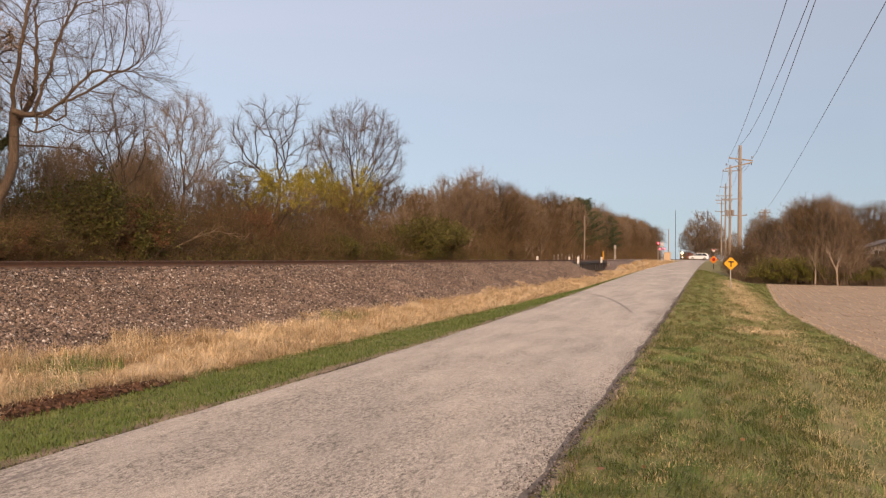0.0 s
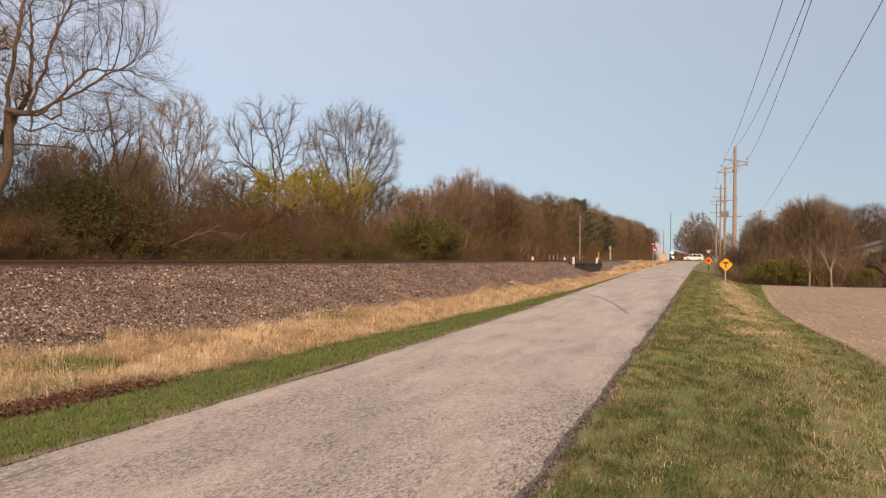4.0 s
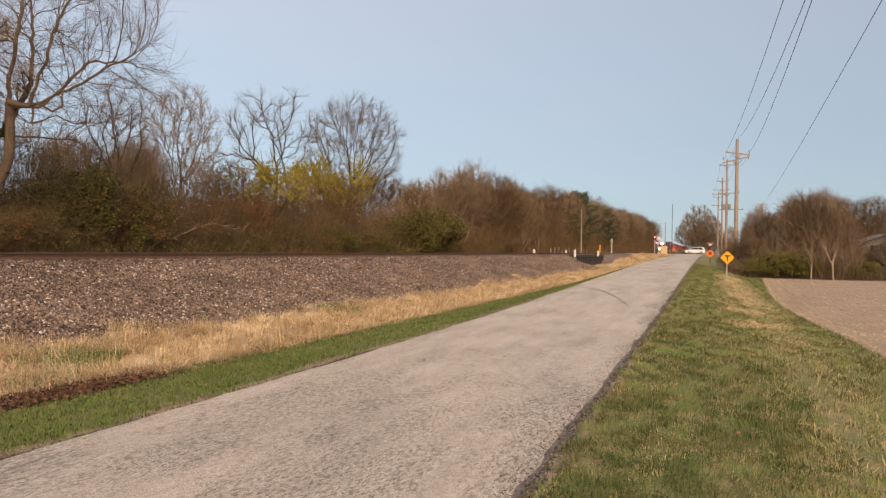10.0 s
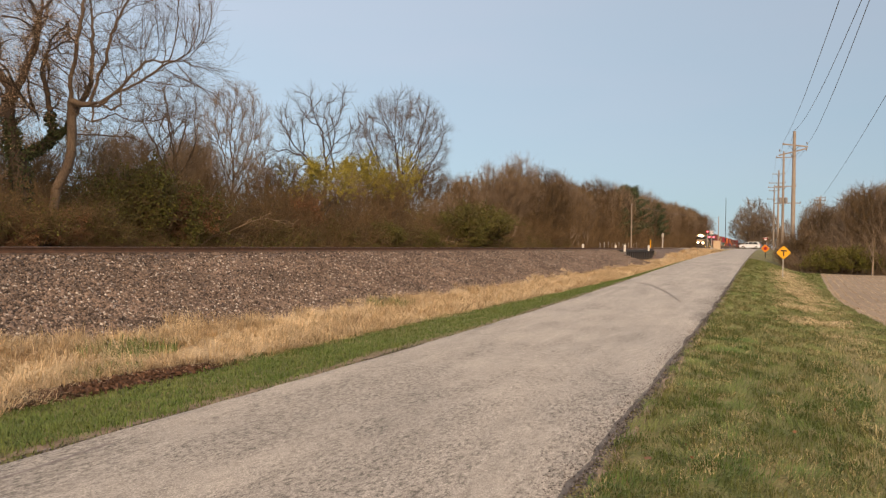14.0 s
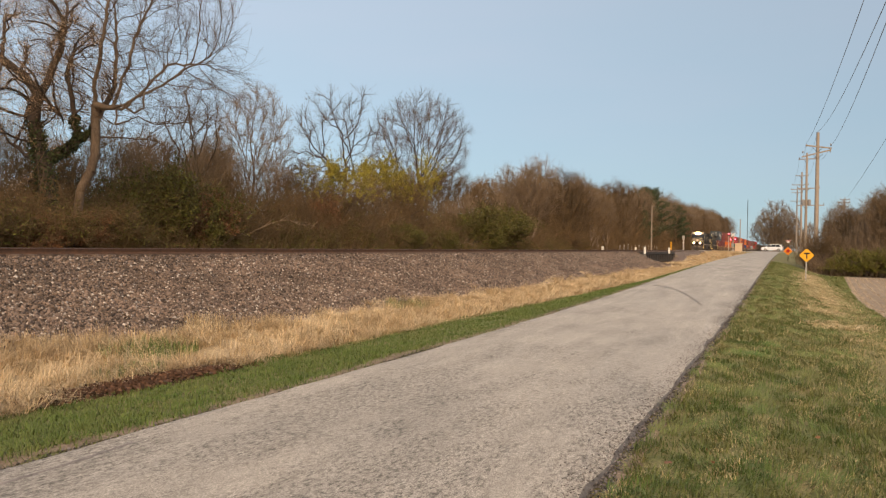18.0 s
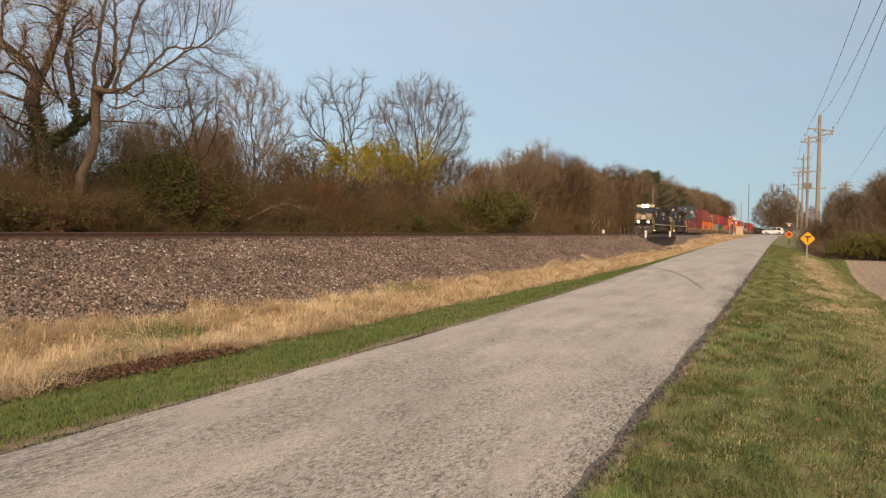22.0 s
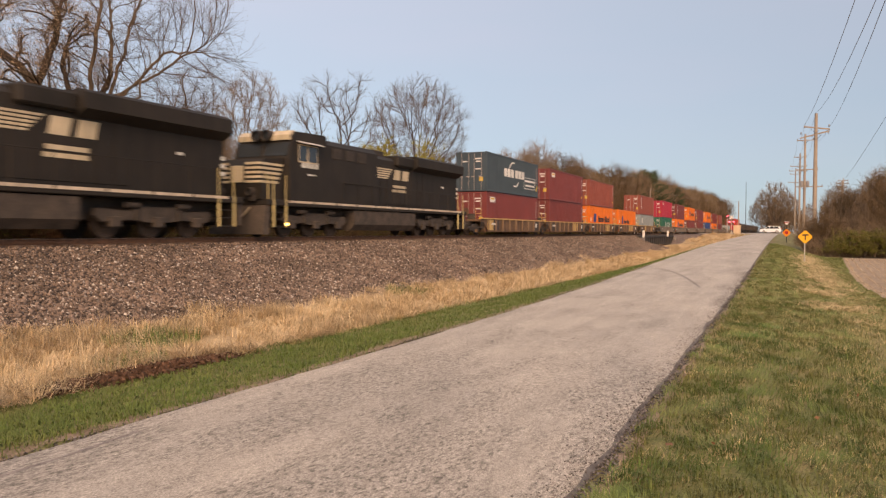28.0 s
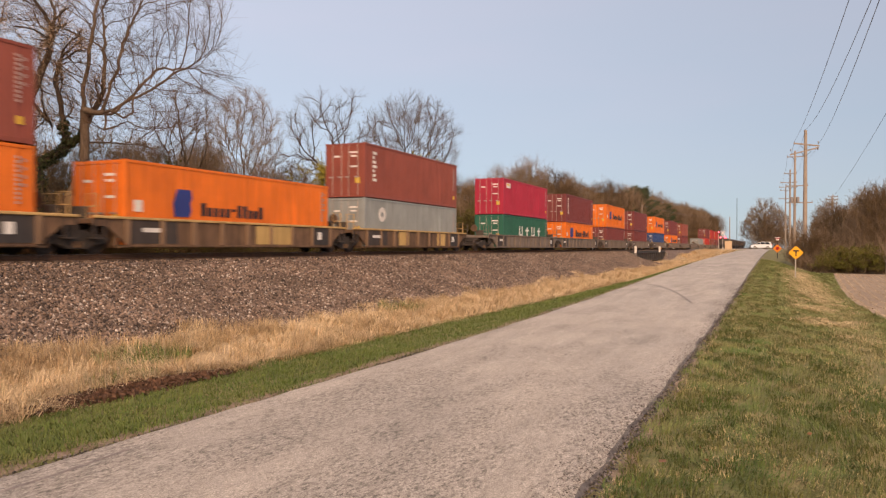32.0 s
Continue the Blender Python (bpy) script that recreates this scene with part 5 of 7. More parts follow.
        # rings added to keep the lamps' sideways glow off nose and cab
        part("housing", Build().lathe([(2.06, 0.222), (2.06, 0.245), (2.46, 0.25), (2.46, 0.222), (2.06, 0.222)], (s * 0.255, 0, 4.45), "y", 16, False), M_STEELDARK, h)
        part("housing", Build().lathe([(0.3, 0.145), (0.3, 0.17), (0.64, 0.18), (0.64, 0.15), (0.3, 0.145)], (s * 0.78, 0, 1.90), "y", 16, False), M_STEELDARK, d)
        part("bracket", Build().box(s * 0.78 - 0.15, s * 0.78 + 0.15, 0.5, 0.68, 1.5, 2.06, 0.02), M_STEELDARK, d)
        part("marker", Build().lathe([(1.49, 0.07), (1.56, 0.06)], (s * 0.02, 1.98, 0.55), "x", 10), M_AMBER, t)
    part("horn", Build().lathe([(5.9, 0.09), (6.0, 0.04), (6.4, 0.03)], (0.3, 0, 4.72), "y", 10), M_STEELDARK, t)
    part("antenna_dome", Build().lathe([(4.6, 0.2), (4.72, 0.16), (4.76, 0.02)], (-0.4, 4.6, 0), "z", 12), M_WHITE, t)
    return t


rides(locomotive(True), -37.9)
rides(locomotive(False), -15.4)


# ---- containers ----
def corrugated(height):
    """Body of a 40-foot box: ribbed flanks, ribbed front, flat roof; origin at the near end's middle, on its floor."""
    b = Build()
    L, w, d, pitch = 12.19, 1.219, 0.034, 0.278
    n = int((L - 0.3) / pitch)
    for s in (-1, 1):
        line = []
        for i in range(n):
            y = 0.15 + i * pitch
            line += [(y, 0.0), (y + 0.07, 0.0), (y + 0.14, d), (y + 0.208, d)]
        line.append((L - 0.15, 0.0))
        k = len(b.v)
        for y, o in line:
            b.v += [(s * (w - 0.008 - o), y, 0.15), (s * (w - 0.008 - o), y, height - 0.1)]
        b.f += [(k + 2 * i, k + 2 * i + 2, k + 2 * i + 3, k + 2 * i + 1) for i in range(len(line) - 1)]
    line = []
    for i in range(9):
        x = -1.1 + i * 0.25
        line += [(x, 0), (x + 0.06, 0), (x + 0.12, d), (x + 0.19, d)]
    k = len(b.v)
    for x, o in line:
        b.v += [(x, L - 0.02 - o, 0.15), (x, L - 0.02 - o, height - 0.1)]
    b.f += [(k + 2 * i, k + 2 * i + 2, k + 2 * i + 3, k + 2 * i + 1) for i in range(len(line) - 1)]
    k = len(b.v)
    for i in range(61):
        y, z = 0.1 + i * (L - 0.2) / 60, height - 0.03 + (0.018 if i % 4 in (1, 2) else 0)
        b.v += [(-w + 0.08, y, z), (w - 0.08, y, z)]
    b.f += [(k + 2 * i, k + 2 * i + 1, k + 2 * i + 3, k + 2 * i + 2) for i in range(60)]
    b.box(-w + 0.05, w - 0.05, 0.1, L - 0.1, 0.02, 0.12)
    return b


def box_frame(height):
    L, w = 12.19, 1.219
    b = Build()
    for s in (-1, 1):
        for y in (0.0, L - 0.14):
            b.box(s * (w - 0.07) - 0.07, s * (w - 0.07) + 0.07, y, y + 0.14, 0.1, height - 0.1, 0.012)
            for z in (0.0, height - 0.118):
                b.box(s * (w - 0.08) - 0.083, s * (w - 0.08) + 0.083, y - 0.004 if y == 0 else y - 0.034, y + (0.174 if y == 0 else 0.144), z, z + 0.118, 0.015)
        b.box(s * (w - 0.03) - 0.03, s * (w - 0.03) + 0.03, 0.14, L - 0.14, 0.02, 0.17, 0.008)
        b.box(s * (w - 0.03) - 0.03, s * (w - 0.03) + 0.03, 0.14, L - 0.14, height - 0.11, height - 0.01, 0.008)
    for y in (0.02, L - 0.12):
        b.box(-w + 0.14, w - 0.14, y, y + 0.1, 0.02, 0.18, 0.01)
        b.box(-w + 0.14, w - 0.14, y, y + 0.1, height - 0.14, height - 0.02, 0.01)
    return b


BOX_MESH = {}
M_ROD = mat("galvanised_rod", (0.42, 0.38, 0.35), (0.3, 0.24, 0.2), 5, 0.5, 0.6, fine=30)
M_DECALWHITE = paint("white_decal", (0.78, 0.76, 0.72), 0.6, 0.1)
M_CODEFADED = paint("faded_code_paint", (0.42, 0.33, 0.31), 0.7, 0.3)
M_DECALBLUE = paint("blue_decal", (0.03, 0.05, 0.24), 0.6, 0.1)
M_DECALDARK = paint("dark_blue_decal", (0.035, 0.025, 0.03), 0.6, 0.1)
M_DECALYELLOW = paint("yellow_decal", (0.75, 0.5, 0.05), 0.6, 0.1)


def shared(key, make, name, material):
    """One mesh for all alike pieces; a new skin for another paint."""
    if key not in BOX_MESH:
        BOX_MESH[key] = make().mesh(name)
    k2 = (key, material.name)
    if k2 not in BOX_MESH:
        me = BOX_MESH[key].copy()
        me.materials.append(material)
        BOX_MESH[k2] = me
    return BOX_MESH[k2]


def container(colour_name, material, start, floor, high=True, plain=False, rods=True, decals=None, accent=None):
    h = 2.896 if high else 2.591
    t = thing("container", f"{colour_name} corrugated steel shipping container on a well car", "container", "containers on the train")
    body = part("body", shared(("body", h), lambda: corrugated(h), "body", material), material, t)
    part("corner_frame", shared(("frame", h), lambda: box_frame(h), "corner_frame", material), material, t)
    if not plain:
        for s in (-1, 1):
            def leaf(s=s):
                b = Build().box(min(s * 0.01, s * 1.07), max(s * 0.01, s * 1.07), 0.03, 0.07, 0.19, h - 0.15, 0.008)
                for k in range(4):
                    z = 0.42 + k * (h - 0.75) / 3.4
                    b.box(min(s * 0.1, s * 1.0), max(s * 0.1, s * 1.0), 0.018, 0.03, z, z + 0.3, 0.008)
                return b
            d = part("door", shared(("door", h, s), leaf, "door", material), material, t)
            for x in (0.22, 0.78):
                part("lock_rod", shared(("rod", h, s, x), lambda: Build().tube([(s * x, 0.0, 0.1), (s * x, 0.0, h - 0.07)], 0.018, 6), "lock_rod", M_ROD if rods else material), M_ROD, d)
                part("latch", shared(("latch", s, x), lambda: Build().box(s * x - 0.2, s * x + 0.06, -0.03, 0.0, 1.05, 1.12), "latch", M_ROD), M_ROD, d)
            for z, wd in ((h - 0.55, 0.5), (h - 0.75, 0.36), (h - 1.3, 0.42)):
                if s > 0 or z == h - 0.75:
                    part("code_bar", shared(("code", s, z), lambda: Build().box(s * 0.52 - wd / 2, s * 0.52 + wd / 2, 0.012, 0.02, z, z + 0.09), "code_bar", accent or M_DECALWHITE), M_DECALWHITE, d)
        part("label", shared(("label",), lambda: Build().box(0.62, 0.9, 0.01, 0.018, 0.75, 1.05), "label", M_DECALYELLOW), M_DECALYELLOW, t)
    part("label", shared(("sidelabel",), lambda: Build().box(1.212, 1.223, 11.62, 11.80, 0.55, 0.78), "label", M_DECALYELLOW), M_DECALYELLOW, body)
    def column():
        b = Build()
        for k in range(11):
            b.box(1.212, 1.222, 11.60, 11.72, h - 0.42 - 0.13 * k, h - 0.34 - 0.13 * k)
        for k in range(4):
            b.box(1.212, 1.222, 11.80, 11.90, h - 0.5 - 0.24 * k, h - 0.4 - 0.24 * k)
        return b
    part("code_bar", shared(("sidecode", h), column, "code_bar", M_CODEFADED), M_CODEFADED, body)
    if decals:
        decals(body, h)
    MOVING.append((t, start, floor))
    return t


def bars(parent, material, rows, x=1.222, name="lettering_bar"):
    for y0, y1, z0, z1 in rows:
        part(name, Build().box(x - 0.012, x, y0, y1, z0, z1), material, parent)


def ring(parent, material, y, z, r0, r1, a0=0, a1=360, x=1.222, name="marking"):
    n = 16
    b = Build()
    for i in range(n + 1):
        a = radians(a0 + (a1 - a0) * i / n)
        for r in (r0, r1):
            b.v += [(x, y + r * math.cos(a), z + r * math.sin(a)), (x - 0.012, y + r * math.cos(a), z + r * math.sin(a))]
    for i in range(n):
        k = 4 * i
        b.f += [(k, k + 2, k + 6, k + 4), (k + 2, k + 3, k + 7, k + 6), (k, k + 4, k + 5, k + 1)]
    part(name, b, material, parent)


def decal_grey(body, h):
    # the maker's name and arcs reduced to plain white shapes
    for k in range(6):
        y = 3.67 + k * 0.78 + (0.22 if k > 2 else 0)
        part("marking", Build().prism([(y + 0.06, 1.33), (y + 0.58, 1.33), (y + 0.64, 1.4), (y + 0.64, 1.9), (y + 0.58, 1.97), (y + 0.06, 1.97), (y, 1.9), (y, 1.4)], "x", 1.21, 1.222), M_DECALWHITE, body)
    ring(body, M_DECALWHITE, 5.75, 1.45, 1.02, 1.12, 75, 150)
    ring(body, M_DECALWHITE, 6.2, 1.75, 1.02, 1.14, 250, 320)
    bars(body, M_DECALWHITE, [(8.43, 11.33, 1.52, 1.56), (8.43, 11.33, 0.62, 0.66), (8.43, 8.47, 0.66, 1.52), (11.29, 11.33, 0.66, 1.52), (8.65, 11.1, 1.2, 1.36), (8.75, 11.1, 0.84, 0.98)], name="marking")
    bars(body, M_DECALYELLOW, [(11.75, 11.95, 0.75, 1.0)], name="marking")


def orange_marks(y_logo, y_text, step, size):
    def draw(body, h):
        w = size
        part("marking", Build().prism([(y_logo, 1.05), (y_logo + 0.9 * w, 1.05), (y_logo + 1.05 * w, 1.3), (y_logo + 0.95 * w, 1.55), (y_logo + 1.1 * w, 1.75), (y_logo + w, 2.05), (y_logo + 0.15 * w, 2.05), (y_logo - 0.1 * w, 1.5)], "x", 1.21, 1.222), M_DECALBLUE, body, "blue emblem shape")
        y = y_text
        for k, hh in enumerate((0.62, 0.42, 0.42, 0.42, 0.42, 0.12, 0.62, 0.62, 0.42, 0.42, 0.62)):
            z = 1.12 + (0.24 if hh < 0.2 else 0)
            bars(body, M_DECALDARK, [(y, y + step * 0.72, z, z + hh * size)], name="marking")
            y += step
        bars(body, M_DECALWHITE, [(0.4, 0.75, 1.15, 1.55)], name="marking")
    return draw


decal_orange = orange_marks(1.9, 4.2, 0.55, 1.15)
decal_orange_small = orange_marks(2.25, 3.6, 0.34, 0.8)


def decal_vertical(body, h):
    for k in range(7):
        bars(body, M_DECALWHITE, [(0.85, 1.25 - 0.1 * (k % 3), 0.9 + 0.24 * k, 1.05 + 0.24 * k)], name="marking")


def decal_patch(body, h):
    bars(body, M_DECALWHITE, [(0.7, 1.7, h - 0.75, h - 0.35)], name="marking")
    bars(body, M_DECALYELLOW, [(0.8, 1.5, h - 0.55, h - 0.42)], 1.226, name="marking")


def decal_ring(body, h):
    ring(body, M_DECALWHITE, 1.9, 1.75, 0.16, 0.4)


def decal_green(body, h):
    for k in range(4):
        y = 4.0 + k * 1.7
        bars(body, M_DECALWHITE, [(y, y + 0.22, 0.9, 1.75), (y + 0.22, y + 0.7, 0.9, 1.08), (y + 0.7, y + 0.9, 0.9, 1.75)] if k % 2 == 0 else [(y, y + 0.9, 1.35, 1.5), (y + 0.35, y + 0.6, 0.95, 1.7)], name="marking")


P_SLATE = paint("slate_blue_paint", (0.055, 0.078, 0.096))
P_MAROON = paint("maroon_paint", (0.20, 0.045, 0.042))
P_REDBROWN = paint("red_brown_paint", (0.29, 0.075, 0.05))
P_ORANGE = paint("orange_paint", (0.80, 0.185, 0.015))
P_GREY = paint("grey_paint", (0.30, 0.33, 0.33))
P_CRIMSON = paint("crimson_paint", (0.42, 0.025, 0.055))
P_GREEN = paint("green_paint", (0.022, 0.13, 0.085))
P_BLUE = paint("blue_paint", (0.03, 0.065, 0.20))
P_RED = paint("bright_red_paint", (0.5, 0.04, 0.03))
LOW = 0.295
UP = LOW + 2.896 + 0.02
UP_LOW = LOW + 2.591 + 0.02
stack = [(10.69, ("maroon", P_MAROON, True, decal_patch), ("slate blue-grey", P_SLATE, True, decal_grey)),
         (26.41, ("dark maroon", P_MAROON, True, None), ("maroon", P_MAROON, True, decal_patch)),
         (41.85, ("orange", P_ORANGE, True, decal_orange), ("red-brown", P_REDBROWN, True, None)),
         (57.30, ("orange", P_ORANGE, True, decal_orange_small), None),
         (73.00, ("grey", P_GREY, False, decal_ring), ("red-brown", P_REDBROWN, True, decal_vertical)),
         (94.60, ("green", P_GREEN, False, decal_green), ("crimson", P_CRIMSON, True, decal_patch)),
         (113.6, ("orange", P_ORANGE, False, decal_orange), ("maroon", P_MAROON, True, decal_vertical)),
         (133.5, ("maroon", P_MAROON, False, None), ("orange", P_ORANGE, True, decal_orange)),
         (153.5, ("maroon", P_MAROON, False, None), ("maroon", P_MAROON, True, None)),
         (174.0, ("blue", P_BLUE, False, None), ("orange", P_ORANGE, True, decal_orange)),
         (195.0, ("orange", P_ORANGE, False, decal_orange), ("maroon", P_MAROON, True, None)),
         (215.5, ("maroon", P_MAROON, False, None), ("maroon", P_REDBROWN, True, None)),
         (236.0, None, None), (256.5, ("grey", P_GREY, False, None), None),
         (279.0, ("red", P_RED, True, None), ("maroon", P_MAROON, True, None)),
         (299.5, ("red-brown", P_REDBROWN, True, None), ("red", P_RED, True, None)),
         (320.0, ("maroon", P_MAROON, True, None), ("red", P_RED, True, None))]
for start, low, top in stack:
    if low:
        container(low[0], low[1], start, LOW, low[2], decals=low[3])
    if top:
        container(top[0], top[1], start, UP if low[2] else UP_LOW, top[2], decals=top[3])


# ---- well cars ----
def well_car(length, well, material, chord, label, last=False, patches=()):
    """One unit; its near end at y 0, the well in its middle."""
    t = thing("well_car", label, "rail car", "well cars of the train")
    a, b = (length - well) / 2, (length + well) / 2
    for s in (-1, 1):
        out = [(0.35, 0.92), (a - 0.5, 0.92), (a + 0.35, 0.30), (b - 0.35, 0.30), (b + 0.5, 0.92), (length - 0.35, 0.92), (length - 0.35, 1.16), (0.35, 1.16)]
        side = part("side_sill", Build().prism(out, "x", s * 1.30, s * 1.345), material, t)
        part("top_chord", Build().box(s * 1.34 - 0.07, s * 1.34 + 0.07, 0.35, length - 0.35, 1.16, 1.25, 0.015), chord, side, "yellowed top edge of the well side")
        part("bottom_chord", Build().box(s * 1.32 - 0.06, s * 1.32 + 0.06, a + 0.3, b - 0.3, 0.24, 0.32, 0.012), material, side)
        n = int(well / 1.45)
        for i in range(n + 1):
            y = a + 0.35 + i * (well - 0.7) / n
            part("rib", shared(("rib", s), lambda: Build().box(s * 1.37 - 0.045, s * 1.37 + 0.045, -0.085, 0.085, 0.32, 1.16, 0.012), "rib", M_RIB if material == M_RUSTBROWN else material), material, side).location = (0, y, 0)
        for k, (y0, y1) in enumerate(patches):
            part("panel", Build().box(s * 1.352 - 0.006, s * 1.352 + 0.006, a + y0, a + y1, 0.36, 1.13), M_PANEL, side, "tan repaired panel")
        for k, (y0, y1) in enumerate(((0.35, 2.6), (well - 1.9, well - 0.35))):
            part("panel", Build().box(s * 1.351 - 0.005, s * 1.351 + 0.005, a + y0, a + y1, 0.36, 1.13), M_CARDARK, side, "dark end panel")
        part("lettering_bar", Build().box(s * 1.36 - 0.004, s * 1.36 + 0.008, a + 1.0, a + 2.0, 0.75, 0.9).box(s * 1.36 - 0.004, s * 1.36 + 0.008, b - 1.4, b - 1.1, 0.6, 0.95), M_DECALWHITE, side)
    part("well_floor", Build().box(-1.3, 1.3, a, b, 0.22, 0.29), material, t)
    for y0, y1, sign in ((0.35, a, 1), (b, length - 0.35, -1)):
        e = part("end_platform", Build().box(-1.3, 1.3, y0, y1, 0.98, 1.15, 0.02), material, t)
        part("bolster", Build().box(-0.5, 0.5, y0 - 0.3, y1, 0.66, 0.98, 0.03), M_STEELDARK, e)
        part("bulkhead", Build().box(-1.25, 1.25, (y1 if sign > 0 else y0) - 0.04, (y1 if sign > 0 else y0) + 0.04, 0.29, 1.15), material, e)
        yr = y0 + 0.25 if sign > 0 else y1 - 0.25
        r = Build().tube([(-1.2, yr, 1.15), (-1.2, yr, 2.0), (-0.5, yr, 2.0), (-0.5, yr, 1.15)], 0.02, 6).tube([(-1.2, yr, 1.6), (-0.5, yr, 1.6)], 0.016, 6)
        part("grab_rail", r, chord, e)
        r = Build().tube([(1.22, yr, 1.15), (1.22, yr, 1.95), (0.8, yr, 1.95), (0.8, yr, 1.15)], 0.025, 6).tube([(1.22, yr, 1.55), (0.8, yr, 1.55)], 0.02, 6)
        part("grab_rail", r, chord, e)
        part("step_plate", Build().box(1.05, 1.36, yr - 0.2, yr + 0.2, 0.5, 0.55).box(1.3, 1.36, yr - 0.22, yr - 0.16, 0.5, 1.1).box(1.3, 1.36, yr + 0.16, yr + 0.22, 0.5, 1.1), M_CARDARK, e)
        part("brake_wheel", Build().lathe([(yr - 0.22, 0.24), (yr - 0.18, 0.27), (yr - 0.14, 0.24)], (0.1, 0, 1.7), "y", 14), M_RUSTBROWN, e)
        part("brake_box", Build().box(0.2, 0.75, yr - 0.15, yr + 0.15, 1.15, 1.55, 0.03), M_UNDER, e)
    car_truck(t, 0.0)
    if last:
        car_truck(t, length - 1.6)
    return t


for i, start in enumerate((10.69, 26.41, 41.85, 57.30, 73.00)):
    pat = [((0.2, 1.4),), ((8.0, 10.1),), ((7.7, 10.0),), ((7.0, 9.6),), ((4.0, 5.2), (9.2, 10.4))][i]
    rides(well_car(15.6, 12.9, M_RUSTBROWN, M_CHORD, "rusty brown container well car with yellowed top edge", i == 4, pat), start - 1.70)
long_car = None
for start in [s[0] for s in stack[5:]]:
    if long_car is None:
        long_car = c = well_car(19.9, 16.6, M_RUSTGREY, M_RUSTGREY, "weathered grey-brown container well car", True)
    else:
        c = copy_thing(long_car, Matrix.Identity(4))
    rides(c, start - 3.85)


# ---- dark freight cars at the train's far end ----


def hopper():
    t = thing("hopper_car", "dark weathered covered hopper car", "rail car", "freight cars at the train's end")
    part("body", Build().prism([(-1.5, 1.5), (-1.5, 4.0), (-1.1, 4.5), (1.1, 4.5), (1.5, 4.0), (1.5, 1.5)], "y", 0.8, 17.2), M_CARDARK, t)
    for k in range(12):
        part("rib", Build().box(1.5, 1.56, 1.2 + k * 1.4, 1.28 + k * 1.4, 1.5, 4.0), M_CARDARK, t)
    for k in range(3):
        part("hopper_bay", Build().prism([(2.6 + k * 4.4, 1.5), (3.9 + k * 4.4, 0.5), (4.9 + k * 4.4, 0.5), (6.2 + k * 4.4, 1.5)], "x", -1.2, 1.2), M_CARDARK, t)
    part("roof_walk", Build().box(-0.3, 0.3, 0.9, 17.1, 4.52, 4.57), M_STEELDARK, t)
    part("centre_sill", Build().box(-0.3, 0.3, 0.1, 17.9, 0.8, 1.2), M_STEELDARK, t)
    car_truck(t, 1.9)
    car_truck(t, 16.1)
    return t


first = rides(hopper(), 338.5)
for k in range(1, 13):
    rides(copy_thing(first, Matrix.Identity(4)), 338.5 + 18.1 * k)


# ---- along the track ----
track = thing("track_ties", "dark creosoted wooden ties under the rails", "ties", kind="structure")
tie_mesh = Build().box(-1.3, 1.3, -0.115, 0.115, -0.18, 0.0, 0.012).mesh("tie", M_TIE)
for i in range(290):
    o = new("tie", tie_mesh)
    o.parent = track
    o.location = (TRACK_X + random.uniform(-0.03, 0.03), 2 + i * 0.54, RAIL_Z - 0.172)
    o.rotation_euler = (0, 0, random.uniform(-0.015, 0.015))

M_GIRDER = mat("black_bridge_steel", (0.035, 0.033, 0.033), (0.06, 0.05, 0.045), 1.2, 0.7, 0.2, fine=20)
M_CONCRETE = mat("pale_concrete", (0.26, 0.22, 0.19), (0.17, 0.15, 0.13), 1.5, 0.9, fine=20)
M_POSTWHITE = mat("white_post_paint", (0.80, 0.78, 0.74), (0.66, 0.63, 0.58), 3, 0.6, fine=20, grain=0.1)
bridge = thing("railway_bridge", "short black steel girder bridge with white end posts", "bridge")
for x in (-17.75, -24.2):
    g = part("girder", Build().box(x - 0.04, x + 0.04, 102.5, 132.5, 0.15, 1.28, 0.01), M_GIRDER, bridge)
    for z in (0.12, 1.26):
        part("flange", Build().box(x - 0.2, x + 0.2, 102.4, 132.6, z, z + 0.06, 0.01), M_GIRDER, g)
    for k in range(16):
        part("stiffener", Build().box(x - 0.16, x + 0.16, 102.9 + k * 1.93, 102.98 + k * 1.93, 0.18, 1.26), M_GIRDER, g)
part("deck", Build().box(-24.2, -17.8, 101.5, 133.5, 1.32, 1.585), M_GIRDER, bridge)
for y in (101.3, 133.0):
    part("abutment", Build().box(-24.6, -17.3, y - 0.6, y + 0.9, -1.5, 1.25, 0.05), M_CONCRETE, bridge)
for y in (102.2, 124.8):
    p = thing("white_post", "white-painted post at the railway bridge", "post", "white posts at the bridge")
    part("shaft", Build().box(-17.68, -17.38, y - 0.12, y + 0.12, 1.32, 2.28, 0.05), M_POSTWHITE, p)

M_WOODPOLE = mat("weathered_pole_wood", (0.36, 0.295, 0.235), (0.27, 0.22, 0.175), 1.5, 0.9, fine=20, grain=0.2, stretch=(1, 1, 0.1))
M_PORCELAIN = mat("porcelain", (0.30, 0.28, 0.27), None, 3, 0.3, bump=0)
M_WIRE = mat("grey_wire", (0.17, 0.17, 0.18), None, 3, 0.5, 0.5, bump=0)


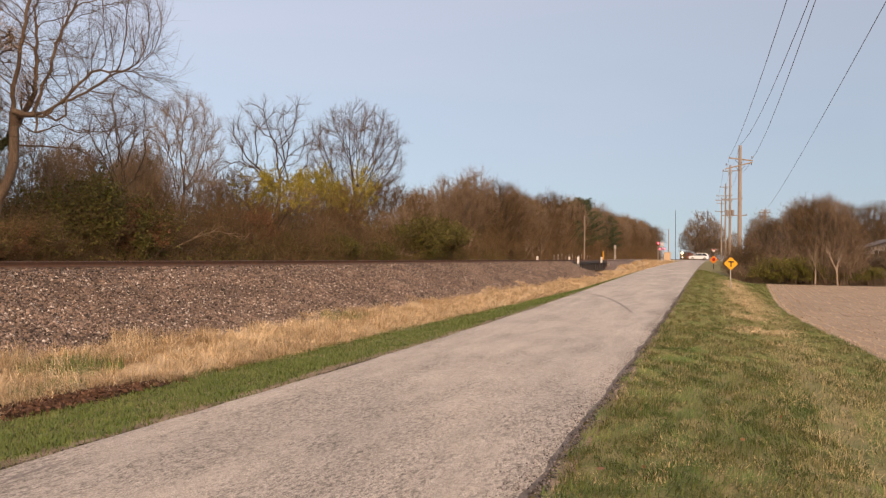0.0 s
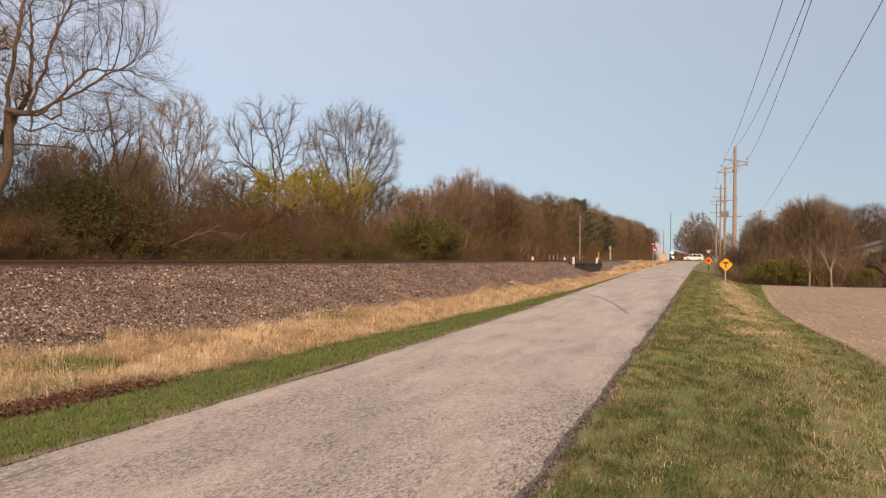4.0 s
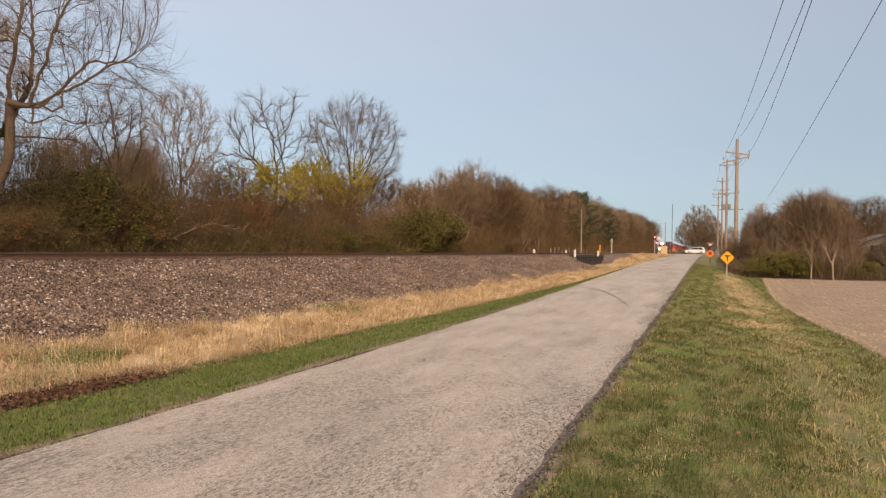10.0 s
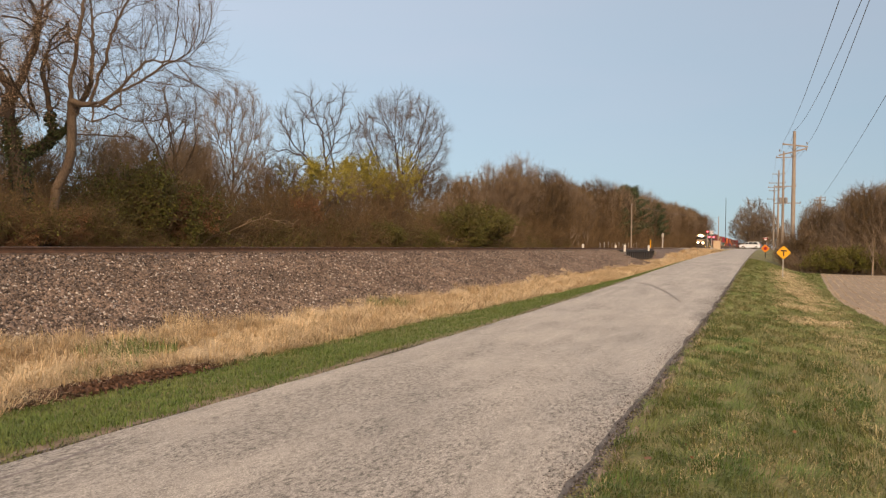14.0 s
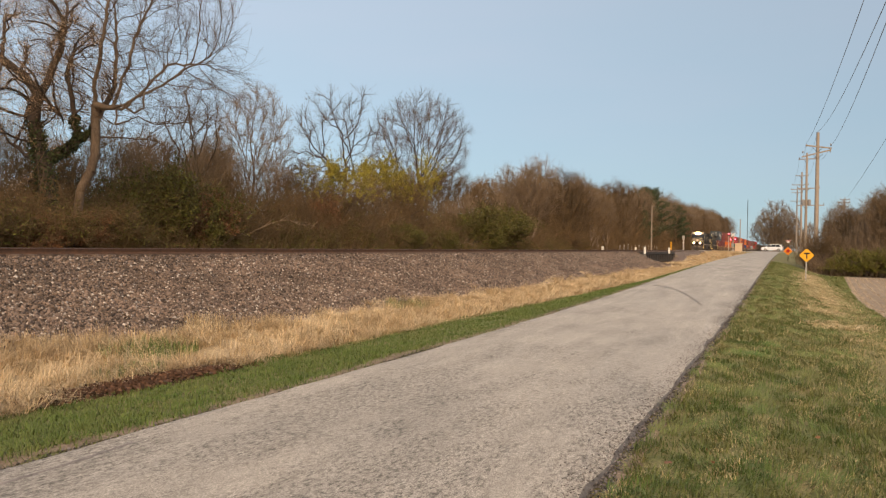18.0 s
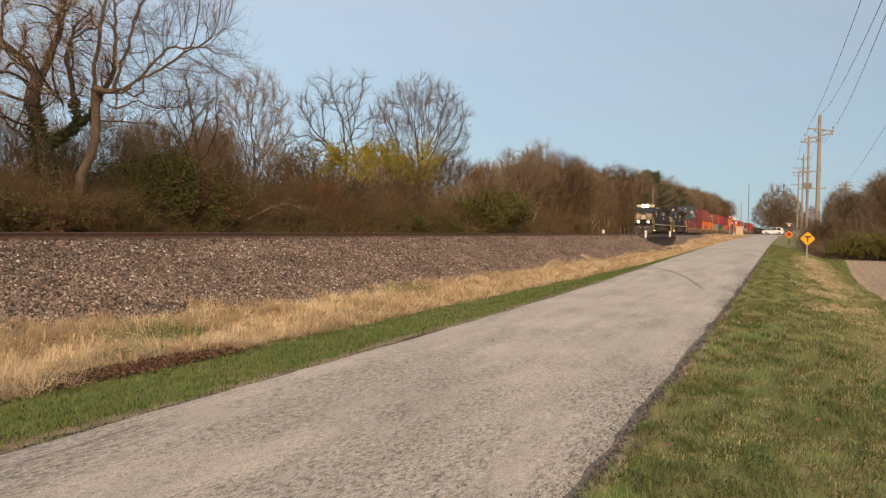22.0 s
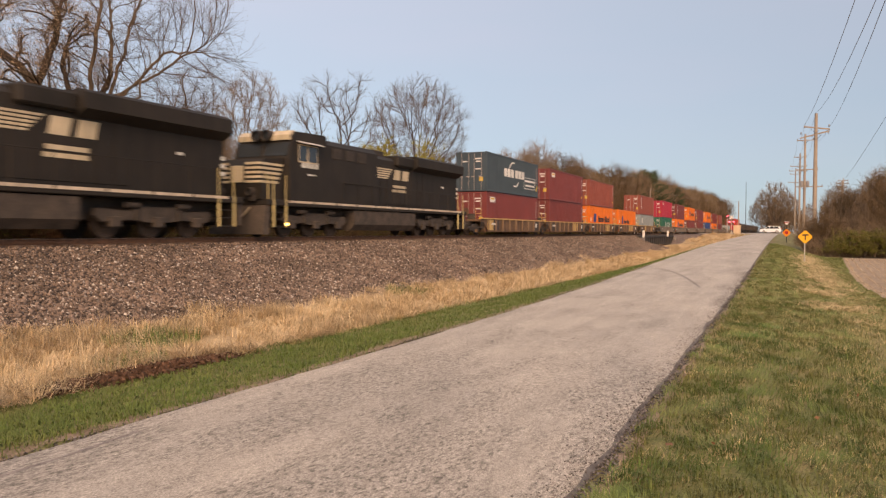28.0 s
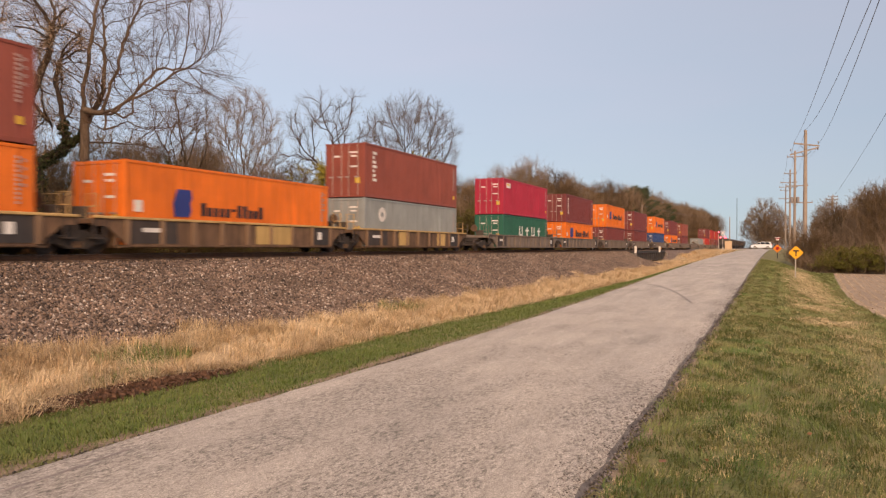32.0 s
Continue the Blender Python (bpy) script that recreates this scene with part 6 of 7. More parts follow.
def utility_pole(x, y, top, arms, label, r=0.19, base=None, extras=False):
    b = ground_z(x, y) if base is None else base
    t = thing("utility_pole", label, "utility pole", "poles beside the road")
    part("pole", Build().tube([(x, y, b - 0.3), (x, y, b + (top - b) * 0.5), (x, y, top)], [r * 1.15, r, r * 0.72], 12), M_WOODPOLE, t, angle=50)
    for z, x0, x1, *tilt in arms:
        k = tilt[0] if tilt else 0.0
        a = part("crossarm", Build().add([(px_, py_, z + dz + (k if px_ == x1 else -k)) for px_ in (x0, x1) for py_ in (y - 0.16, y - 0.05) for dz in (-0.07, 0.07)], [(0, 1, 3, 2), (4, 6, 7, 5), (0, 4, 5, 1), (2, 3, 7, 6), (0, 2, 6, 4), (1, 5, 7, 3)]), M_WOODPOLE, t)
        for xi in (x0 + 0.1, x1 - 0.1):
            part("insulator", Build().lathe([(z + 0.06, 0.03), (z + 0.12, 0.08), (z + 0.18, 0.05), (z + 0.24, 0.08), (z + 0.32, 0.03)], (xi, y - 0.1, 0), "z", 8), M_PORCELAIN, a)
        part("brace", Build().tube([(x - 0.5, y - 0.1, z - 0.05), (x, y - 0.16, z - 0.6)], 0.02, 4).tube([(x + 0.5, y - 0.1, z - 0.05), (x, y - 0.16, z - 0.6)], 0.02, 4), M_STEELDARK, a)
    if extras:
        for s in (-1, 1):
            part("transformer", Build().lathe([(top - 8.6, 0.05), (top - 8.55, 0.26), (top - 7.7, 0.26), (top - 7.6, 0.06)], (x + s * 0.45, y, 0), "z", 12), M_PORCELAIN, t)
    return t


utility_pole(2.72, 88, 14.75, [(13.2, 1.55, 4.05, -0.2), (12.5, 1.2, 4.0, 0.33)], "tall weathered wooden utility pole with two crossarms", 0.21)
utility_pole(2.63, 135, 18.2, [(17.2, 1.4, 3.9), (12.4, 1.2, 4.6), (9.6, 1.2, 5.3)], "tall wooden utility pole with several crossarms and transformers", 0.2, extras=True)
utility_pole(2.57, 180, 19.4, [(18.6, 1.3, 3.9), (16.6, 0.6, 4.0), (15.6, 0.4, 4.0)], "tall wooden utility pole with crossarms", 0.2)
utility_pole(2.2, 232, 19.4, [(18.6, 0.8, 3.6), (16.2, 0.4, 3.8)], "distant wooden utility pole with crossarms", 0.2)
utility_pole(9.0, 150, 11.4, [(10.9, 8.0, 10.0), (10.2, 8.2, 9.8)], "wooden utility pole beyond the thicket", 0.15)
utility_pole(12.5, 205, 15.4, [(14.8, 11.4, 13.6)], "thin distant wooden utility pole", 0.13)
utility_pole(3.3, -12, 13.4, [(12.3, 2.4, 4.4)], "wooden utility pole beside the road", 0.2)
utility_pole(-24.0, 147, 10.5, [], "slim pale wooden pole behind the track", 0.13)
utility_pole(-12.55, 230, 11.1, [], "slim wooden pole at the level crossing", 0.14, base=1.7)


def wire(pts, sags, r=0.022):
    line = []
    for a, b, sag in zip(pts, pts[1:], sags):
        for i in range(14):
            k = i / 14
            line.append(tuple(Vector(a).lerp(Vector(b), k) - Vector((0, 0, sag * 4 * k * (1 - k)))))
    line.append(pts[-1])
    t = tagged(new("power_line", Build().tube(line, r, 5, False).mesh("power_line", M_WIRE)), "dark overhead power wire strung between poles", "wire", "overhead wires")
    return t


wire([(3.0, -12.1, 12.6), (1.65, 87.9, 13.6), (1.5, 134.9, 17.5), (1.4, 179.9, 18.9), (0.9, 231.9, 18.9)], (1.6, 0.9, 0.9, 0.9), 0.015)
wire([(2.6, -12.1, 11.7), (3.95, 87.9, 13.2), (3.8, 134.9, 17.5), (3.8, 179.9, 18.9), (3.5, 231.9, 18.9)], (1.7, 0.9, 0.9, 0.9), 0.015)
wire([(3.3, -12.1, 12.2), (2.68, 88.0, 14.8), (2.63, 135, 18.3), (2.57, 180, 19.5), (2.2, 232, 19.5)], (2.3, 0.9, 0.9, 0.9), 0.015)
wire([(4.2, -12.1, 11.65), (9.0, 149.9, 11.2), (12.5, 204.9, 15.0)], (1.0, 0.9), 0.015)
wire([(-24.0, 147, 10.3), (-12.55, 230, 10.9)], (0.8,), 0.02)

# ---- signs ----
M_SIGNYELLOW = mat("sign_yellow", (0.85, 0.42, 0.012), (0.75, 0.36, 0.012), 3, 0.45, bump=0, grain=0.05)
M_SIGNORANGE = mat("sign_orange", (0.85, 0.27, 0.012), (0.78, 0.24, 0.012), 3, 0.45, bump=0, grain=0.05)
M_SIGNBLACK = mat("sign_black", (0.02, 0.02, 0.02), None, 3, 0.5, bump=0)
M_SIGNRED = mat("sign_red", (0.5, 0.02, 0.02), None, 3, 0.45, bump=0)
M_STEELPOST = mat("galvanised_post", (0.55, 0.52, 0.47), (0.45, 0.42, 0.38), 4, 0.5, 0.3, fine=30)


def diamond(parent, x, y, z, half, material, name="panel"):
    c = 0.05
    pts = [(x - half + c, z - c), (x - c, z - half + c), (x + c, z - half + c), (x + half - c, z - c), (x + half - c, z + c), (x + c, z + half - c), (x - c, z + half - c), (x - half + c, z + c)]
    return part(name, Build().prism(pts, "y", y - 0.012, y - 0.006), material, parent)


zs = ground_z(1.06, 51)
sign = thing("road_sign", "yellow diamond side-road warning sign on a steel post", "road sign")
part("post", Build().box(1.06 - 0.03, 1.06 + 0.03, 51.0, 51.05, zs - 0.3, 2.12, 0.006), M_STEELPOST, sign)
face = diamond(sign, 1.08, 50.99, 1.83, 0.44, M_SIGNYELLOW)
part("symbol", Build().box(1.05, 1.12, 50.972, 50.976, 1.63, 1.93).box(0.92, 1.26, 50.972, 50.976, 1.90, 1.99), M_SIGNBLACK, face, "black road symbol")
zs = ground_z(0.04, 95)
sign = thing("road_sign", "orange diamond stop-ahead sign with a small sign above", "road sign")
part("post", Build().box(0.02, 0.10, 95.0, 95.06, zs - 0.3, 3.5, 0.006), M_SIGNBLACK, sign)
face = diamond(sign, 0.05, 94.99, 2.05, 0.50, M_SIGNORANGE)
part("symbol", Build().lathe([(94.955, 0.2), (94.965, 0.2)], (0.05, 0, 2.08), "y", 8), M_SIGNRED, face, "red octagon symbol")
top = part("upper_panel", Build().prism([(-0.28, 3.35), (0.02, 2.98), (0.10, 2.98), (0.40, 3.35)], "y", 94.97, 94.98), M_POSTWHITE, sign, "white and red small sign")
part("symbol", Build().box(-0.2, 0.32, 94.962, 94.966, 3.2, 3.3), M_SIGNRED, top)

# ---- the level crossing ----
M_CABINET = mat("cream_cabinet_paint", (0.62, 0.46, 0.30), (0.55, 0.41, 0.27), 1.0, 0.6, fine=20, grain=0.1)
M_REDLAMP = glow("red_flasher_glow", (1.0, 0.05, 0.07), 18.0)
cab_box = thing("equipment_cabinet", "cream metal signal cabinet beside the level crossing", "cabinet")
part("body", Build().box(-11.1, -9.6, 184.0, 186.0, 1.75, 3.6, 0.04), M_CABINET, cab_box)
part("roof", Build().box(-11.2, -9.5, 183.9, 186.1, 3.6, 3.7, 0.03), M_CABINET, cab_box)
part("door", Build().box(-10.8, -9.9, 183.96, 184.0, 1.9, 3.4, 0.01), M_CABINET, cab_box)


def crossing_signal(x, y, z, lit):
    t = thing("crossing_signal", "level crossing signal mast with red flashing lamps" if lit else "level crossing signal mast seen from behind", "crossing signal", "signals at the crossing")
    part("mast", Build().tube([(x, y, z - 0.2), (x, y, z + 4.4)], 0.07, 10), M_STEELPOST, t)
    part("crossbuck", Build().box(-0.6, 0.6, -0.01, 0.01, -0.1, 0.1, 0.005, pose(x, y - 0.1, z + 3.9, 0, 45)).box(-0.6, 0.6, -0.035, -0.015, -0.1, 0.1, 0.005, pose(x, y - 0.1, z + 3.9, 0, -45)), M_POSTWHITE, t)
    bar = part("lamp_bar", Build().box(x - 0.55, x + 0.55, y - 0.1, y - 0.04, z + 2.75, z + 2.85), M_STEELDARK, t)
    for s in (-1, 1):
        part("lamp_shield", Build().lathe([(y - 0.14, 0.28), (y - 0.11, 0.28)], (x + s * 0.5, 0, z + 2.8), "y", 16), M_SIGNBLACK, bar)
        part("lamp", Build().lathe([(y - 0.2, 0.02), (y - 0.18, 0.14), (y - 0.14, 0.15)], (x + s * 0.5, 0, z + 2.8), "y", 14), M_REDLAMP if lit else M_SIGNBLACK, bar)
    part("base", Build().box(x - 0.25, x + 0.25, y - 0.25, y + 0.25, z - 0.1, z + 0.35, 0.03), M_STEELPOST, t)


crossing_signal(-11.9, 190, 1.78, True)
sig = thing("track_signal", "slim dark railway signal mast with a red lamp", "railway signal")
part("mast", Build().tube([(-13.0, 192, 1.5), (-13.0, 192, 6.3)], 0.08, 10), M_STEELPOST, sig)
hd = part("head", Build().box(-13.25, -12.75, 191.9, 192.1, 5.4, 6.4, 0.05), M_SIGNBLACK, sig)
part("lamp", Build().lathe([(191.84, 0.02), (191.86, 0.13), (191.9, 0.14)], (-13.0, 0, 5.95), "y", 14), M_REDLAMP, hd)
mastob = thing("radio_mast", "thin distant grey radio mast", "mast")
part("mast", Build().tube([(-12.0, 260, 1.5), (-12.0, 260, 18.4)], 0.09, 6), M_STEELDARK, mastob)
for x, y, h, lab in ((-24.6, 108, 0.55, 1), (-24.6, 134, 0.55, 1)):
    m_ = thing("marker_post", "small white marker post behind the track", "post", "marker posts")
    part("shaft", Build().box(x - 0.16, x + 0.16, y - 0.1, y + 0.1, ground_z(x, y) - 0.1, 1.75 + h, 0.03), M_POSTWHITE, m_)
fence = thing("wire_fence", "weathered post-and-wire fence at the wood's edge", "fence")
for k in range(12):
    part("post", Build().box(-26.25, -26.13, 128 + 3.6 * k, 128.12 + 3.6 * k, 0.6, 2.6 + 0.12 * (k % 3), 0.02), M_STEELPOST, fence)
for k in range(3):
    part("strand", Build().tube([(-26.19, 128, 1.5 + 0.4 * k), (-26.19, 168, 1.5 + 0.4 * k)], 0.02, 4), M_STEELDARK, fence)
yp = thing("marker_post", "slim yellow marker post behind the track", "post", "marker posts")
part("shaft", Build().box(-24.6, -24.35, 177, 177.2, 0.8, 3.7, 0.03), M_SIGNYELLOW, yp)
sm = thing("track_signal", "small white trackside post with a dark top", "railway signal")
part("mast", Build().tube([(-24.8, 202, 0.6), (-24.8, 202, 5.4)], 0.1, 8), M_POSTWHITE, sm)
part("head", Build().box(-25.1, -24.5, 201.85, 202.1, 4.5, 5.6, 0.05), M_STEELPOST, sm)
for k in range(5):
    part("rung", Build().box(-25.15, -24.45, 201.95, 202.05, 1.8 + 0.5 * k, 1.86 + 0.5 * k), M_POSTWHITE, sm)

# ---- white car waiting at the crossing ----
M_CARWHITE = mat("white_car_paint", (0.80, 0.80, 0.80), (0.74, 0.74, 0.74), 2, 0.25, bump=0, grain=0.03)
M_CARGLASS = mat("tinted_glass", (0.03, 0.035, 0.04), None, 2, 0.08, bump=0, grain=0)
M_TYRE = mat("tyre_rubber", (0.025, 0.025, 0.025), None, 3, 0.85)
M_TAIL = glow("tail_lamp_glow", (1.0, 0.05, 0.03), 1.2)
car = thing("parked_car", "white sport utility car standing at the crossing", "car")
car.location = (-3.45, 197.2, 1.83)
prof = [(-2.35, 0.35), (-2.4, 0.75), (-2.28, 1.0), (-1.35, 1.12), (-0.75, 1.62), (-0.3, 1.74), (1.6, 1.74), (2.1, 1.62), (2.32, 1.05), (2.38, 0.7), (2.3, 0.35)]
body = part("body", Build().prism(prof, "y", -0.92, 0.92), M_CARWHITE, car, angle=30)
for y in (-0.925, 0.925):
    for pts in ([(-1.15, 1.15), (-0.68, 1.56), (-0.32, 1.66), (-0.25, 1.15)], [(-0.15, 1.15), (-0.2, 1.67), (0.72, 1.67), (0.78, 1.15)], [(0.88, 1.15), (0.82, 1.67), (1.55, 1.66), (1.95, 1.2), (1.9, 1.15)]):
        part("side_window", Build().prism(pts, "y", y - 0.008, y + 0.008), M_CARGLASS, body)
part("windscreen", Build().prism([(-1.36, 1.14), (-0.78, 1.62), (-0.74, 1.60), (-1.3, 1.12)], "y", -0.75, 0.75), M_CARGLASS, car)
for x in (-1.45, 1.45):
    for s in (-1, 1):
        w = part("wheel", Build().lathe([(s * 0.72, 0.2), (s * 0.72, 0.34), (s * 0.75, 0.37), (s * 0.91, 0.37), (s * 0.94, 0.33), (s * 0.94, 0.22), (s * 0.9, 0.2)], (x, 0, 0.37), "y", 20), M_TYRE, car)
        part("rim", Build().lathe([(s * 0.88, 0.21), (s * 0.935, 0.21), (s * 0.95, 0.06), (s * 0.95, 0.0)], (x, 0, 0.37), "y", 16), M_STEELPOST, w)
for s in (-1, 1):
    part("headlight", Build().box(-2.37, -2.2, s * 0.7 - 0.18, s * 0.7 + 0.18, 0.78, 0.94, 0.03), M_POSTWHITE, car)
    part("tail_light", Build().box(2.25, 2.36, s * 0.8 - 0.1, s * 0.8 + 0.1, 0.85, 1.15, 0.03), M_TAIL, car)
part("bumper", Build().box(-2.43, -2.3, -0.9, 0.9, 0.32, 0.55, 0.04).box(2.3, 2.42, -0.9, 0.9, 0.32, 0.55, 0.04), M_STEELDARK, car)
part("roof_rail", Build().tube([(-0.3, 0.7, 1.74), (-0.2, 0.7, 1.8), (1.5, 0.7, 1.8), (1.6, 0.7, 1.74)], 0.02, 6).tube([(-0.3, -0.7, 1.74), (-0.2, -0.7, 1.8), (1.5, -0.7, 1.8), (1.6, -0.7, 1.74)], 0.02, 6), M_STEELPOST, car)

# ---- house among the trees beyond the field ----
M_SIDING = mat("pale_siding", (0.62, 0.57, 0.52), (0.55, 0.5, 0.46), 1, 0.7, fine=12, grain=0.08)
M_ROOF = mat("grey_shingle", (0.16, 0.14, 0.13), (0.11, 0.10, 0.095), 2, 0.9, fine=10)
house = thing("house", "pale low farmhouse behind the bare trees", "house")
house.scale, house.location = (1, 1, 0.74), (-0.7, 0, 0)
hx0, hy0 = 25.0, 118.0
part("wall", Build().prism([(hx0 - 4, -0.3), (hx0 - 4, 5.2), (hx0, 7.0), (hx0 + 4, 5.2), (hx0 + 4, -0.3)], "y", hy0, hy0 + 12), M_SIDING, house)
part("roof", Build().prism([(hx0 - 4.5, 5.0), (hx0, 7.05), (hx0 + 4.5, 5.0), (hx0 + 4.5, 5.2), (hx0, 7.28), (hx0 - 4.5, 5.2)], "y", hy0 - 0.4, hy0 + 12.4), M_ROOF, house)
part("porch_roof", Build().prism([(hx0 - 5.2, 2.75), (hx0 + 4.2, 3.05), (hx0 + 4.2, 3.25), (hx0 - 5.2, 2.95)], "y", hy0 - 2.2, hy0 - 0.01), M_ROOF, house, "grey porch roof")
for x in (hx0 - 4.9, hx0 - 0.3, hx0 + 3.8):
    part("porch_post", Build().box(x - 0.1, x + 0.1, hy0 - 2.1, hy0 - 1.9, -0.3, 2.85), M_POSTWHITE, house)
for x, z in ((hx0 - 3.2, 3.6), (hx0 - 0.8, 3.6), (hx0 + 1.7, 3.6), (hx0 - 2.6, 0.8), (hx0 + 1.0, 0.8)):
    w = part("window", Build().box(x, x + 1.3, hy0 - 0.05, hy0 + 0.02, z, z + 1.3), M_POSTWHITE, house)
    part("pane", Build().box(x + 0.12, x + 0.6, hy0 - 0.06, hy0 - 0.045, z + 0.12, z + 1.18), M_CARGLASS, w)
    part("pane", Build().box(x + 0.7, x + 1.18, hy0 - 0.06, hy0 - 0.045, z + 0.12, z + 1.18), M_CARGLASS, w)

# ---- thickets beyond the field and at the road's right ----
wood2 = random.Random(9)


def gap(x, y):
    """The clearing through which the house shows."""
    return 0.168 < x / y < 0.199 and y < 122


bush_r = make_tree("shrub", "leafless brown brush at the field's end", 91, M_BARKDARK, M_TWIG, height=5.0, trunk_r=0.05, fork=0.12, spread=0.8, depth=4, kids=(5, 7), limbs=10, up=0.2)
put(bush_r, 3.2, 82, 0)
bush_rg = make_tree("shrub", "low green leafy bush at the field's end", 92, M_BARKDARK, M_TWIG, M_LEAF_BUSH, 9000, 0.055, (0.0, 1), height=3.0, trunk_r=0.05, fork=0.12, spread=0.9, depth=4, kids=(5, 6), limbs=10, up=0.1)
put(bush_rg, 6.0, 80.5, 0)
for x, y, s in ((7.6, 80.6, 1.05), (5.2, 80.4, 0.5), (9.4, 81.4, 0.75), (12.6, 81.6, 0.5), (14.6, 80.9, 0.7), (17.2, 81.5, 0.55), (20.6, 81.0, 0.85), (23.2, 81.2, 0.65), (6.7, 79.9, 0.6), (11.0, 81.9, 0.45)):
    again(bush_rg, x, y, wood2.uniform(0, 360), s)
for k in range(45):
    x = 1.9 + 42 * wood2.random() ** 1.2
    y = 81.5 + 20 * wood2.random()
    if gap(x, y):
        continue
    again(bush_r, x, y, wood2.uniform(0, 360), wood2.uniform(0.4, 0.75) + 0.4 * smooth(4, 9, x), 0.3)
for k in range(120):
    x = 6.0 + 42 * wood2.random()
    y = 85 + 35 * wood2.random()
    if gap(x, y) or 0.158 < x / y < 0.214 or (abs(x - 23.5) < 5 and y > 116):
        continue
    again(wood2.choice([tree_h, tree_i]), x, y, wood2.uniform(0, 360), wood2.uniform(0.36, 0.74) + 0.12 * smooth(8.5, 10.5, x), 0.3)
for x, y, s in ((11.2, 79.5, 0.68), (9.3, 79.6, 0.6), (19.6, 80.2, 0.5)):
    again(slim, x, y, wood2.uniform(0, 360), s)
for k in range(9):
    again(wood2.choice([tree_h, tree_i]), 22 + 1.6 * k + wood2.uniform(-1, 1), 140 + 12 * wood2.random(), wood2.uniform(0, 360), wood2.uniform(0.8, 1.0), 0.3)
for k in range(16):
    again(bush_r, 3.0 + 12 * wood2.random(), 105 + 80 * wood2.random(), wood2.uniform(0, 360), wood2.uniform(0.5, 0.9), 0.3)


def right_brush(rng):
    x = 1.8 + 45 * rng.random() ** 1.3
    y = 80.3 + 16 * rng.random() ** 1.5
    if gap(x, y):
        return (x, y, ground_z(x, y) - 0.1, 1.1)
    return (x, y, ground_z(x, y) - 0.1, 1.6 + 2.6 * smooth(80, 84, y) * patchy(x, y, 0.3, 8) + 1.5 * smooth(5, 9, x))


thicket("undergrowth", "tangled brown brush at the field's end", 104, 4500, right_brush, M_TWIGPALE, 0.012)
# the round tree at the road's end
rt = crown_tree("tree", "round dense bare tree beyond the crossing", 95, M_BARK, M_TWIGPALE, [(0, 0, 0), (0, 0, 2.2)], (0, 0, 7.4), (5.6, 5.6, 7.0), 800, 0.018, 0.3, 0.42, 0.7, twigs=4, twig_len=1.2)
put(rt, -3.0, 240)
again(rt, -0.5, 246, 120, 0.9, 1.5)
again(rt, -5.5, 248, 220, 0.9, 1.5)
for k in range(60):
    x, y = wood2.uniform(-9, 90), wood2.uniform(255, 420)
    if x < 10:
        y += 120
    again(wood2.choice([tree_h, tree_i]), x, y, wood2.uniform(0, 360), wood2.uniform(0.8, 1.2), 0.3)


# ---- the pine ----
def pine(seed, h):
    rng = np.random.default_rng(seed)
    t = thing("tree", "dark green pine rising over the bare wood", "tree")
    part("trunk", Build().tube([(0, 0, 0), (0, 0, h)], [0.28, 0.03], 8), M_BARKDARK, t)
    segs, tips = [], []
    for k in range(70):
        z = h * (0.25 + 0.72 * (k // 5) / 14)
        l = ((h - z) * 0.46 + 0.9) * rng.uniform(0.55, 1.25)
        a = 1.2566 * k + rng.normal(0, 0.3) + 0.5 * (k // 5)
        d = np.array([math.cos(a), math.sin(a), rng.uniform(0.3, 0.6) + 0.4 * k / 70])
        p, q = np.array([0, 0, z]), np.array([0, 0, z]) + d * l
        segs.append((p, q))
        for i in range(130):
            f = 0.35 + 0.65 * rng.random()
            tips.append(p + (q - p) * f + rng.normal(0, 1, 3) * np.array([0.3, 0.3, 0.16]) * (0.5 + f) + np.array([0, 0, 0.06 - 0.1 * f * f]))
    v, f = tubes(np.array([s[0] for s in segs]), np.array([s[1] for s in segs]), np.full(70, 0.05), np.full(70, 0.015), 4)
    part("branches", soup("branches", v, f, M_BARKDARK), M_BARKDARK, t, kind="stuff")
    part("needles", leaves_mesh(rng, np.array(tips), 0.18, M_NEEDLE, "needles"), M_NEEDLE, t, kind="stuff")
    return t


pn = put(pine(7, 15.2), -28.9, 173, 0)
again(pn, -27.5, 205, 70, 0.85)
again(pn, -29.0, 163, 150, 0.62)

# ---- leaf litter, tuft, stubble ----
M_MULCH = mat("dead_leaf_brown", (0.075, 0.04, 0.025), (0.12, 0.065, 0.04), 2, 0.95, fine=15, bump=0, island=0.5)
rg = np.random.default_rng(41)
at = []
while len(at) < 4200:
    yv = 6.6 + 4.2 * rg.random()
    xv = -9.35 + 0.08 * (yv - 8.7) + 0.5 * rg.uniform(-1, 1)
    if in_drift(xv, yv) or rg.random() < 0.1:
        at.append((xv, yv, ground_z(xv, yv) + 0.03 + 0.05 * rg.random()))
tagged(new("dead_leaves", leaves_mesh(rg, np.array(at), 0.05, M_MULCH)), "drift of dark brown dead leaves in the ditch", "leaves", kind="stuff")


def tuft_place(cx, cy, r):
    def f(rng):
        a, d = rng.random() * 6.283, r * rng.random() ** 0.7
        x, y_ = cx + d * math.cos(a), cy + 1.4 * d * math.sin(a)
        return (x, y_, ground_z(x, y_), 1.0)
    return f


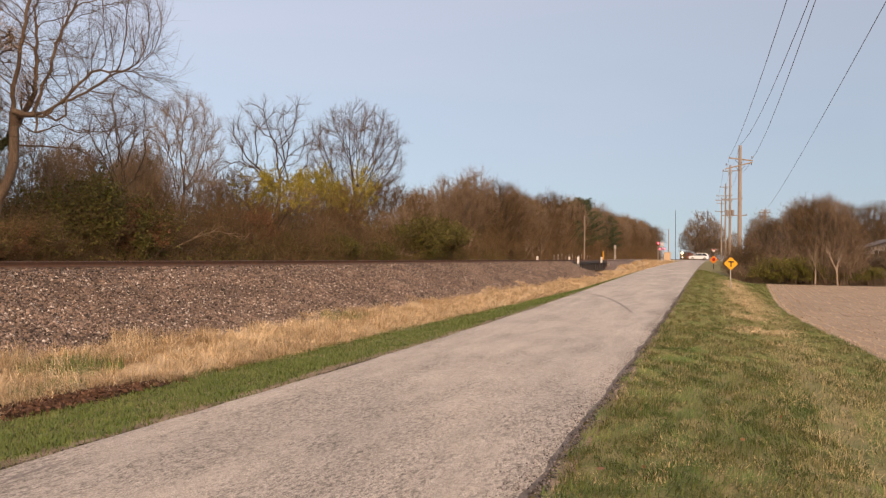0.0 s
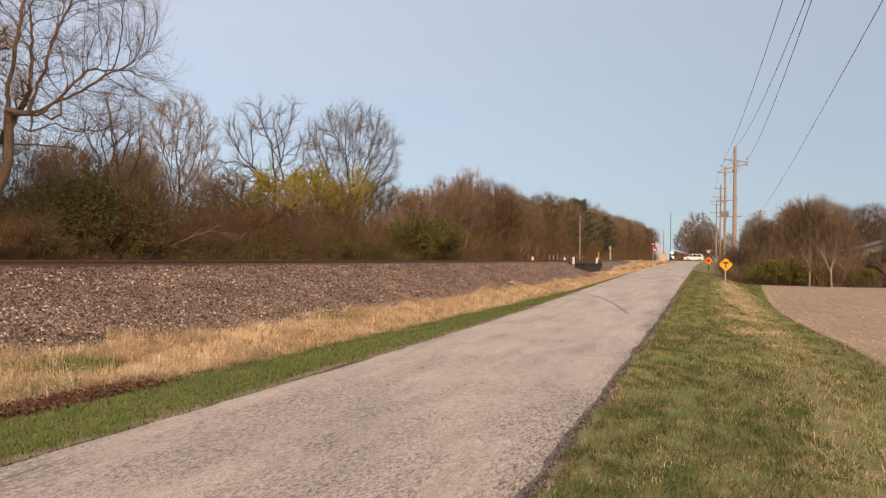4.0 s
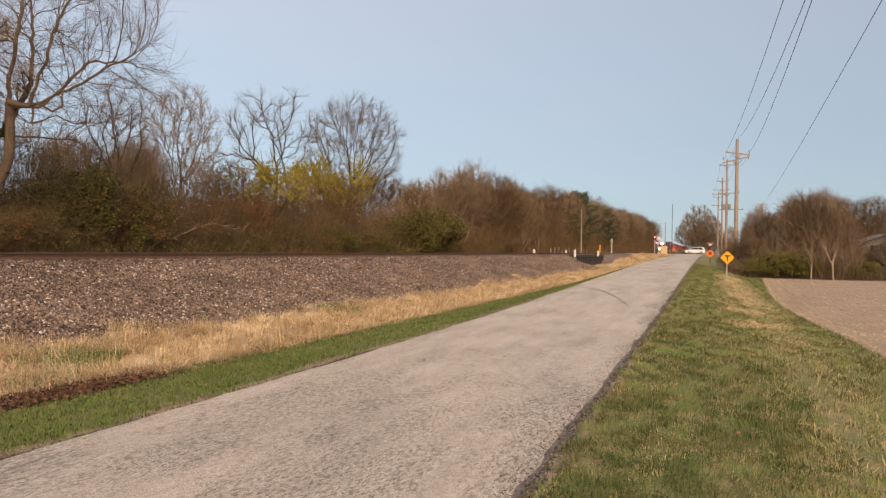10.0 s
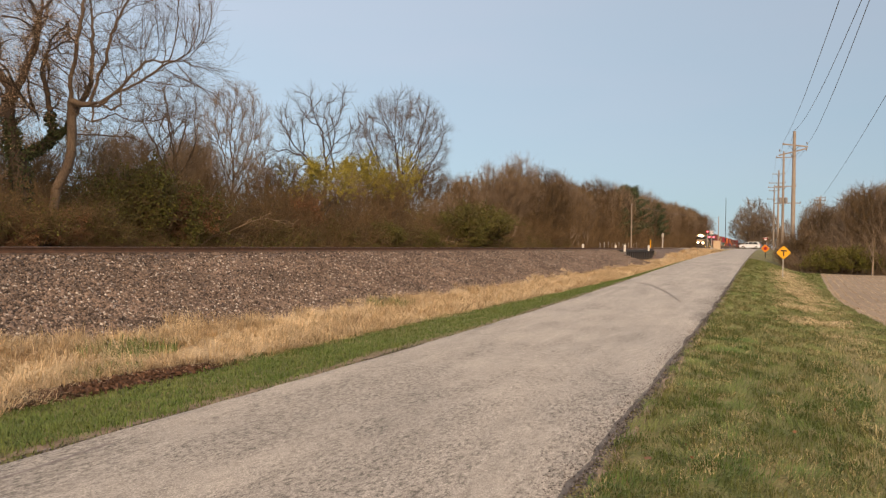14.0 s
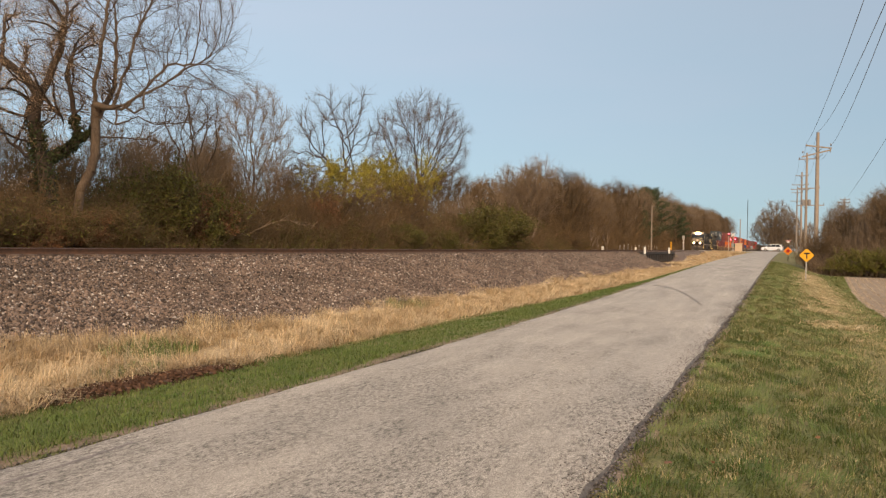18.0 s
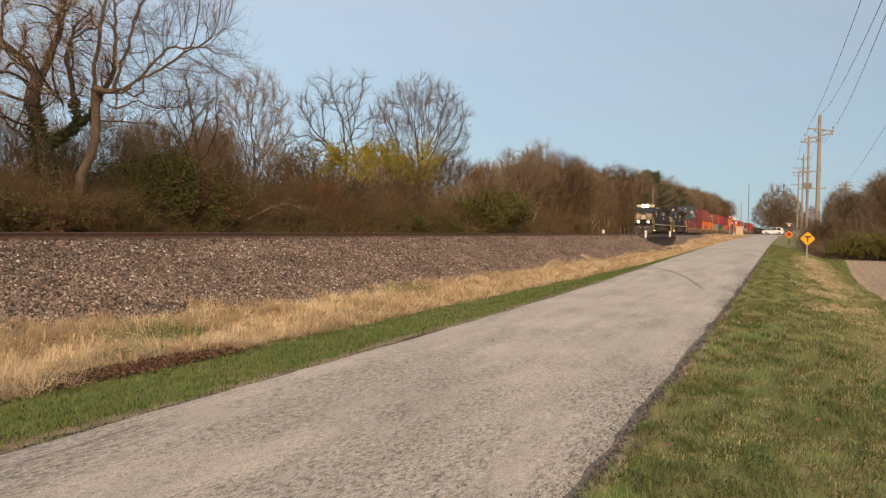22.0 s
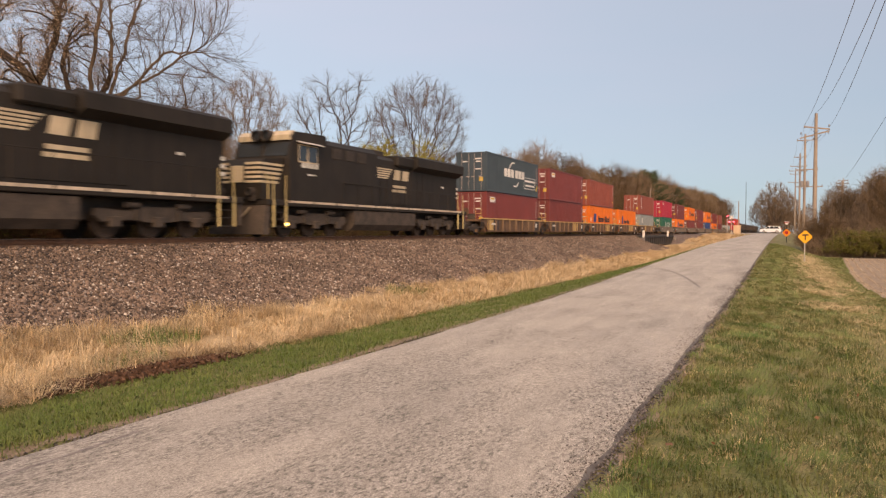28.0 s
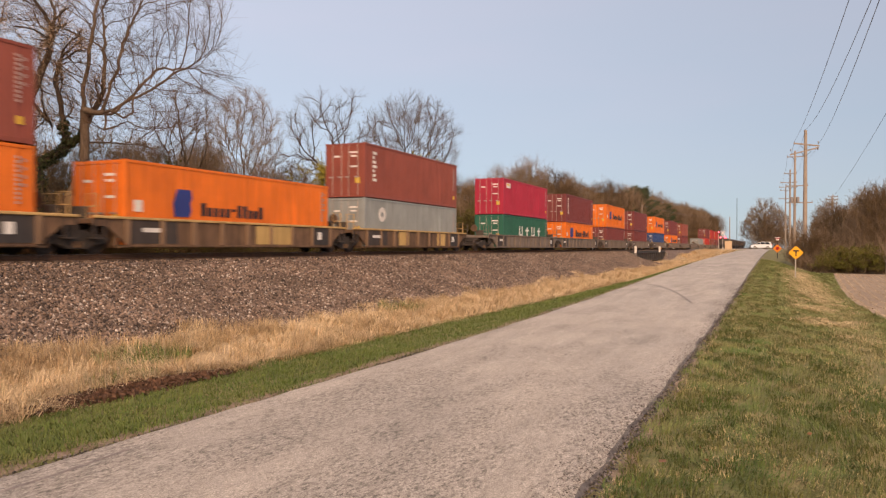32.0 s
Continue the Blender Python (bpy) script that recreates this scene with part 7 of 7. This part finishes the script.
tagged(blades("weed", 900, tuft_place(-11.6, 11.0, 0.8), 0.24, 0.01, 1.2, 51, M_BLADE), "green weed clump in the dry grass", "plant")
tagged(blades("weed", 350, tuft_place(-10.2, 9.2, 0.5), 0.22, 0.012, 1.2, 52, M_BLADE), "green weed clump in the dry grass", "plant")
tagged(blades("weed", 450, tuft_place(-12.3, 23.5, 0.8), 0.25, 0.012, 1.1, 53, M_BLADE), "green weed clump in the dry grass", "plant")


def stubble(rng):
    row = int(60 * rng.random() ** 1.4)
    y_ = 12 + 66 * rng.random() ** 1.2
    x = field_edge(y_) + 0.25 + row * 0.5 + rng.normal(0, 0.08)
    return (x, y_, ground_z(x, y_), 1.0)


tagged(blades("crop_stubble", 45000, stubble, 0.055, 0.010, 2.6, 61, M_STRAW), "rows of pale cut crop stubble in the bare field", "stubble", kind="stuff")
rows_b = Build()
row_rng = random.Random(23)
for row in range(26):
    for k in range(60):
        if row_rng.random() < 0.2 + 0.03 * row:
            continue
        y0 = 14 + k * 1.08
        w = row_rng.uniform(0.025, 0.05)
        x0 = lerp_table(FIELD_EDGE, y0) + 0.3 + row * 0.5 + row_rng.uniform(-0.05, 0.05)
        x1 = lerp_table(FIELD_EDGE, y0 + 1) + 0.3 + row * 0.5
        z0, z1 = ground_z(x0, y0) + 0.022, ground_z(x1, y0 + 1.0) + 0.022
        rows_b.add([(x0 - w, y0, z0 - 0.03), (x0, y0, z0), (x0 + w, y0, z0 - 0.03), (x1 - w, y0 + 1.0, z1 - 0.03), (x1, y0 + 1.0, z1), (x1 + w, y0 + 1.0, z1 - 0.03)], [(0, 1, 4, 3), (1, 2, 5, 4)])
tagged(new("crop_row", rows_b.mesh("crop_row", M_STRAW)), "pale broken rows of crop residue in the field", "stubble", kind="stuff")
leaf = thing("fallen_leaf", "single orange-brown leaf on the verge", "leaf")
part("blade", leaves_mesh(np.random.default_rng(3), np.array([(-0.97, 7.08, 0.12)]), 0.07, M_LEAF_RUST, "blade"), M_LEAF_RUST, leaf)

for k, (x, y) in enumerate(((-0.62, 7.6), (-0.72, 8.05), (0.35, 9.4), (-0.3, 6.2), (0.9, 11.2), (-0.9, 10.4))):
    leaf = thing("fallen_leaf", "small withered leaf lying in the verge grass", "leaf")
    part("blade", leaves_mesh(np.random.default_rng(30 + k), np.array([(x, y, ground_z(x, y) + 0.08)]), 0.03, M_LEAF_RUST, "blade"), M_LEAF_RUST, leaf)


# ---- what moves: the train, at a steady pace towards the camera and past it ----
def motions():
    times = [0, 0.5] + list(range(1, 32)) + [31.5, 32]
    for ob, start, *lift in MOVING:
        walk(ob, [(t, pose(TRACK_X, start - V_TRAIN * (t - 30.0), RAIL_Z + (lift[0] if lift else 0.0))) for t in times])


motions()
